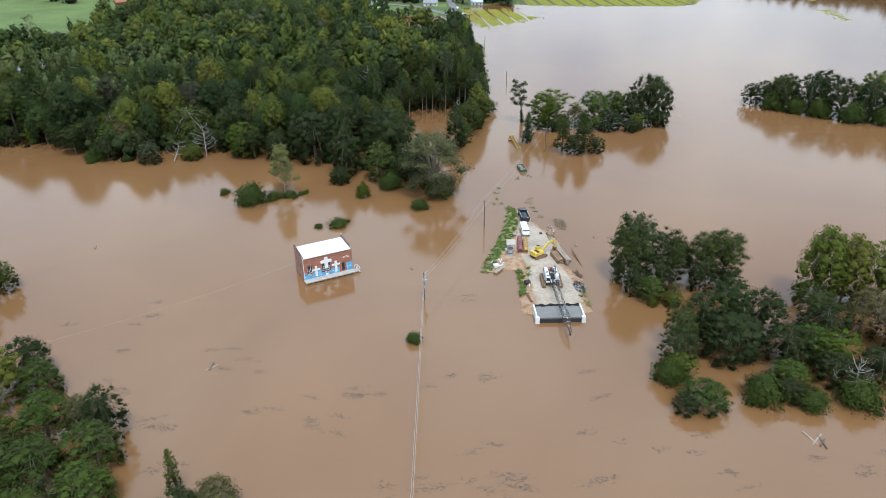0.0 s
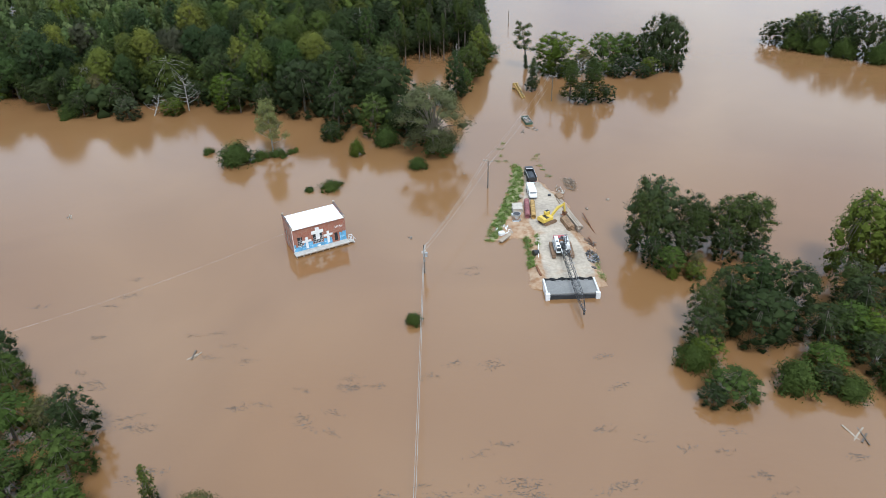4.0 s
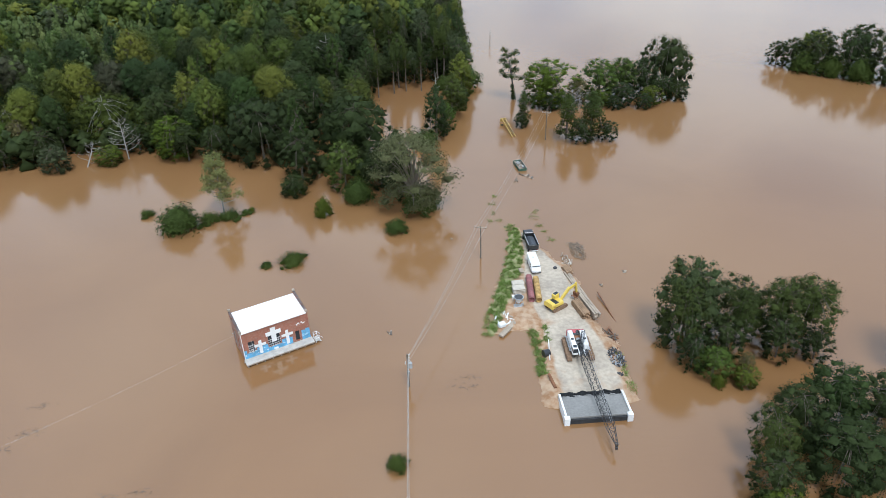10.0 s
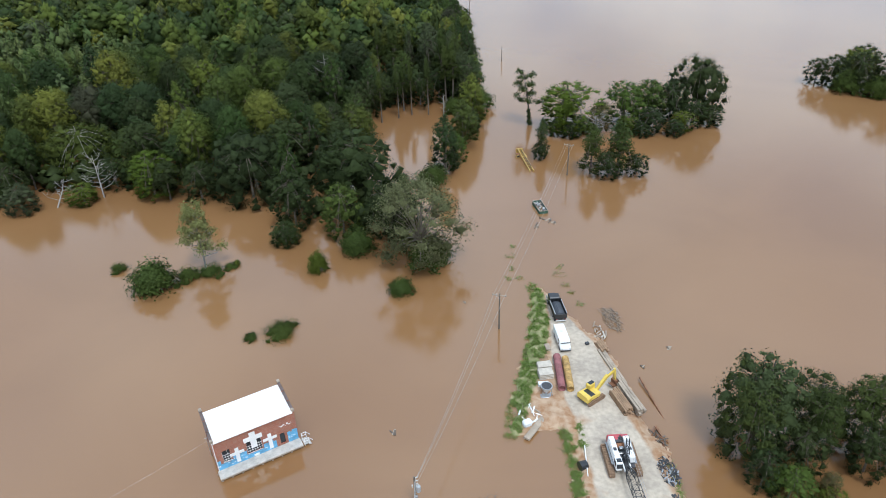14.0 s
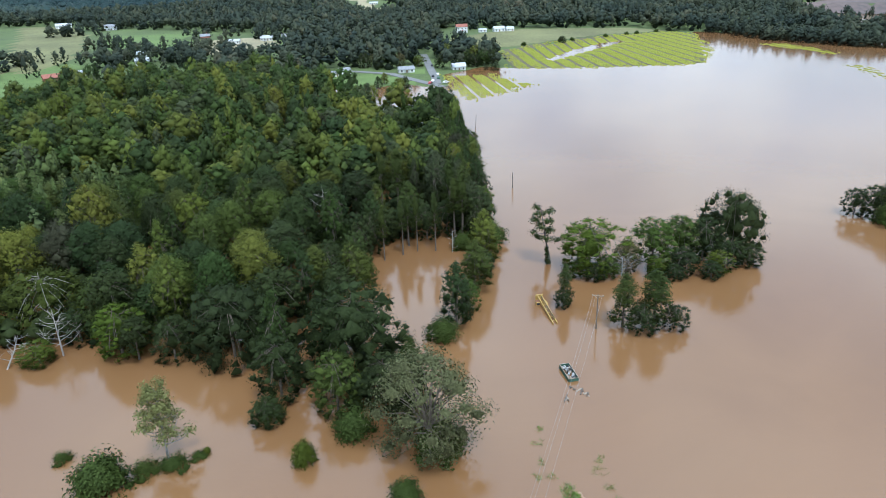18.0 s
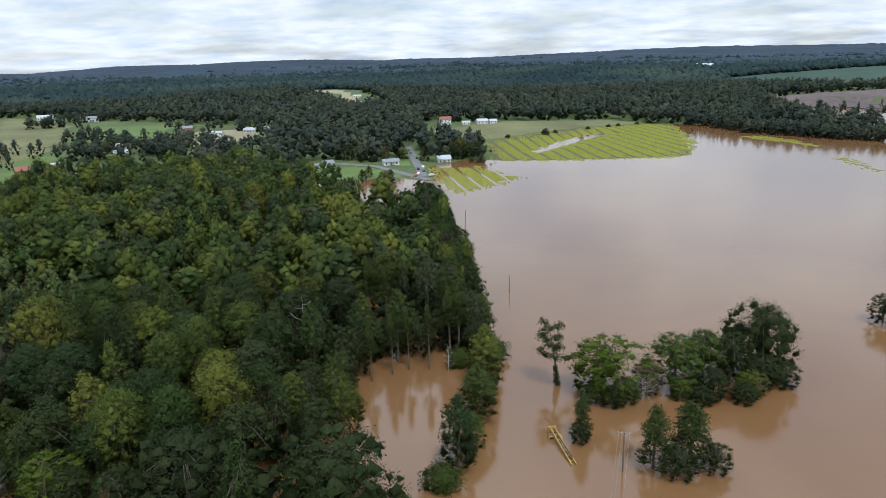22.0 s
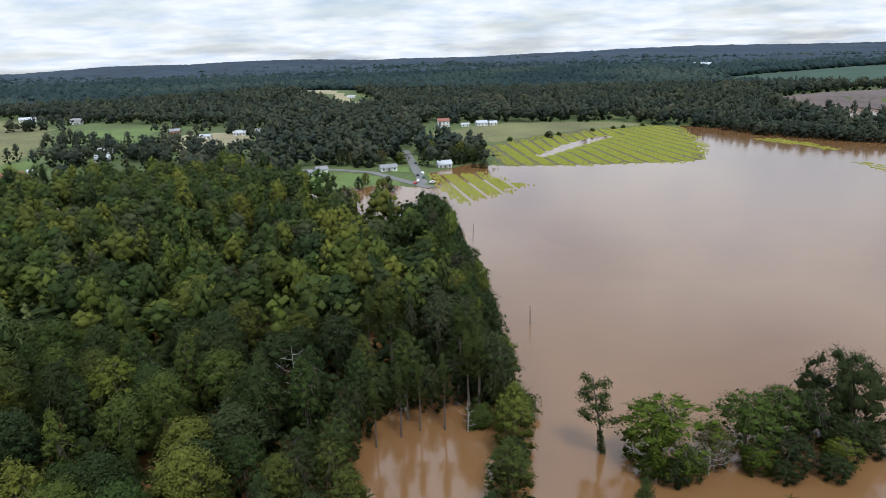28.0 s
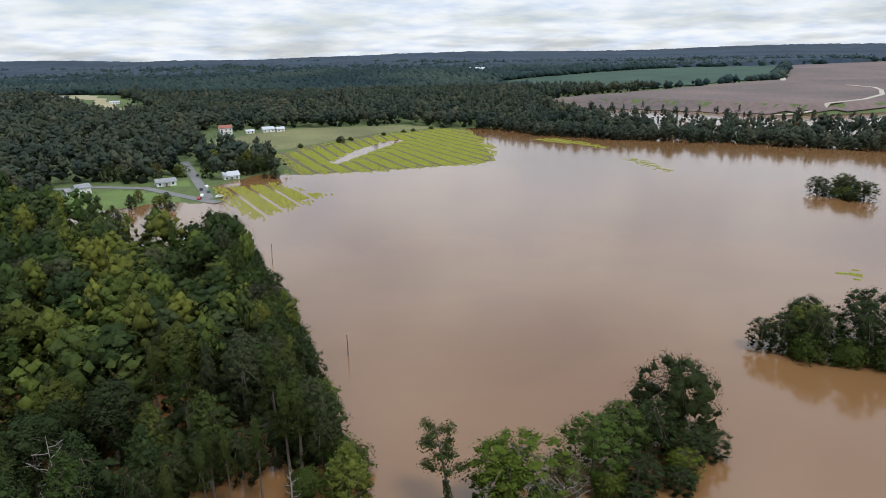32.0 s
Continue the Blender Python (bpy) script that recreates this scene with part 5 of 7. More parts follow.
def bank_material():
    m = material("causeway_surface", (0.47, 0.395, 0.305), 0.95, vary=0.2, scale=0.35, bump=0.5, fine=1.6, dark=(0.32, 0.27, 0.215))
    t = m.node_tree
    p = t.nodes["Principled BSDF"]
    road = p.inputs["Base Color"].links[0].from_socket
    tc = t.nodes.new("ShaderNodeTexCoord")
    n = t.nodes.new("ShaderNodeTexNoise")
    n.inputs["Scale"].default_value, n.inputs["Detail"].default_value = 0.5, 6
    t.links.new(tc.outputs["Object"], n.inputs["Vector"])
    streak = t.nodes.new("ShaderNodeTexNoise")
    streak.inputs["Scale"].default_value, streak.inputs["Detail"].default_value, streak.inputs["Distortion"].default_value = 0.9, 7, 0.3
    t.links.new(tc.outputs["Object"], streak.inputs["Vector"])
    last = road
    for name, lo, hi in (("clay", (0.29, 0.155, 0.075), (0.43, 0.305, 0.20)), ("grass", (0.13, 0.16, 0.045), (0.34, 0.30, 0.16))):
        a = t.nodes.new("ShaderNodeAttribute")
        a.attribute_name = name
        ramp = t.nodes.new("ShaderNodeValToRGB")
        ramp.color_ramp.elements[0].position, ramp.color_ramp.elements[0].color = 0.35, (*lo, 1)
        ramp.color_ramp.elements[1].position, ramp.color_ramp.elements[1].color = 0.65, (*hi, 1)
        t.links.new(streak.outputs["Fac"], ramp.inputs[0])
        add = t.nodes.new("ShaderNodeMath")
        add.operation = "ADD"
        t.links.new(a.outputs["Fac"], add.inputs[0])
        t.links.new(n.outputs["Fac"], add.inputs[1])
        rg = t.nodes.new("ShaderNodeMapRange")
        rg.inputs["From Min"].default_value, rg.inputs["From Max"].default_value = 0.8, 1.25
        t.links.new(add.outputs[0], rg.inputs["Value"])
        mx = t.nodes.new("ShaderNodeMix")
        mx.data_type = "RGBA"
        t.links.new(rg.outputs[0], mx.inputs[0])
        t.links.new(last, mx.inputs[6])
        t.links.new(ramp.outputs[0], mx.inputs[7])
        last = mx.outputs[2]
    t.links.new(last, p.inputs["Base Color"])
    return m


def causeway():
    xs, ys = np.arange(8, 37.01, 0.4), np.arange(108, 181, 0.4)
    X, Y = np.meshgrid(xs, ys, indexing="ij")
    Z, R = bank_height(X, Y)
    n, m = X.shape
    i = np.arange(n * m).reshape(n, m)
    q = np.stack([i[:-1, :-1], i[1:, :-1], i[1:, 1:], i[:-1, 1:]], -1).reshape(-1, 4)
    q = q[Z.ravel()[q].max(1) > -1.2]
    me = fast_mesh("causeway", np.stack([X, Y, Z], -1).reshape(-1, 3), q.ravel(), np.full(len(q), 4), [bank_material()])
    end = np.clip((134 - Y) / 6, 0, 1) * np.clip((Y - 121) / -8 + 1, 0, 1) + 1.1 * np.exp(-((Y - 135.5 + 0.35 * (X - 21)) / 2.2) ** 2) * np.clip((26 - X) / 4, 0, 1)
    me.attributes.new("clay", "FLOAT", "POINT").data.foreach_set("value", np.clip(1 - R + 0.35 * end, 0, 1).astype(np.float32).ravel())
    g = np.clip(signed(X, Y, VERGE) / 0.9 + 0.6, 0, 1) * (X < 23)
    me.attributes.new("grass", "FLOAT", "POINT").data.foreach_set("value", g.astype(np.float32).ravel())
    me.polygons.foreach_set("use_smooth", [True] * len(me.polygons))
    tagged(new("road", me), "gravel causeway road with clay shoulders rising from the flood", "road", kind="structure")


causeway()
ZR = 0.76


def weeds(name, label, poly, n, size, height, seed, mat=None, z=None, gap=-0.14):
    """Tufts of blades as one mesh."""
    rng = np.random.default_rng(seed)
    xs, ys = [p[0] for p in poly], [p[1] for p in poly]
    px, py = rng.uniform(min(xs), max(xs), 6 * n), rng.uniform(min(ys), max(ys), 6 * n)
    patch = np.array([noise.noise((a * 0.9, b * 0.9, seed)) for a, b in zip(px, py)])
    ok = (signed(px, py, poly) + 0.9 * patch > 0) & (patch > gap)
    px, py = px[ok][:n], py[ok][:n]
    k = len(px)
    pz = bank_height(px, py)[0] if z is None else np.full(k, z)
    p = np.stack([px, py, np.maximum(pz, -0.1)], 1)
    a = rng.uniform(0, 2 * math.pi, k)
    side = np.stack([np.cos(a), np.sin(a), 0 * a], 1) * size * rng.uniform(0.5, 1.3, (k, 1))
    tip = p + np.stack([rng.normal(0, 0.3, k), rng.normal(0, 0.3, k), height * rng.uniform(0.5, 1.3, k)], 1)
    v = np.stack([p - side, p + side, tip + 0.6 * side, tip - 0.5 * side], 1).reshape(-1, 3)
    me = fast_mesh(name, v, np.arange(4 * k), np.full(k, 4), [mat or WEED], np.repeat(rng.random(k), 4))
    tagged(new(name, me), label, "weeds", kind="stuff")


weeds("bank_weeds", "bright green weeds along the causeway's edge", VERGE, 12000, 0.035, 0.25, 3, gap=-0.05)
weeds("shoulder_weeds", "green weeds on the clay shoulder", [(17.9, 122.5), (19.2, 122.5), (19.9, 133.5), (18.5, 133.8)], 4200, 0.03, 0.16, 4, gap=-0.4)
weeds("shoulder_weeds", "thin green weeds on gravel", [(20.3, 130), (21.0, 130), (21.4, 134.5), (20.9, 134.5)], 420, 0.03, 0.2, 5)
weeds("shoulder_weeds", "thin green weeds on the clay slope", [(30.4, 118), (31.4, 118), (31.8, 127), (31.0, 127)], 700, 0.03, 0.16, 6)
for k, (x, y, r) in enumerate([(17.6, 176, 0.8), (18.4, 180.5, 0.9), (19.4, 184, 0.6), (26.4, 172.8, 1.2), (27.0, 169.5, 0.8), (27.7, 166.5, 0.7), (28.3, 163.5, 0.7), (27.2, 175.5, 0.9), (16.8, 172.6, 0.6), (18.9, 172.6, 0.7)]):
    weeds("drowned_weeds", "tuft of weeds poking out of the flood", [(x - r, y - 0.6 * r), (x + 0.7 * r, y - r), (x + r, y + 0.7 * r), (x - 0.6 * r, y + r)], 80, 0.04, 0.2, 60 + k, z=-0.05)


# ---- bridge end ----
def bridge_end():
    b = thing("bridge_abutment", "new concrete bridge end with white kerb walls over the flood", "bridge", pose(24.4, 112.75, -0.2))
    part("deck", box(9.0, 4.3, 0.3, (0, 2.25, 1.0), 0.03), SLAB, b, "grey concrete deck slab")
    part("end_beam", box(8.6, 0.5, 0.9, (0, 0.1, 0.12), 0.03), FABRIC, b, "black end beam below the deck")
    for s in (-1, 1):
        part("kerb_wall", box(0.32, 4.2, 0.7, (s * 4.62, 2.4, 0.95), 0.03), PALE_CONCRETE, b, "white concrete kerb wall")
        part("end_block", box(0.8, 0.7, 1.4, (s * 4.5, -0.05, 0.1), 0.04), PALE_CONCRETE, b)
        part("wing_wall", box(0.4, 3.9, 1.3, (s * 4.62, 2.2, -0.3), 0.03), PALE_CONCRETE, b)
    strip = bmesh.new()
    rng = np.random.default_rng(8)
    rows = []
    for k in range(37):
        x, sag = -4.5 + 0.25 * k, 0.16 * math.sin(0.55 * k) + rng.uniform(-0.07, 0.07)
        rows.append([strip.verts.new((x, 4.05 + 0.24 * j + 0.6 * sag, 1.31 + 0.10 * math.sin(2.1 * j + 0.9 * k) + rng.uniform(-0.03, 0.05))) for j in range(5)])
    for a, b_ in zip(rows, rows[1:]):
        for j in range(4):
            strip.faces.new((a[j], b_[j], b_[j + 1], a[j + 1]))
    bmesh.ops.solidify(strip, geom=strip.faces[:], thickness=0.04)
    part("fabric_strip", strip, FABRIC, b, "crumpled black fabric strip")


bridge_end()


# ---- crawler crane ----
def lattice(bm, p, q, w0, w1, n, r=0.035, chord=0.06):
    """Four chords and zigzag lacing between two ends."""
    p, q = Vector(p), Vector(q)
    ahead = (q - p).normalized()
    side = ahead.cross(Vector((0, 0, 1))).normalized()
    up = side.cross(ahead)
    rows = []
    for k in range(n + 1):
        w = (w0 + (w1 - w0) * k / n) / 2
        c = p.lerp(q, k / n)
        rows.append([c + side * w + up * w, c - side * w + up * w, c - side * w - up * w, c + side * w - up * w])
    for i in range(4):
        rod(rows[0][i], rows[-1][i], chord, n=5, bm=bm)
    for k in range(n):
        for i in range(4):
            j = (i + 1) % 4
            a, b = (rows[k][i], rows[k + 1][j]) if k % 2 else (rows[k][j], rows[k + 1][i])
            rod(a, b, r, n=4, bm=bm)
            rod(rows[k][i], rows[k][j], r, n=4, bm=bm)
    return bm


def track_unit(parent, x, length, width, height, mat, shoe):
    pts = [(-length / 2 + height / 2, 0), (length / 2 - height / 2, 0), (length / 2, height * 0.3), (length / 2, height * 0.7), (length / 2 - height / 2, height), (-length / 2 + height / 2, height), (-length / 2, height * 0.7), (-length / 2, height * 0.3)]
    bm = prism(pts, -width / 2, width / 2)
    bmesh.ops.transform(bm, matrix=Matrix.Translation((x, 0, 0)) @ pose(0, 0, 0, 0, 0, 90), verts=bm.verts)
    tr = part("track", bm, mat, parent, "rust-brown crawler track")
    n = int(length / 0.45)
    for k in range(n):
        part("track_shoe", box(width + 0.06, 0.3, 0.07, (x, -length / 2 + (k + 0.5) * length / n, height - 0.01), 0.01), shoe, tr)
    return tr


def crane():
    c = thing("crawler_crane", "white crawler crane with black lattice boom lowered over water", "crane", pose(24.95, 127.2, ZR, 0, 0, -2) @ Matrix.Diagonal((0.84, 0.84, 0.84, 1)))
    track_unit(c, -2.1, 6.2, 0.85, 1.0, MUD, MUD)
    track_unit(c, 2.1, 6.2, 0.85, 1.0, MUD, MUD)
    part("car_body", box(3.6, 2.8, 0.6, (0, 0, 0.5), 0.1), BLACK, c)
    part("deck", box(3.0, 5.6, 0.35, (0, 0.6, 1.15), 0.05), SCRAP, c)
    for s in (-1, 1):
        part("engine_house", box(0.95, 4.4, 1.35, (s * 1.15, 0.7, 1.5), 0.12), WHITE, c, "white machinery housing")
        part("walkway", box(0.3, 4.4, 0.06, (s * 1.8, 0.6, 1.5), 0.01), STEEL, c)
    part("cab", box(1.0, 1.5, 1.6, (-1.15, -2.1, 1.45), 0.12), WHITE, c, "white operator cab")
    part("cab_window", box(0.9, 0.06, 0.9, (-1.15, -2.87, 2.0), 0.02), GLASS, c)
    part("cab_roof_glass", box(0.7, 0.7, 0.04, (-1.15, -2.2, 3.05), 0.01), GLASS, c)
    part("counterweight", box(3.3, 0.6, 1.3, (0, 3.2, 1.3), 0.1), RED, c, "red counterweight block")
    for k, (x, y, z, w, l, h, mt) in enumerate([(-0.3, 2.7, 2.05, 0.5, 0.6, 0.5, RED), (0.35, 2.75, 2.0, 0.4, 0.7, 0.7, BLACK), (0.1, 1.0, 1.9, 0.7, 0.5, 0.4, STEEL), (-0.35, -0.6, 1.6, 0.4, 0.8, 0.5, SCRAP), (0.3, -0.5, 1.6, 0.35, 0.6, 0.4, STEEL)]):
        part("machinery", box(w, l, h, (x, y, z), 0.06), mt, c)
    for x in (-0.45, -0.1, 0.3):
        part("hose", rod((x, -1.6, 1.75), (x + 0.15, 2.4, 2.15), 0.05, n=6), BLACK, c)
    for s in (-1, 1):
        part("handrail", rod((s * 1.6, -1.3, 2.95), (s * 1.6, 2.8, 2.95), 0.03, n=5), STEEL, c)
        part("side_panel", box(0.03, 1.1, 0.8, (s * 1.64, 1.4, 1.75), 0.005), PALE_CONCRETE, c)
        part("roof_hatch", box(0.6, 0.9, 0.05, (s * 1.15, 1.7, 2.86), 0.015), PALE_CONCRETE, c)
        part("exhaust_grille", box(0.5, 0.6, 0.04, (s * 1.15, 0.2, 2.86), 0.01), SCRAP, c)
    part("cab_side_window", box(0.04, 1.0, 0.8, (-1.66, -2.1, 2.1), 0.01), GLASS, c)
    part("winch_drum", rod((-0.6, 1.6, 1.9), (0.6, 1.6, 1.9), 0.5, n=16), RUST, c)
    part("winch_drum", rod((-0.6, 0.2, 1.8), (0.6, 0.2, 1.8), 0.42, n=16), BLACK, c)
    part("engine_cover", box(1.2, 1.2, 0.5, (0, 2.6, 2.0), 0.08), SCRAP, c)
    mast = bmesh.new()
    lattice(mast, (0.35, -1.6, 1.6), (0.9, 0.9, 4.3), 0.7, 0.4, 5, 0.04, 0.07)
    part("mast", mast, BLACK, c, "black backstay mast")
    boom = bmesh.new()
    lattice(boom, (0.15, -2.6, 1.9), (0.25, -4.4, 2.0), 0.5, 1.25, 2, 0.05, 0.08)
    lattice(boom, (0.25, -4.4, 2.0), (0.85, -20.6, 1.85), 1.25, 1.25, 16, 0.026, 0.05)
    lattice(boom, (0.85, -20.6, 1.85), (1.0, -24.0, 1.4), 1.25, 0.45, 3, 0.03, 0.05)
    b = part("boom", boom, BLACK, c, "black steel lattice boom")
    for k in range(2):
        part("sheave", rod((0.8 + 0.3 * k, -24.2, 1.35), (0.95 + 0.3 * k, -24.2, 1.35), 0.32, n=14), BLACK, b)
    part("hook_block", box(0.4, 0.5, 0.7, (1.0, -24.5, 0.4), 0.08), BLACK, c)
    pend = bmesh.new()
    rod((0.7, 0.9, 4.3), (0.9, -20.8, 2.5), 0.02, n=4, bm=pend)
    rod((1.1, 0.9, 4.3), (1.2, -20.8, 2.5), 0.02, n=4, bm=pend)
    rod((0.9, 0.9, 4.3), (0.4, 3.6, 2.7), 0.03, n=4, bm=pend)
    part("pendant_cables", pend, STEEL, c)
    for s in (-1, 1):
        part("boom_foot", box(0.18, 1.6, 0.4, (0.15 + s * 0.5, -2.4, 1.55), 0.03), WHITE, c)


crane()


# ---- excavator ----
def excavator():
    e = thing("excavator", "yellow tracked excavator with folded boom on the gravel", "excavator", pose(24.1, 139.2, ZR) @ Matrix.Diagonal((0.82, 0.82, 0.82, 1)))
    base = part("undercarriage", box(1.6, 2.4, 0.5, (0, 0, 0.35), 0.06, rot=pose(0, 0, 0, 0, 0, -58)), BLACK, e)
    yaw = pose(0, 0, 0, 0, 0, -58)
    for s in (-1, 1):
        bm = prism([(-1.7, 0), (1.7, 0), (2.05, 0.25), (2.05, 0.6), (1.75, 0.85), (-1.75, 0.85), (-2.05, 0.6), (-2.05, 0.25)], -0.27, 0.27)
        bmesh.ops.transform(bm, matrix=yaw @ Matrix.Translation((s * 1.15, 0, 0)) @ pose(0, 0, 0, 0, 0, 90), verts=bm.verts)
        tr = part("track", bm, MUD, e, "muddy steel crawler track")
        for k in range(9):
            bm = box(0.6, 0.28, 0.06, (0, 0, 0), 0.01)
            bmesh.ops.transform(bm, matrix=yaw @ Matrix.Translation((s * 1.15, -1.65 + 0.41 * k, 0.83)), verts=bm.verts)
            part("track_shoe", bm, MUD, tr)
    bm = box(2.5, 3.0, 0.95, (0, -0.55, 1.0), 0.15)
    bmesh.ops.transform(bm, matrix=yaw, verts=bm.verts)
    part("house", bm, YELLOW, e)
    bm = prism([(-1.25, 1.0), (1.25, 1.0), (1.25, 1.9), (0.95, 2.15), (-0.95, 2.15), (-1.25, 1.9)], -2.4, -1.5)
    bmesh.ops.transform(bm, matrix=yaw, verts=bm.verts)
    part("counterweight", bm, YELLOW, e, "rounded yellow counterweight")
    bm = box(1.9, 1.25, 0.06, (0.15, -1.0, 1.96), 0.02)
    bmesh.ops.transform(bm, matrix=yaw, verts=bm.verts)
    part("engine_hood", bm, BLACK, e, "dark engine hood grille")
    bm = box(0.95, 1.5, 1.5, (-0.75, 0.3, 1.5), 0.16)
    bmesh.ops.transform(bm, matrix=yaw, verts=bm.verts)
    cab = part("cab", bm, YELLOW, e)
    for args in ((0.8, 0.05, 0.9, (-0.75, 1.07, 1.95)), (0.05, 1.2, 0.8, (-1.24, 0.3, 2.0)), (0.7, 1.1, 0.04, (-0.75, 0.35, 2.99))):
        bm = box(*args, 0.01)
        bmesh.ops.transform(bm, matrix=yaw, verts=bm.verts)
        part("cab_window", bm, GLASS, cab)
    def arm(pts, w, name, lab):
        bm = prism(pts, -w / 2, w / 2)
        bmesh.ops.transform(bm, matrix=yaw @ pose(0.15, 0, 0, 0, 0, 90), verts=bm.verts)
        return part(name, bm, YELLOW, e, lab)
    arm([(0.7, 1.5), (1.0, 1.2), (3.3, 3.1), (5.4, 3.65), (5.5, 4.0), (3.1, 3.75)], 0.45, "boom", "yellow bent boom")
    arm([(5.0, 4.2), (5.45, 4.25), (5.9, 1.5), (5.55, 1.45)], 0.35, "stick", "yellow dipper stick")
    for y0, z0, y1, z1 in ((1.2, 1.3, 2.9, 3.0), (3.4, 3.95, 5.0, 4.25)):
        bm = rod((0.15, y0, z0), (0.15, y1, z1), 0.09, n=8)
        bmesh.ops.transform(bm, matrix=yaw, verts=bm.verts)
        part("cylinder", bm, STEEL, e)
    bm = prism([(5.3, 1.5), (5.9, 1.5), (6.1, 0.9), (5.6, 0.3), (4.9, 0.25), (4.6, 0.8), (4.75, 0.85), (5.1, 0.5), (5.45, 0.6)], -0.55, 0.55)
    bmesh.ops.transform(bm, matrix=yaw @ pose(0.15, 0, 0, 0, 0, 90), verts=bm.verts)
    bk = part("bucket", bm, RUST, e, "rusty digging bucket")
    for k in range(5):
        bm = box(0.09, 0.25, 0.06, (-0.3 + 0.22 * k, 4.5, 0.75), 0.01)
        bmesh.ops.transform(bm, matrix=yaw, verts=bm.verts)
        part("tooth", bm, STEEL, bk)


excavator()


# ---- lorries ----
def wheel(parent, x, y, r, w):
    t = part("wheel", rod((x - w / 2, y, r), (x + w / 2, y, r), r, n=18), RUBBER, parent)
    part("rim", rod((x - w / 2 - 0.02, y, r), (x + w / 2 + 0.02, y, r), r * 0.55, n=14), STEEL, t)


def dump_truck():
    t = thing("dump_truck", "black dump truck with a tarpaulin-covered load parked on the causeway", "truck", pose(23.4, 160.6, ZR - 0.1, 0, 0, 2) @ Matrix.Diagonal((0.82, 0.82, 0.82, 1)))
    part("chassis", box(0.9, 7.4, 0.3, (0, 0, 0.7), 0.03), BLACK, t)
    for y in (3.0, -1.6, -2.9):
        for s in (-1, 1):
            wheel(t, s * 1.0, y, 0.52, 0.4)
    part("cab", box(2.3, 1.7, 1.6, (0, 2.4, 1.0), 0.15), BLACK, t)
    part("hood", box(1.7, 1.3, 1.0, (0, 3.7, 0.95), 0.15), BLACK, t)
    part("windscreen", box(2.0, 0.05, 0.7, (0, 3.27, 1.75), 0.02), GLASS, t)
    part("grille", box(1.3, 0.06, 0.7, (0, 4.37, 1.05), 0.02), STEEL, t, "chrome radiator grille")
    part("bumper", box(2.3, 0.2, 0.3, (0, 4.45, 0.5), 0.04), STEEL, t)
    bed = part("bed_floor", box(2.3, 5.0, 0.12, (0, -1.3, 1.05), 0.02), SCRAP, t)
    for s in (-1, 1):
        part("side_board", box(0.1, 5.0, 1.25, (s * 1.2, -1.3, 1.05), 0.02), BLACK, t)
        for k in range(6):
            part("side_rib", box(0.08, 0.1, 1.2, (s * 1.28, -3.6 + 0.92 * k, 1.06), 0.01), BLACK, t)
        part("top_rail", box(0.16, 5.05, 0.1, (s * 1.2, -1.3, 2.3), 0.02), STEEL, t, "pale worn top rail")
        part("mirror", box(0.12, 0.08, 0.5, (s * 1.4, 3.2, 1.7), 0.02), STEEL, t)
        part("tail_light", box(0.25, 0.05, 0.12, (s * 0.9, -3.88, 0.85), 0.01), RED, t)
    part("head_board", box(2.4, 0.1, 1.5, (0, 1.2, 1.05), 0.02), BLACK, t)
    part("tailgate", box(2.35, 0.1, 1.1, (0, -3.82, 1.05), 0.02), BLACK, t)
    part("rear_bumper", box(2.2, 0.15, 0.2, (0, -3.95, 0.55), 0.03), PALE_CONCRETE, t, "pale rear bumper")
    bm = prism([(-1.1, 1.2), (1.1, 1.2), (1.1, 1.75), (0.5, 2.1), (-0.3, 2.2), (-1.1, 1.7)], -3.6, 0.9)
    bmesh.ops.bevel(bm, geom=bm.edges[:], offset=0.12, segments=2, affect="EDGES")
    part("tarpaulin", bm, TARP, t, "sagging dark grey tarpaulin over the load")
    part("tarp_roll", rod((-1.15, 1.15, 2.6), (1.15, 1.15, 2.6), 0.13, n=8), FABRIC, t)


def white_van():
    t = thing("white_van", "white box van parked on the gravel road", "van", pose(22.55, 152.2, ZR, 0, 0, 2) @ Matrix.Diagonal((0.82, 0.86, 0.82, 1)))
    bm = prism([(-3.0, 0.45), (3.0, 0.45), (3.0, 1.1), (2.35, 1.3), (1.75, 2.2), (-2.9, 2.35), (-3.0, 2.2)], -1.02, 1.02)
    bmesh.ops.bevel(bm, geom=bm.edges[:], offset=0.1, segments=2, affect="EDGES")
    bmesh.ops.transform(bm, matrix=pose(0, 0, 0, 0, 0, -90), verts=bm.verts)
    part("body", bm, WHITE, t)
    bm = box(1.75, 0.06, 0.75, (0, -2.05, 1.4), 0.03, rot=pose(0, 0, 0, 34, 0, 0))
    part("windscreen", bm, GLASS, t)
    for s in (-1, 1):
        for y in (-1.9, 1.9):
            wheel(t, s * 0.92, y, 0.36, 0.22)
        part("side_window", box(0.04, 0.8, 0.5, (s * 1.02, -1.3, 1.5), 0.02), GLASS, t)
        part("headlight", box(0.3, 0.06, 0.2, (s * 0.75, -3.0, 0.8), 0.02), CERAMIC, t)
        part("mirror", box(0.2, 0.1, 0.25, (s * 1.15, -1.8, 1.35), 0.03), BLACK, t)
    part("bumper", box(2.0, 0.14, 0.22, (0, -3.03, 0.42), 0.03), BLACK, t)
    part("roof_vent", box(0.5, 0.5, 0.12, (0, 0.8, 2.3), 0.03), PALE_CONCRETE, t)


dump_truck()
white_van()


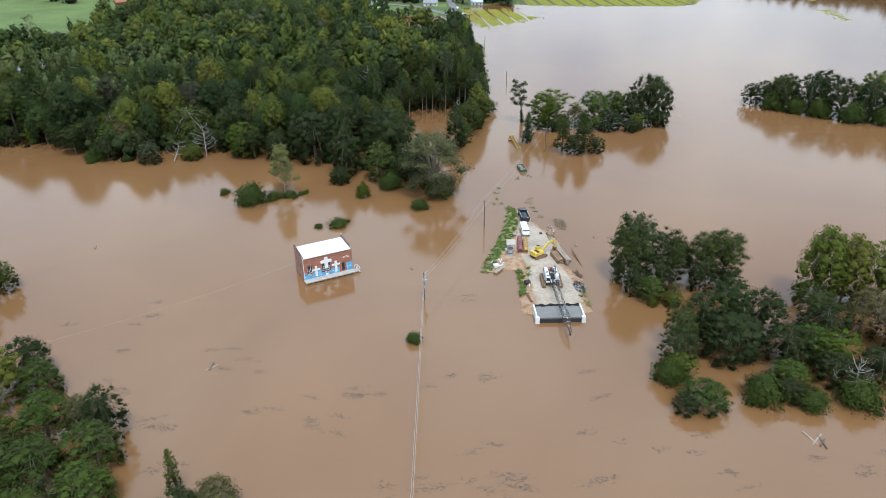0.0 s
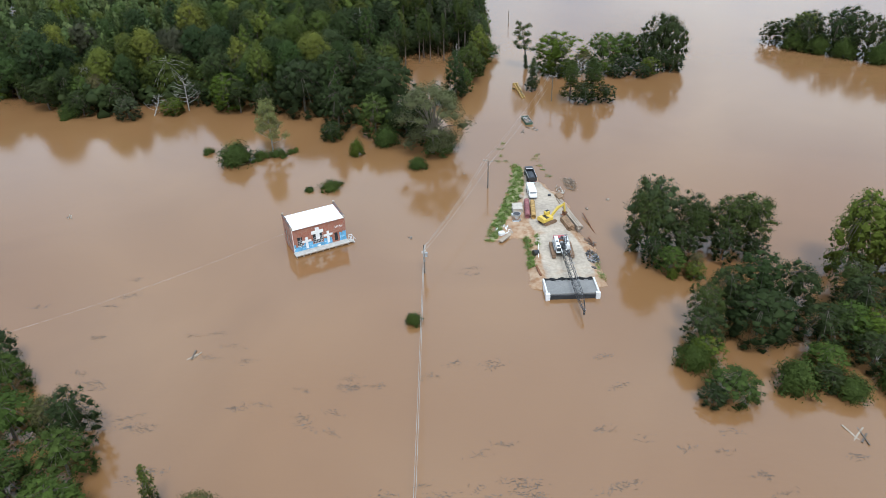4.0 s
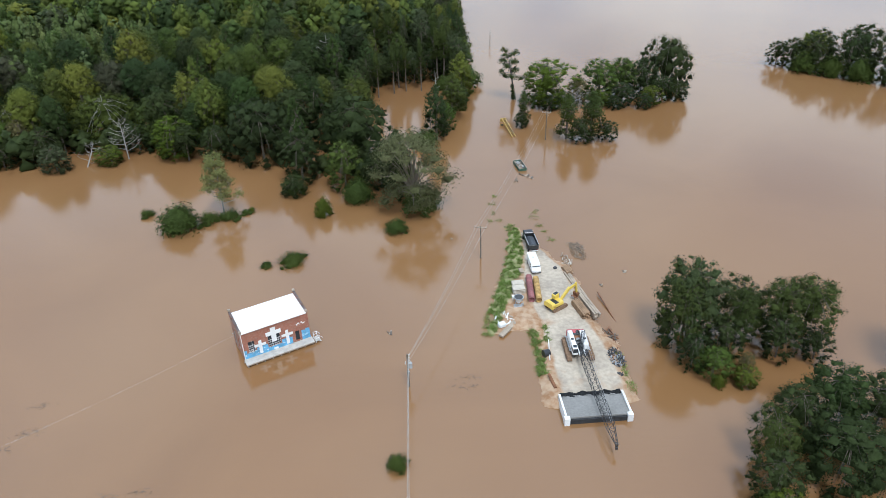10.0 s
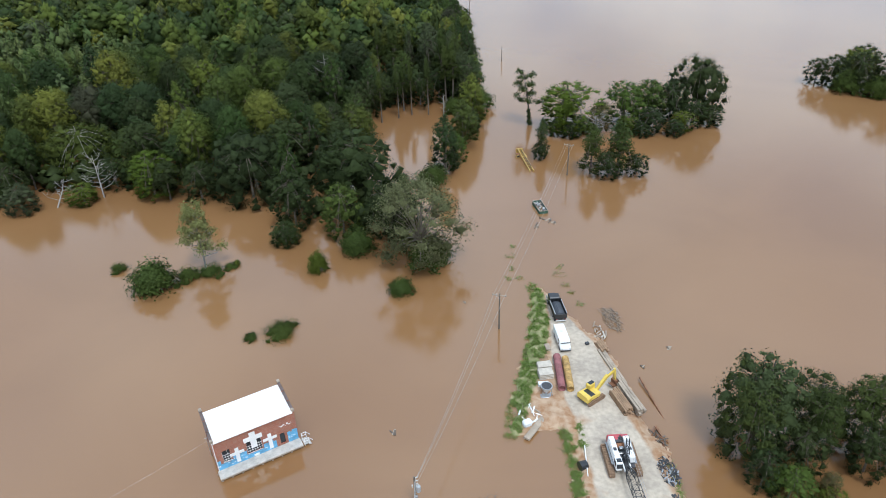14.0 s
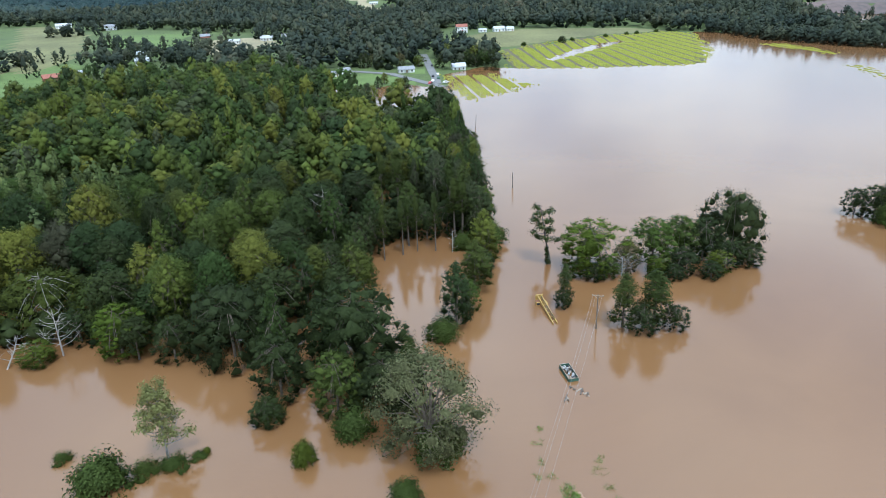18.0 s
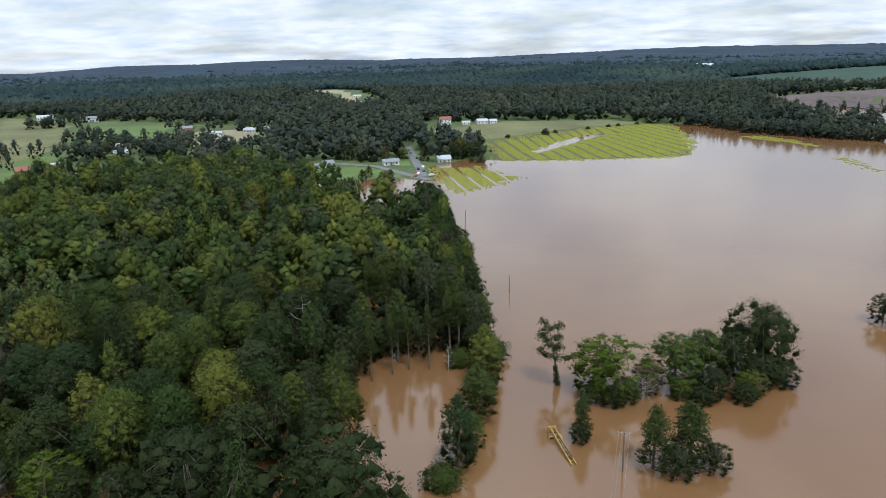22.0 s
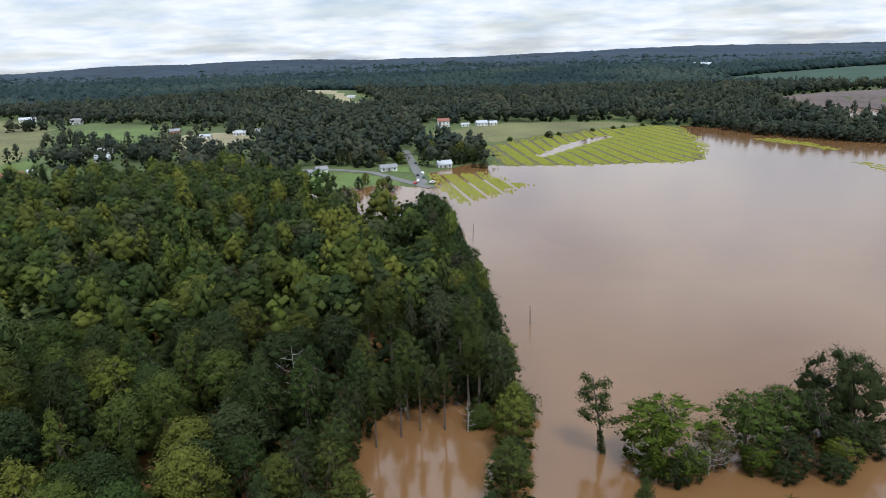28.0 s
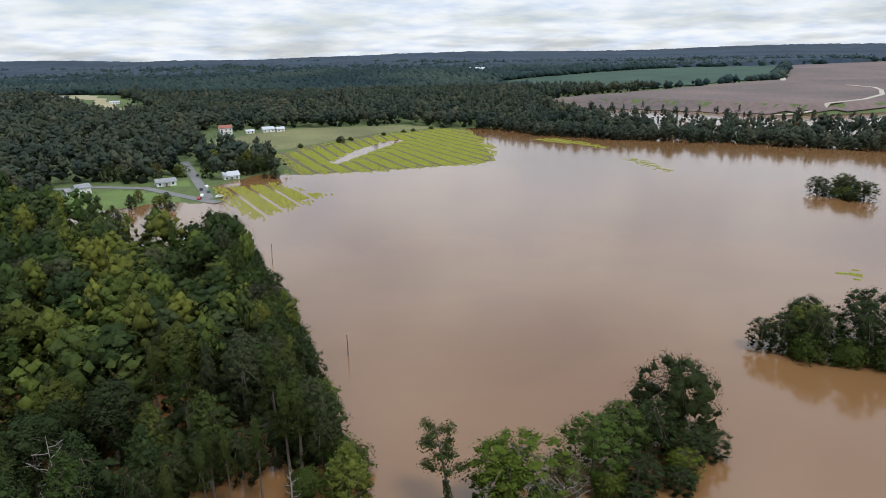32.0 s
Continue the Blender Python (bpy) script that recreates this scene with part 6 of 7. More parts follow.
# ---- pipes, pallets, timber, scrap ----
def steel_pipe(p, q, r, mat, label, rings):
    p, q = Vector(p), Vector(q)
    t = thing("steel_pipe", label, "pipe", Matrix.Translation(p) @ (q - p).to_track_quat("Y", "Z").to_matrix().to_4x4(), group="steel pipes on the road")
    ln = (q - p).length
    b = bmesh.new()
    n = 20
    rows = []
    for rad, y in ((r, 0), (r, ln), (r - 0.06, ln), (r - 0.06, 0)):
        rows.append([b.verts.new((rad * math.cos(2 * math.pi * k / n), y, rad * math.sin(2 * math.pi * k / n))) for k in range(n)])
    for a, c in zip(rows, rows[1:] + rows[:1]):
        for k in range(n):
            b.faces.new((a[k], a[(k + 1) % n], c[(k + 1) % n], c[k]))
    bmesh.ops.recalc_face_normals(b, faces=b.faces)
    part("shell", b, mat, t)
    for k in range(rings):
        y = ln * (k + 0.5) / rings
        part("rib", rod((0, y - 0.05, 0), (0, y + 0.05, 0), r + 0.035, n=20), mat, t)


steel_pipe((20.15, 141.0, ZR + 0.56), (20.9, 148.4, ZR + 0.56), 0.56, RED_PIPE, "dull red corrugated steel pipe lying on gravel", 10)
steel_pipe((21.4, 140.8, ZR + 0.53), (22.1, 147.8, ZR + 0.53), 0.53, YEL_PIPE, "rust-yellow corrugated steel pipe lying on gravel", 8)


def pallet_stack(x, y, rz, w, l, n, mat, label):
    t = thing("pallet_stack", label, "stack", pose(x, y, ZR - 0.15, 0, 0, rz), group="stacks beside the pipes")
    for k in range(n):
        z = 0.28 * k
        for j in range(3):
            part("runner", box(w * 0.95, 0.12, 0.1, (0, -l / 2 + 0.15 + j * (l - 0.3) / 2, z), 0.01), OLD_WOOD, t)
        part("slab", box(w, l, 0.16, (0, 0, z + 0.1), 0.03), mat, t)


pallet_stack(18.6, 146.6, 4, 2.2, 1.4, 3, TAN_SLAB, "stack of tan slabs on wooden runners")
pallet_stack(18.4, 144.6, 4, 2.2, 1.6, 4, TAN_SLAB, "taller stack of tan slabs on runners")
pallet_stack(20.0, 151.0, 4, 0.8, 1.5, 2, OLD_WOOD, "small wooden crate stack beside the van")
pallet_stack(18.9, 148.6, 4, 1.4, 1.2, 1, TIMBER, "low brown pallet on the verge")


def mixer():
    t = thing("concrete_bucket", "grey concrete bucket in a steel frame", "concrete bucket", pose(17.8, 141.0, ZR - 0.2))
    part("bowl", rod((0, 0, 0.5), (0, 0, 1.5), 0.35, 0.85, 16), PALE_CONCRETE, t)
    part("rim", rod((0, 0, 1.5), (0, 0, 1.58), 0.9, 0.9, 16), STEEL, t)
    part("inside", rod((0, 0, 1.57), (0, 0, 1.6), 0.75, 0.75, 16), SCRAP, t)
    for sx in (-1, 1):
        for sy in (-1, 1):
            part("leg", rod((sx * 0.8, sy * 0.8, 0), (sx * 0.6, sy * 0.6, 1.4), 0.06, n=6), STEEL, t)
    part("base_frame", box(1.9, 1.9, 0.12, (0, 0, 0), 0.03), STEEL, t)
    part("tool_box", box(1.6, 0.8, 0.7, (-0.1, 1.6, 0.0), 0.05), PALE_CONCRETE, t)


mixer()


def timber_stack(name, label, x, y, rz, length, nx, nz, w, mat, jitter=0.25, seed=1):
    rng = np.random.default_rng(seed)
    t = thing(name, label, "timber", pose(x, y, ZR - 0.15, 0, 0, rz), group="timber stacks")
    for k in range(3):
        part("bearer", box(nx * w + 0.3, 0.2, 0.15, (0, -length * 0.35 + k * length * 0.35, 0), 0.02), OLD_WOOD, t)
    for i in range(nx):
        for j in range(nz):
            dy = rng.uniform(-jitter, jitter)
            part("beam", box(w * 0.92, length * rng.uniform(0.9, 1.05), w * 0.9, ((i - (nx - 1) / 2) * w, dy, 0.15 + j * w), 0.02, rot=pose(0, 0, 0, 0, 0, rng.uniform(-1, 1))), mat, t)


timber_stack("timber_stack", "brown stack of timber beams on the road's edge", 28.0, 137.6, 12, 4.4, 5, 4, 0.28, TIMBER, 0.3, 1)
timber_stack("timber_stack", "grey weathered piles stacked at the road's edge", 29.5, 138.4, 12, 6.6, 3, 3, 0.4, OLD_WOOD, 0.5, 2)
timber_stack("timber_stack", "long grey planks laid along the water's edge", 28.9, 145.8, 9, 9.5, 3, 1, 0.36, OLD_WOOD, 0.6, 3)
timber_stack("timber_stack", "short brown beams at the road's edge", 28.6, 150.2, 12, 2.2, 4, 2, 0.35, TIMBER, 0.3, 4)


def lone_beam(name, label, p, q, r, mat, n=8):
    return tagged(part(name, rod(p, q, r, r * 0.85, n), mat), label, name.replace("_", " "))


lone_beam("steel_pile", "thin rusty pile slanting out of the flood", (32.5, 143, 0.55), (33.7, 133.2, -0.25), 0.14, RUST)
lone_beam("sheet_pile", "short rusty pile standing on the clay bank", (19.7, 119.3, 0.75), (19.2, 121.9, 1.25), 0.26, RUST, 6)
lone_beam("marker_post", "long white post lying beside weeds", (20.9, 130.3, 0.95), (20.1, 125.3, 0.95), 0.08, WHITE)
lone_beam("black_drum", "black drum lying on the verge", (19.4, 126.9, 0.95), (20.4, 127.2, 0.95), 0.65, BLACK, 16)


def scatter_pile(name, label, x, y, z, rx, ry, n, ln, th, mats, seed, h=0.5, cat="debris", flat=18, turn=80, wild=35):
    rng = np.random.default_rng(seed)
    t = thing(name, label, cat, pose(x, y, z))
    for k in range(n):
        a = rng.uniform(0, 2 * math.pi)
        d = math.sqrt(rng.random())
        m = pose(rx * d * math.cos(a), ry * d * math.sin(a), h * rng.random() * (1 - 0.6 * d), rng.uniform(-flat, flat), rng.uniform(-flat, flat), rng.normal(turn, wild))
        part("plank", box(ln * rng.uniform(0.4, 1.2), th * rng.uniform(0.7, 2.0), th * rng.uniform(0.5, 1.0), (0, 0, 0), 0.01), mats[k % len(mats)], t, m=m)


scatter_pile("driftwood_pile", "tangle of grey planks and driftwood caught in the flood", 32.6, 158.4, -0.1, 1.4, 3.2, 150, 1.9, 0.07, [DRIFT, TIMBER, DRIFT, BARK], 71, 0.6, turn=108, wild=32)
scatter_pile("driftwood_pile", "scattered pale boards at the water's edge", 29.3, 155, 0.1, 1.3, 2.2, 16, 1.6, 0.14, [TAN_SLAB, DRIFT], 72, 0.3)
scatter_pile("scrap_heap", "heap of dark scrap metal on the clay bank", 30.6, 125.2, ZR - 0.1, 1.2, 2.4, 130, 0.6, 0.10, [SCRAP, SCRAP, BLACK, STEEL], 73, 0.45)
scatter_pile("scrap_heap", "small dark rubble on the clay", 30.0, 121.4, ZR - 0.1, 0.5, 0.6, 9, 0.5, 0.14, [SCRAP], 74, 0.2)
scatter_pile("driftwood_pile", "dark roots and branches along the bank", 31.4, 131, 0.05, 0.8, 3.0, 34, 1.7, 0.1, [BARK, RUST], 75, 0.4)
scatter_pile("board_pile", "white boards and panels dumped among weeds", 14.6, 137.4, 0.35, 1.3, 1.8, 16, 1.7, 0.12, [PALE_CONCRETE, OLD_WOOD, WHITE], 76, 0.6)
tagged(part("flat_boat", box(0.9, 4.8, 0.4, (0, 0, 0), 0.06), OLD_WOOD, m=pose(15.0, 134.6, 0.15, 0, 2, -40)), "narrow pale wooden punt drawn up on the bank", "boat")
tagged(part("plastic_tank", box(1.3, 1.0, 0.9, (0, 0, 0), 0.2), PALE_CONCRETE, m=pose(14.0, 135.3, 0.3, 0, 0, 20)), "white plastic tank lying on the bank", "tank")
tagged(part("concrete_block", box(0.6, 0.5, 0.4, (0, 0, 0), 0.04), SCRAP, m=pose(26.5, 151.3, ZR, 0, 0, 20)), "small dark block on the gravel", "block")


# ---- wrecks and drift in the flood ----
def dumpster():
    t = thing("skip_container", "dark green open container full of pale rubble, half sunk", "container", pose(28.0, 199.6, -0.5, 2, 0, 8) @ Matrix.Diagonal((0.82, 0.82, 0.9, 1)))
    part("floor", box(2.3, 6.0, 0.1, (0, 0, 0.2), 0.02), GREEN_PAINT, t)
    for s in (-1, 1):
        part("side_wall", box(0.1, 6.0, 1.3, (s * 1.15, 0, 0.1), 0.02), GREEN_PAINT, t)
        part("rim", box(0.14, 6.1, 0.1, (s * 1.15, 0, 1.4), 0.02), OLD_WOOD, t, "pale worn rim")
        for k in range(6):
            part("rib", box(0.1, 0.12, 1.2, (s * 1.24, -2.6 + 1.04 * k, 0.1), 0.01), GREEN_PAINT, t)
    for s in (-1, 1):
        part("end_wall", box(2.3, 0.1, 1.3, (0, s * 3.0, 0.1), 0.02), GREEN_PAINT, t)
        part("rim", box(2.4, 0.14, 0.1, (0, s * 3.0, 1.4), 0.02), OLD_WOOD, t)
    rng = np.random.default_rng(9)
    for k in range(34):
        part("rubble_block", box(0.55, 0.45, 0.35, (0, 0, 0), 0.06), [CONCRETE, SCRAP, OLD_WOOD][k % 3], t, m=pose(rng.uniform(-0.85, 0.85), rng.uniform(-2.6, 2.6), 0.75 + 0.35 * rng.random(), rng.uniform(-30, 30), rng.uniform(-30, 30), rng.uniform(0, 90)))


MUDDY_YELLOW = material("muddy_machine_yellow", (0.48, 0.31, 0.085), 0.6, vary=0.4, scale=2.0, bump=0.1)


def sunk_machine():
    t = thing("sunken_loader", "yellow machine with twin booms nearly drowned in the flood", "machine", pose(29.0, 225.2, 0, 0, 0, 6))
    for s in (-0.45, 0.45):
        part("boom", box(0.24, 12.0, 0.4, (s, -0.2, 0.5), 0.05, rot=pose(0, 0, 0, 5, 0, 0)), MUDDY_YELLOW, t)
    for k in range(7):
        part("cross_tube", rod((-0.5, -5 + 1.6 * k, 0.7 + 0.09 * (1.6 * k - 5)), (0.5, -5 + 1.6 * k, 0.7 + 0.09 * (1.6 * k - 5)), 0.09, n=8), MUDDY_YELLOW, t)
    part("cab", box(0.9, 1.2, 1.0, (-1.0, 3.6, -0.3), 0.12), MUDDY_YELLOW, t)
    part("cab_window", box(0.7, 0.05, 0.5, (-1.0, 2.98, 0.1), 0.02), GLASS, t)
    part("hood", box(0.9, 1.8, 0.6, (0.9, 3.6, -0.2), 0.15), MUDDY_YELLOW, t)
    part("head_frame", box(1.8, 0.35, 1.3, (0, 5.6, 0.1), 0.06), MUDDY_YELLOW, t)
    part("hydraulic_hose", rod((0.2, -5, 0.95), (0.2, 5, 1.25), 0.07, n=6), BLACK, t)
    part("roof_frame", box(0.9, 1.0, 0.12, (-1.0, 3.7, 0.7), 0.02), RUST, t)


dumpster()
sunk_machine()
for x, y, a, l in [(25.6, 191.8, 78, 2.4), (29.0, 194.0, 20, 2.2), (29.8, 192.9, -40, 1.4), (27.3, 195.3, 60, 0.8), (27.8, 194.6, 10, 0.7), (-81.7, 150.4, 30, 2.2), (-5, 136, 60, 1.2), (34, 146, 0, 0.8), (39.5, 150, 30, 1.0), (8, 166, 70, 0.8), (-39.6, 100.7, 80, 2.2), (57, 78, 40, 5.0)]:
    scatter_pile("drift_log", "wet grey drift log floating on brown water", x, y, -0.12, 0.25 * l, 0.18 * l, 4, l, 0.18, [OLD_WOOD, BARK], int(1000 + x), 0.2, "log", 5)


def floating_debris():
    """Scum, bark and twigs lying in streaks on the water."""
    rng = np.random.default_rng(77)
    V, S = [], []
    streaks = [(12, 74, 24, 4, 120), (-20, 86, 8, 5, 60), (-42, 104, 9, 6, 50), (-8, 93, 16, 3, 60), (10, 71, 6, 2, 40), (66, 73, 7, 3, 50), (38, 66, 6, 3, 25), (-55, 96, 7, 9, 40), (-57, 90, 3, 14, 60), (-37, 77, 5, 3, 30), (-60, 118, 10, 8, 40), (20, 80, 20, 8, 30), (-45, 84, 4, 6, 40), (2, 96, 14, 2, 30), (5, 126, 6, 5, 16), (-62, 72, 8, 6, 40), (26, 92, 5, 8, 18), (40, 75, 14, 8, 30)]
    for cx, cy, rx, ry, n in streaks:
        tilt = rng.uniform(-0.3, 0.3)
        centres = [(rng.normal(0, 0.5) * rx, rng.normal(0, 0.5) * ry) for _ in range(max(2, n // 8))]
        for _ in range(3 * n):
            bx, by = centres[rng.integers(len(centres))]
            dx, dy = bx + rng.normal(0, 0.9), by + rng.normal(0, 0.35)
            x, y = cx + dx, cy + dy + tilt * dx
            a, l, w = rng.normal(0.1, 0.7), rng.uniform(0.06, 0.42), rng.uniform(0.02, 0.06)
            c, s = math.cos(a), math.sin(a)
            z = 0.012 + 0.015 * rng.random()
            V += [(x + c * l, y + s * l, z), (x - s * w, y + c * w, z + 0.02), (x - c * l, y - s * l, z), (x + s * w, y - c * w, z)]
    me = fast_mesh("floating_debris", V, np.arange(len(V)), np.full(len(V) // 4, 4), [BARK])
    tagged(new("floating_debris", me), "streaks of bark and twigs drifting on the flood", "debris", kind="stuff")


floating_debris()


# ---- far shore: fields, road, houses ----
def sheet(name, label, poly, mat, lift=0.12, step=12.0, kind="structure", category="field"):
    """A field draped over the land."""
    xs, ys = [p[0] for p in poly], [p[1] for p in poly]
    X, Y = np.meshgrid(np.arange(min(xs) - step, max(xs) + step, step), np.arange(min(ys) - step, max(ys) + step, step), indexing="ij")
    ok = signed(X, Y, poly) > 0
    Z = land(X, Y) + lift
    n, m = X.shape
    i = np.arange(n * m).reshape(n, m)
    q = np.stack([i[:-1, :-1], i[1:, :-1], i[1:, 1:], i[:-1, 1:]], -1).reshape(-1, 4)
    o = ok.ravel()[q].sum(1)
    q = q[o >= 3]
    if not len(q):
        return
    used, inv = np.unique(q, return_inverse=True)
    me = fast_mesh(name, np.stack([X, Y, Z], -1).reshape(-1, 3)[used], inv.ravel(), np.full(len(q), 4), [mat])
    me.polygons.foreach_set("use_smooth", [True] * len(me.polygons))
    return tagged(new(name, me), label, category, kind=kind)


PALE_GRASS = material("mown_pasture", (0.185, 0.180, 0.070), 0.95, vary=0.35, scale=0.03, bump=0.2, fine=0.4)
LAWN = material("green_lawn", (0.130, 0.185, 0.045), 0.95, vary=0.3, scale=0.06, bump=0.2, fine=0.8)
STRAW = material("dry_straw_field", (0.36, 0.31, 0.18), 0.95, vary=0.3, scale=0.03, bump=0.2, fine=0.4)
FALLOW = material("purple_brown_fallow", (0.165, 0.115, 0.100), 0.95, vary=0.5, scale=0.012, bump=0.4, fine=0.16, dark=(0.10, 0.082, 0.074))
SAPLINGS = material("young_plantation", (0.035, 0.075, 0.045), 0.95, vary=0.4, scale=0.02, bump=0.5, fine=0.3)
ASPHALT = material("worn_asphalt", (0.20, 0.195, 0.185), 0.9, vary=0.2, scale=0.3, bump=0.2)
TRACK = material("pale_dirt_track", (0.50, 0.44, 0.36), 0.95, vary=0.2, scale=0.05, bump=0.2)
WET_SOIL = material("wet_field_soil", (0.13, 0.11, 0.055), 0.9, vary=0.3, scale=0.1, bump=0.3, fine=0.7)
CROP = leaf_material("yellowing_soya", [(0.35, 0.37, 0.052), (0.31, 0.345, 0.052), (0.41, 0.40, 0.066), (0.28, 0.32, 0.050)], 0.3, 0.9, 1.1)
SIDING = material("white_siding", (0.78, 0.78, 0.76), 0.6, vary=0.1, scale=1, bump=0.1)
ROOF_GREY = material("grey_shingles", (0.30, 0.30, 0.31), 0.85, vary=0.3, scale=1.5, bump=0.4)
ROOF_METAL = material("pale_metal_roof", (0.62, 0.63, 0.65), 0.4, 0.3, vary=0.1, scale=0.6, bump=0.05)
ROOF_RED = material("dull_red_roof", (0.34, 0.13, 0.09), 0.8, vary=0.3, scale=1.5, bump=0.3)

FIELD = [(77, 606), (118, 590), (212, 578), (240, 620), (260, 655), (300, 790), (290, 818), (268, 815), (200, 786), (165, 760), (127, 730), (84, 696)]
PASTURE = [(54, 742), (38, 791), (60, 800), (132, 862), (249, 866), (285, 826), (200, 790), (127, 733), (100, 712), (82, 716)]
FAR_FIELDS = [("pasture_field", "pale mown pasture above the flooded crop", PASTURE, PALE_GRASS),
              ("lawn", "bright green lawn beside the road", [(-52, 606), (-34, 604), (-8, 588), (10, 556), (14, 542), (0, 540), (-30, 546), (-58, 558)], LAWN),
              ("lawn", "green lawn in front of a white house", [(-8, 606), (14, 586), (20, 590), (22, 606), (10, 622), (-6, 616)], LAWN),
              ("pasture_field", "green pasture with scattered trees", [(-262, 690), (-300, 807), (-360, 960), (-252, 960), (-210, 812), (-215, 720)], LAWN),
              ("pasture_field", "pale green pasture between woods", [(-410, 850), (-540, 1130), (-455, 1105), (-372, 960), (-310, 810), (-290, 722), (-290, 650), (-330, 660)], PALE_GRASS),
              ("pasture_field", "open green pasture grazed down to the flood's edge", [(-232, 422), (-216, 480), (-232, 556), (-262, 690), (-290, 722), (-330, 660), (-430, 640), (-430, 412), (-300, 406)], LAWN),
              ("hay_field", "dry pale hay field among trees", [(-212, 812), (-200, 862), (-140, 866), (-120, 800), (-158, 738), (-200, 740)], STRAW),
              ("hay_field", "distant pale hay field on a rise", [(-205, 1464), (-150, 1560), (-95, 1540), (-15, 1150), (-50, 1160), (-85, 1320)], STRAW),
              ("hay_field", "small far yellow field in the forest", [(690, 3300), (760, 3520), (1050, 3480), (930, 3280)], STRAW),
              ("fallow_field", "wide purple-brown cut-over field", [(505, 1000), (565, 925), (645, 755), (720, 698), (940, 648), (1500, 850), (2300, 1250), (2100, 1560), (1720, 1600), (1140, 1130), (800, 1080), (600, 1050)], FALLOW),
              ("plantation", "young dark green plantation in rows", [(640, 1500), (700, 1150), (830, 1100), (1120, 1150), (1700, 1610), (1420, 1720), (900, 1600)], SAPLINGS)]
for name, label, poly, mat in FAR_FIELDS:
    sheet(name, label, poly, mat, 10.0 if poly[0][1] > 3000 else 1.5 if poly[0][0] > 400 else 0.12, step=6.0 if max(p[1] for p in poly) < 900 else 15.0)
sheet("field_soil", "wet soil of the half flooded crop field", FIELD, WET_SOIL, 0.05, 6.0)


def ribbon(name, label, pts, width, mat, lift=0.25, kind="structure", category="road"):
    V, F = [], []
    pts = [Vector((*p, 0)) for p in pts]
    fine = []
    for a, b in zip(pts, pts[1:]):
        k = max(2, int((b - a).length / 8))
        fine += [a.lerp(b, i / k) for i in range(k)]
    fine.append(pts[-1])
    for k, p in enumerate(fine):
        d = (fine[min(k + 1, len(fine) - 1)] - fine[max(k - 1, 0)]).normalized()
        s = Vector((-d.y, d.x, 0)) * width / 2
        z = max(float(land(np.array([p.x]), np.array([p.y]))[0]), 0.02) + lift
        V += [(p.x - s.x, p.y - s.y, z), (p.x + s.x, p.y + s.y, z), (p.x - s.x, p.y - s.y, z - 0.6), (p.x + s.x, p.y + s.y, z - 0.6)]
    for k in range(len(fine) - 1):
        a, b = 4 * k, 4 * k + 4
        F += [(a, b, b + 1, a + 1), (a + 2, a, a + 1, a + 3)[::-1] if k == 0 else (a, a + 2, b + 2, b), (a + 1, b + 1, b + 3, a + 3)]
    return tagged(new(name, mesh_of(name, V, F, mat)), label, category, kind=kind)


ribbon("road", "grey country road curving past white houses", [(-140, 640), (-90, 628), (-54, 620), (-36, 614), (-9, 596), (8, 566), (20, 545), (26, 535)], 6.0, ASPHALT)
ribbon("road", "grey side road running up through trees", [(22, 548), (22, 575), (21, 602), (20, 640), (19, 676), (18, 694)], 6.0, ASPHALT, 0.3)
ribbon("dirt_track", "pale dirt track winding over the cut-over field", [(640, 712), (720, 716), (812, 732), (900, 770), (985, 830), (1040, 880), (1060, 940)], 6.0, TRACK, 2.0)
ribbon("dirt_track", "pale dirt track beside the plantation", [(1090, 1090), (1128, 1122), (1260, 1240), (1420, 1390)], 9.0, TRACK, 2.0)


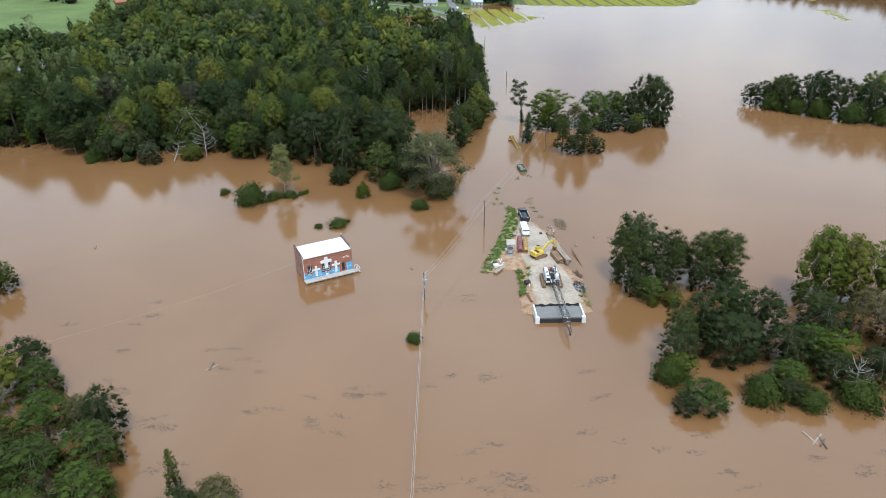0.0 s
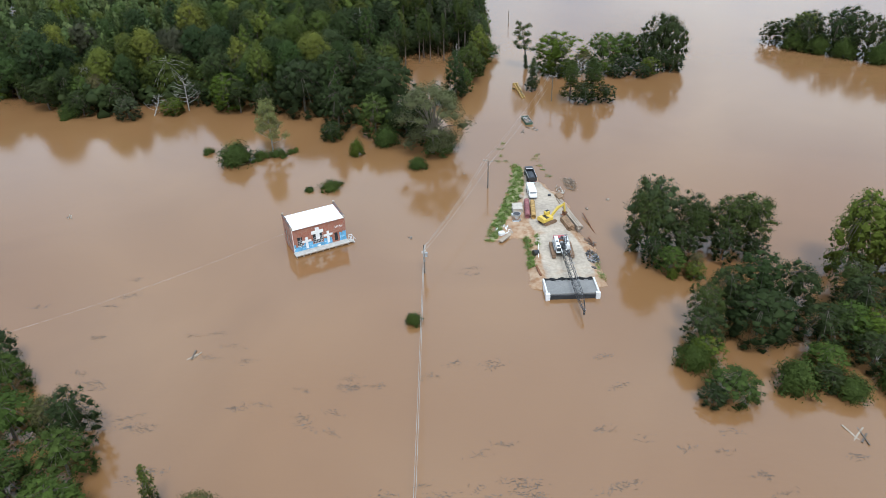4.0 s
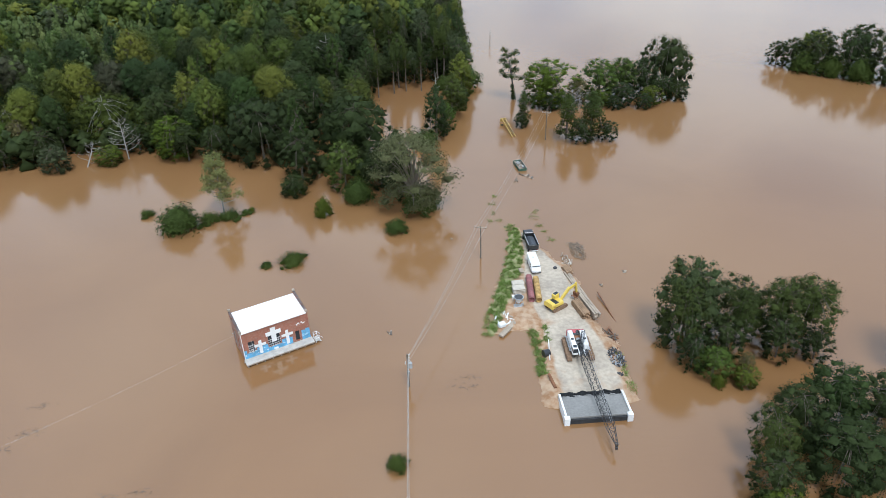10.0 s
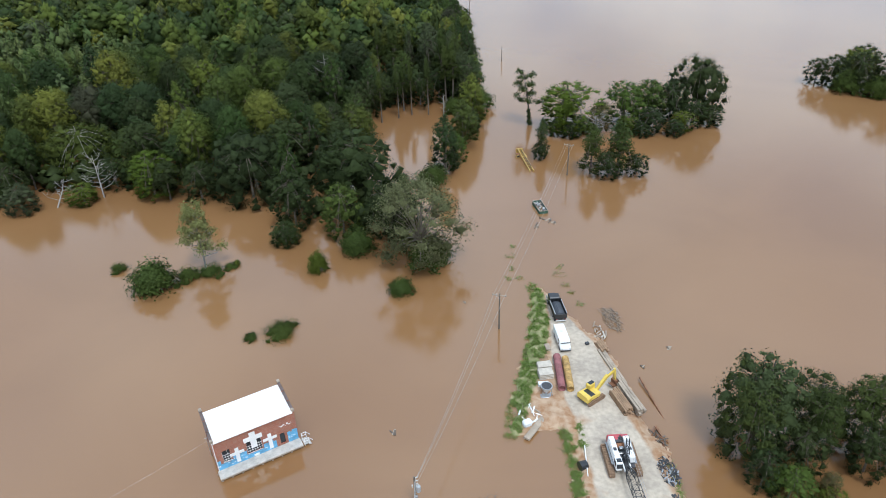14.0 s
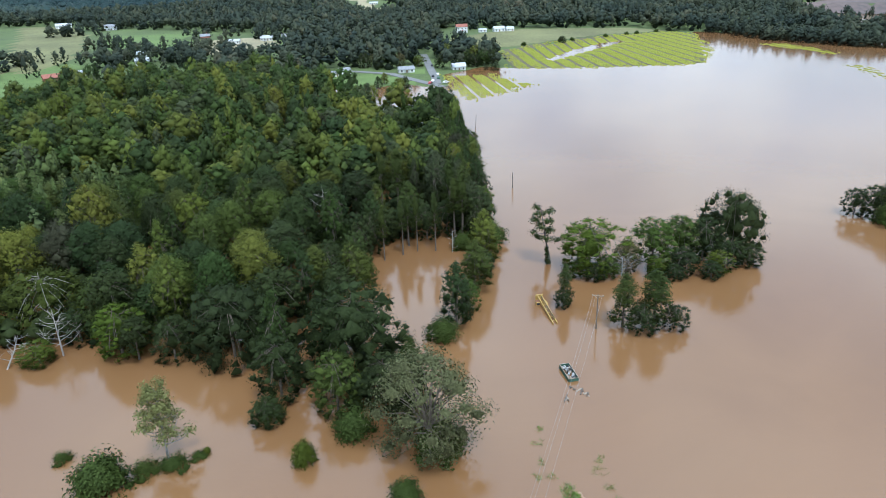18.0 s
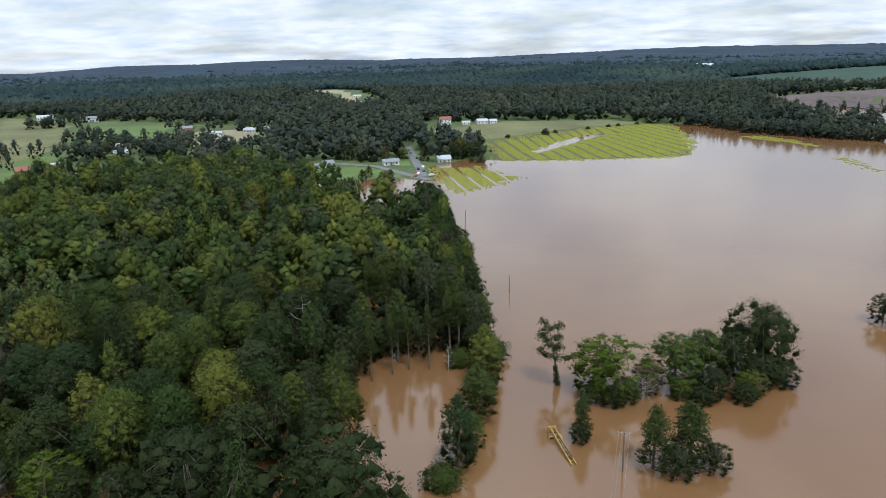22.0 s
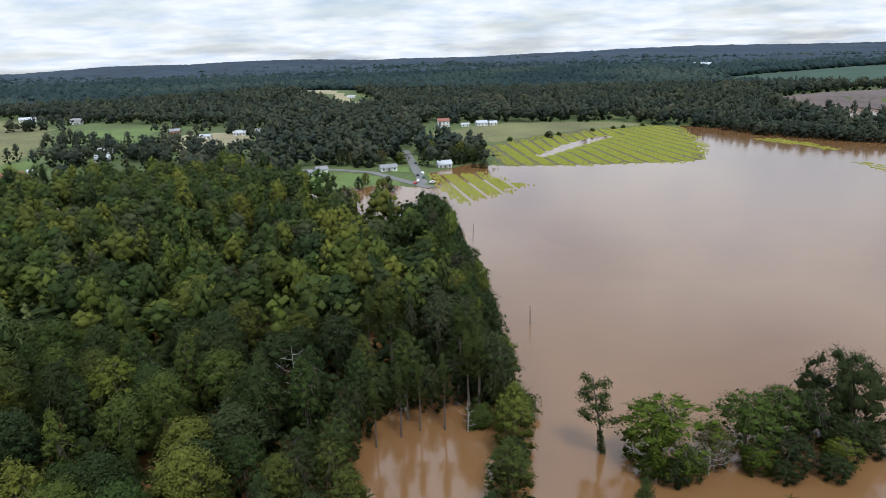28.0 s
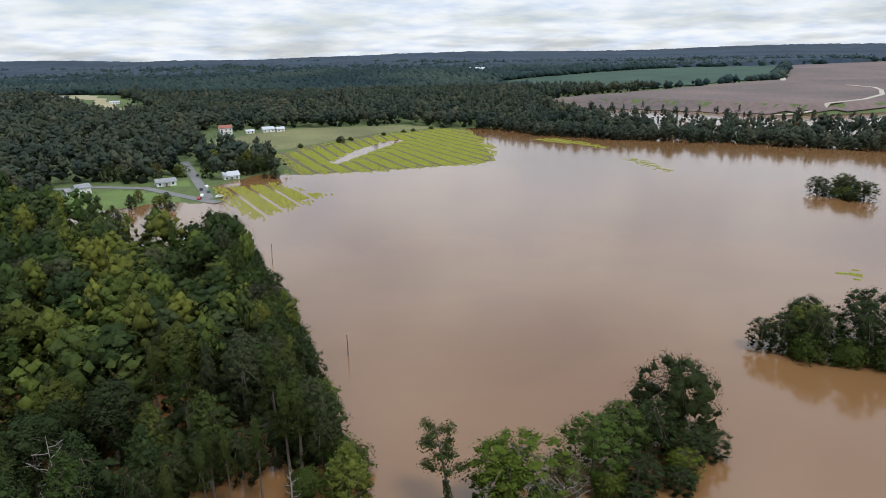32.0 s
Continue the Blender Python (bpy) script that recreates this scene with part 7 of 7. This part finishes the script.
def crop_rows(name, label, poly, seed, spacing=1.0, gap=10, direction=0.0, hgt=0.55, floor=-0.4, lane=3, fade=24.0):
    """Low rows of leafy plants, broken by bare lanes."""
    rng = np.random.default_rng(seed)
    c, s = math.cos(direction), math.sin(direction)
    P = np.array(poly)
    cx, cy = P.mean(0)
    R = np.abs(P - (cx, cy)).max() * 1.5
    u = np.arange(-R, R, spacing)
    u = u[(np.arange(len(u)) % gap) > lane - 1]
    v = np.arange(-R, R, 1.9)
    U, Vv = np.meshgrid(u, v)
    U, Vv = U.ravel() + rng.normal(0, 0.08, U.size), Vv.ravel() + rng.uniform(-0.4, 0.4, U.size)
    x, y = cx + c * U - s * Vv, cy + s * U + c * Vv
    edge = signed(x, y, poly) + 5 * np.array([noise.noise((a * 0.05, b * 0.05, seed)) for a, b in zip(x, y)])
    z = land(x, y)
    ok = (edge > 0) & (z > floor) & (rng.random(len(x)) < np.clip(0.12 + edge / fade, 0, 0.98))
    x, y, z, k = x[ok], y[ok], np.maximum(z[ok], -0.15), int(ok.sum())
    V = []
    h = hgt * rng.uniform(0.7, 1.25, k)
    w = 0.46 * rng.uniform(0.8, 1.2, k)
    l = 1.15
    for du, dv, f in ((-1, -1, 0), (1, -1, 0), (1, 1, 0), (-1, 1, 0), (0, -0.8, 1), (0, 0.8, 1)):
        a, b = du * w, dv * l
        V.append(np.stack([x + c * a - s * b, y + s * a + c * b, z + (h if f else 0) - (0.05 if not f else 0)], 1))
    V = np.stack(V, 1).reshape(-1, 3)
    base = 6 * np.arange(k)[:, None]
    quads = np.concatenate([base + (0, 4, 5, 3), base + (1, 2, 5, 4)], 1).reshape(-1)
    tris = np.concatenate([base + (0, 1, 4), base + (2, 3, 5)], 1).reshape(-1)
    me = fast_mesh(name, V, np.r_[quads, tris], np.r_[np.full(2 * k, 4), np.full(2 * k, 3)], [CROP], np.repeat(rng.random(k) * 0.4, 6))
    tagged(new(name, me), label, "crop", kind="stuff")


crop_rows("crop_rows", "yellow-green crop rows running down into the flood", FIELD, 5, spacing=0.8, gap=15, direction=0.04, lane=4, fade=26.0)
crop_rows("crop_rows", "yellow-green crop bands standing in the flood", [(27, 588), (30, 500), (42, 478), (67, 505), (84, 528), (66, 584), (50, 584)], 6, gap=11, direction=0.09, floor=-3, fade=12.0, lane=2)
crop_rows("crop_rows", "strip of crop showing above the far flood", [(306, 690), (312, 668), (328, 600), (338, 610), (332, 680)], 7, gap=8, direction=0.1, floor=-9, hgt=0.5, lane=3, fade=9.0)
crop_rows("crop_rows", "thin strip of drowned crop in open water", [(300, 548), (290, 500), (297, 484), (308, 520), (312, 545)], 8, gap=6, direction=0.15, floor=-9, hgt=0.4, lane=3, fade=9.0)
crop_rows("crop_rows", "few drowned crop plants in open water", [(200, 296), (209, 296), (211, 308), (202, 308)], 9, gap=5, direction=0.5, floor=-9, hgt=0.4, lane=2, fade=5.0)


def zland(x, y):
    return max(float(land(np.array([x]), np.array([y]))[0]), 0.0)


def house(x, y, rz, w, d, h, label, roof, wall=None, porch=True, storeys=1, chimney=False, name="house", z=None):
    w, d, h = 0.88 * w, 0.88 * d, (h if storeys == 2 else 0.92 * h)
    t = thing(name, label, "house", pose(x, y, (zland(x, y) if z is None else z) - 0.1, 0, 0, rz), group="houses on the far shore")
    wall = wall or SIDING
    part("wall", box(w, d, h, (0, 0, 0), 0.02), wall, t)
    rise = 0.32 * d
    g = prism([(-d / 2, h), (d / 2, h), (0, h + rise - 0.12)], -w / 2 + 0.02, w / 2 - 0.02)
    bmesh.ops.transform(g, matrix=pose(0, 0, 0, 0, 0, 90), verts=g.verts)
    part("gable", g, wall, t)
    r = prism([(-d / 2 - 0.5, h - 0.22), (-d / 2 - 0.5, h - 0.02), (0, h + rise + 0.1), (d / 2 + 0.5, h - 0.02), (d / 2 + 0.5, h - 0.22), (0, h + rise - 0.1)], -w / 2 - 0.5, w / 2 + 0.5)
    bmesh.ops.transform(r, matrix=pose(0, 0, 0, 0, 0, 90), verts=r.verts)
    ro = part("roof", r, roof, t)
    n = max(2, int(w / 3))
    for f in range(storeys):
        z0 = 0.9 + 2.8 * f
        for k in range(n):
            xx = -w / 2 + (k + 0.5) * w / n
            if k == n // 2 and f == 0:
                part("door", box(1.0, 0.08, 2.05, (xx, -d / 2 - 0.03, 0.25), 0.01), TIMBER, t)
            else:
                wi = part("window", box(1.1, 0.08, 1.3, (xx, -d / 2 - 0.03, z0), 0.01), GLASS, t)
                part("sill", box(1.3, 0.16, 0.08, (xx, -d / 2 - 0.06, z0 - 0.09), 0.01), WHITE, wi)
        for s in (-1, 1):
            part("window", box(0.08, 1.0, 1.2, (s * (w / 2 + 0.03), 0, z0), 0.01), GLASS, t)
    if chimney:
        part("chimney", box(0.8, 0.8, rise + 1.2, (w * 0.25, 0.3, h), 0.03), BRICK, ro)
    if porch:
        p = part("porch_roof", box(w * 0.4, 1.8, 0.15, (0, -d / 2 - 0.9, 2.5), 0.03), roof, t)
        for s in (-1, 1):
            part("porch_post", box(0.14, 0.14, 2.5, (s * w * 0.18, -d / 2 - 1.7, 0), 0.01), WHITE, p)
    return t


house(41.5, 612, 8, 11, 8, 3.4, "white house with grey roof standing in flood water", ROOF_METAL, z=-0.3)
house(2, 601, 12, 13, 6.5, 3.0, "long low white house with grey shingle roof", ROOF_GREY)
house(-43, 597, 25, 9, 7, 4.6, "white two storey house with pale gable end", ROOF_GREY, storeys=1, porch=False)
house(-50, 598, 25, 5, 5, 2.8, "low white garage beside the house", ROOF_GREY, porch=False, name="garage")
house(6.3, 455, -10, 6, 7, 3.0, "small white house drowned behind flooded trees", ROOF_METAL, z=-0.6)
house(64, 838, 6, 13, 9, 6.2, "white two storey farmhouse with dull red roof", ROOF_RED, storeys=2)
house(86, 834, 6, 9, 5, 2.6, "low white trailer home beside pasture", ROOF_METAL, porch=False)
house(104, 840, 10, 13, 8, 3.4, "long barn with pale metal roof", ROOF_METAL, porch=False, name="barn")
house(116, 842, 10, 9, 7, 3.0, "open shed with pale metal roof", ROOF_METAL, porch=False, name="shed")
house(-211, 864, 20, 11, 8, 4.5, "brick house with pale gable beside trees", ROOF_GREY, wall=BRICK, chimney=True)
house(-140, 836, -5, 14, 8, 3.2, "low white house at the wood's edge", ROOF_METAL)
house(-170, 820, -5, 12, 6, 3.0, "long white trailer in a dry field", ROOF_METAL, porch=False)
house(-120, 842, 5, 12, 8, 3.4, "pale house half hidden by trees", ROOF_GREY)
house(-222, 700, 10, 12, 9, 4.0, "house with bluish metal roof among trees", ROOF_METAL)
house(-255, 655, 30, 7, 5, 2.8, "white shed beside green pasture", ROOF_METAL, porch=False, name="shed")
house(-262, 632, 35, 24, 9, 3.4, "long barn with rusty red roof", ROOF_RED, wall=RUST, porch=False, name="barn")
house(-378, 1040, 10, 16, 10, 5.0, "white farmhouse among far trees", ROOF_GREY)
house(-236, 745, 10, 13, 8, 3.6, "pale roofed house among dark trees", ROOF_METAL)
house(-460, 1090, 20, 22, 10, 4, "long white barn beside far pasture", ROOF_METAL, porch=False, name="barn")
house(-42, 1262, 0, 15, 6, 2.6, "long white poultry shed beside a hay field", ROOF_METAL, porch=False, name="barn")
house(880, 1945, -20, 50, 30, 8, "large white barn on the far rise", ROOF_METAL, porch=False, name="barn")
house(700, 1620, -20, 24, 16, 6, "far pale barn at a wood's edge", ROOF_METAL, porch=False, name="barn")
house(1010, 1850, 0, 24, 14, 6, "far white house in woods", ROOF_METAL, porch=False)
house(620, 1700, 0, 24, 14, 6, "far white house at a forest edge", ROOF_METAL, porch=False)


def car(x, y, rz, mat, label):
    t = thing("car", label, "car", pose(x, y, zland(x, y) + 0.3, 0, 0, rz), group="cars on the far road")
    bm = prism([(-2.2, 0.3), (2.2, 0.3), (2.2, 0.8), (1.3, 0.95), (0.7, 1.45), (-1.2, 1.45), (-1.9, 0.95), (-2.2, 0.9)], -0.85, 0.85)
    part("body", bm, mat, t)
    part("windows", box(1.8, 1.74, 0.36, (-0.25, 0, 0.98), 0.08), GLASS, t)
    for sx in (-1.35, 1.35):
        for sy in (-0.8, 0.8):
            part("wheel", rod((sx, sy - 0.1, 0.32), (sx, sy + 0.1, 0.32), 0.32, n=12), RUBBER, t)


car(20.5, 574, 90, BLACK, "dark car stopped on the wet road")
car(19.6, 556, 80, WHITE, "white car stopped at the water's edge")
car(24.2, 583, 95, WHITE, "white car parked on the side road")
car(23.8, 566, 90, GREEN_PAINT, "dark green car near the flood")
car(17.5, 549, 70, RED, "red car where the road meets the flood")
car(22.4, 628, 90, BLACK, "dark car on the road under trees")
car(28, 549, 30, PALE_CONCRETE, "silver pickup by the crop field")

# garden trees and hedges
for k, x, y, s, sz in [("tall", -17, 541, 0.7, 0.42), ("tall", -13, 556, 0.7, 0.42), ("oak", -3, 538, 0.75, 0.5), ("oak_b", 1, 552, 0.5, 0.45), ("tall_b", -25, 529, 0.7, 0.32), ("oak_b", 2, 528, 0.6, 0.35), ("oak_b", 54, 622, 1.1, 0.8), ("oak", 62, 628, 1.1, 0.85), ("oak_b", 70, 634, 1.2, 0.9), ("oak", 48, 634, 1.1, 0.9), ("oak", 58, 640, 1.2, 1.0), ("oak_b", 68, 600, 0.7, 0.4), ("oak_b", 62, 604, 0.5, 0.3),
                       ("oak_b", 149, 737, 0.8, 0.5), ("oak_c", 12, 630, 0.9, 0.75), ("oak", 36, 660, 1.1, 0.95), ("oak", 32, 690, 1.2, 1.0), ("oak_b", 28, 620, 0.9, 0.8), ("oak", -12, 625, 1.0, 0.8), ("oak_d", -22, 632, 1.2, 0.9), ("oak_b", -30, 628, 1.0, 0.9), ("oak_d", -2, 632, 1.1, 0.9), ("oak_b", -64, 604, 1.0, 0.9), ("tall", -72, 590, 1.0, 0.8)]:
    copy_thing(PROTO[k], place(x, y, rng.uniform(0, 360), s, sz, zland(x, y) - 0.2))
for k in range(16):
    x, y = 84 + 13 * k, 703 + 8.2 * k - 0.02 * k * k
    if k in (2, 5, 6, 9, 11, 12, 14):
        copy_thing(SHRUB, place(x, y, 30 * k, 0.55, 0.6, zland(x, y) - 0.1))

# ---- far woods ----
BARE = [p for _, _, p, _ in FAR_FIELDS] + [FIELD, [(20, 478), (85, 500), (95, 560), (60, 625), (20, 590)], [(14, 535), (30, 535), (26, 650), (23, 684), (15, 684), (15, 650)], [(-140, 632), (-36, 605), (-8, 585), (12, 540), (24, 545), (8, 580), (-30, 624), (-140, 650)],
        [(50, 776), (122, 784), (122, 806), (50, 806)], [(640, 705), (1000, 820), (1020, 880), (900, 790), (640, 722)], [(40, 740), (80, 700), (130, 735), (150, 850), (40, 856)], [(-205, 1464), (-100, 1250), (-40, 1070), (10, 1100), (-60, 1500)], [(-140, 612), (-235, 575), (-480, 560), (-600, 1120), (-440, 1100), (-250, 965), (-120, 872), (-108, 745), (-130, 660)], [(440, 660), (520, 560), (660, 455), (900, 420), (950, 700), (720, 710), (640, 760), (560, 930), (500, 960), (450, 800)]] + POOLS


def bare(x, y):
    out = signed(x, y, LAKE) > -6
    for poly in BARE:
        out |= signed(x, y, poly) > -3
    return out


def far_points(rng, r0, r1, spacing, a0=-52, a1=72):
    pts = []
    r = r0
    while r < r1:
        n = int(math.radians(a1 - a0) * r / spacing)
        a = np.radians(np.linspace(a0, a1, n)) + rng.uniform(-0.55, 0.55, n) * spacing / r
        rr = r + rng.uniform(-0.6, 0.6, n) * spacing
        pts.append(np.stack([rr * np.sin(a), 150 + rr * np.cos(a)], 1))
        r += spacing
    p = np.concatenate(pts)
    x, y = p[:, 0], p[:, 1]
    ok = ~bare(x, y) & (signed(x, y, WOODS) < -2)
    return p[ok]


def stands(size, share, seed):
    """Tones that hold together over stands of trees."""
    def tone(rng, pts):
        broad = np.array([noise.noise((x / size, y / size, seed)) for x, y in pts])
        return 0.42 + share * broad + 0.13 * rng.normal(size=len(pts))
    return tone


frng = np.random.default_rng(91)
P1 = far_points(frng, 330, 1250, 11.0)
many_trees("far_woods", "dark green woods on the far shore", P1, 1, ["dome", "tall", "oak", "dome", "pine", "dome"], 16, 6.9, 8, 28, 0.85, HAZED_FAR_LEAF, tints=stands(60, 0.5, 1), forms=9)
P2 = far_points(frng, 1250, 2100, 15.5)
many_trees("distant_woods", "dense dark woods stretching over the plain", P2, 2, ["dome"], 12, 10.5, 3, 4, 1.6, HAZED_MID_LEAF, tints=stands(260, 0.9, 2), forms=8, spread_h=0.10, core=0.98)
P3 = far_points(frng, 2080, 3100, 34)
P3 = P3[frng.random(len(P3)) < np.clip((3100 - np.hypot(P3[:, 0], P3[:, 1] - 150)) / 1000, 0, 1) ** 1.3]
many_trees("distant_woods", "taller dark stands breaking the far forest's roof", P3, 8, ["dome"], 13, 17, 4, 4, 2.4, HAZED_MID_LEAF, tints=stands(260, 0.9, 7), forms=6, spread_h=0.10, core=0.98)


def horizon_canopy():
    """The far forest seen as one rough roof of crowns, its haze in the base colour."""
    r = np.geomspace(2060, 4690, 74)
    a = np.radians(np.linspace(-56, 76, 760))
    R, A = np.meshgrid(r, a, indexing="ij")
    X, Y = R * np.sin(A), 150 + R * np.cos(A)
    rng = np.random.default_rng(33)
    Z = land(X, Y) + 9 + 4.5 * wave(X, Y, 170, 0.7) * np.clip((R - 2100) / 300, 0, 1) * np.clip((4500 - R) / 600, 0.15, 1) + 1.6 * wave(X, Y, 37, 0.2) + 1.2 * rng.normal(size=X.shape).clip(-1.5, 1.5)
    Z[0] -= 14
    for poly in (FAR_FIELDS[8][2], FAR_FIELDS[9][2], FAR_FIELDS[10][2]):
        Z = np.where(signed(X, Y, poly) > -20, land(X, Y) - 2, Z)
    n, m = X.shape
    i = np.arange(n * m).reshape(n, m)
    q = np.stack([i[:-1, :-1], i[1:, :-1], i[1:, 1:], i[:-1, 1:]], -1).reshape(-1, 4)
    me = fast_mesh("horizon_woods", np.stack([X, Y, Z], -1).reshape(-1, 3), q.ravel(), np.full(len(q), 4), [HAZED_FOREST_ROOF])
    tagged(new("horizon_woods", me), "forest reaching to the horizon, tinted blue for haze", "woods", kind="stuff")


horizon_canopy()
clumps = []
for cx, cy, rx, ry, n in [(-290, 790, 14, 12, 14), (-205, 706, 18, 14, 16), (-238, 690, 16, 12, 14), (-262, 720, 14, 10, 8), (-150, 700, 22, 16, 26), (-132, 655, 14, 16, 14), (-225, 760, 14, 10, 9), (-185, 770, 12, 8, 7), (-330, 700, 14, 12, 10), (-360, 660, 18, 12, 12), (-310, 640, 14, 10, 8), (-218, 875, 8, 6, 4), (-160, 850, 12, 6, 6), (-120, 850, 10, 10, 6), (-400, 960, 22, 14, 12), (-380, 1050, 26, 14, 16), (-430, 800, 18, 14, 9), (-190, 730, 10, 10, 5)]:
    clumps += [(cx + rx * frng.normal(), cy + ry * frng.normal()) for _ in range(n)]
many_trees("field_trees", "clumps of dark trees among houses and pasture", clumps, 6, ["oak", "dome", "oak", "tall"], 14, 6.0, 16, 120, 0.6, HAZED_FAR_LEAF, tints=stands(40, 0.5, 4), forms=8)
line = scatter(frng, [(315, 800), (338, 680), (398, 604), (443, 530), (474, 480), (560, 425), (760, 395), (900, 385), (900, 420), (660, 455), (500, 502), (442, 600), (392, 684), (350, 795), (330, 830)], 9.0)
many_trees("shore_trees", "dense dark tree line standing in the flood", line, 4, ["oak", "oak", "dome", "tall"], 12.5, 6.0, 16, 120, 0.6, HAZED_FAR_LEAF, tints=stands(50, 0.45, 5), forms=8)
edge_line = scatter(frng, [(430, 640), (520, 560), (640, 520), (700, 560), (600, 700), (540, 860), (480, 900), (400, 860)], 25.0)
many_trees("shore_trees", "scattered dark pines standing in shallow flood", edge_line, 5, ["pine", "tall", "dome"], 13.5, 5.6, 12, 90, 0.6, HAZED_FAR_LEAF, tints=stands(50, 0.4, 6), forms=6)
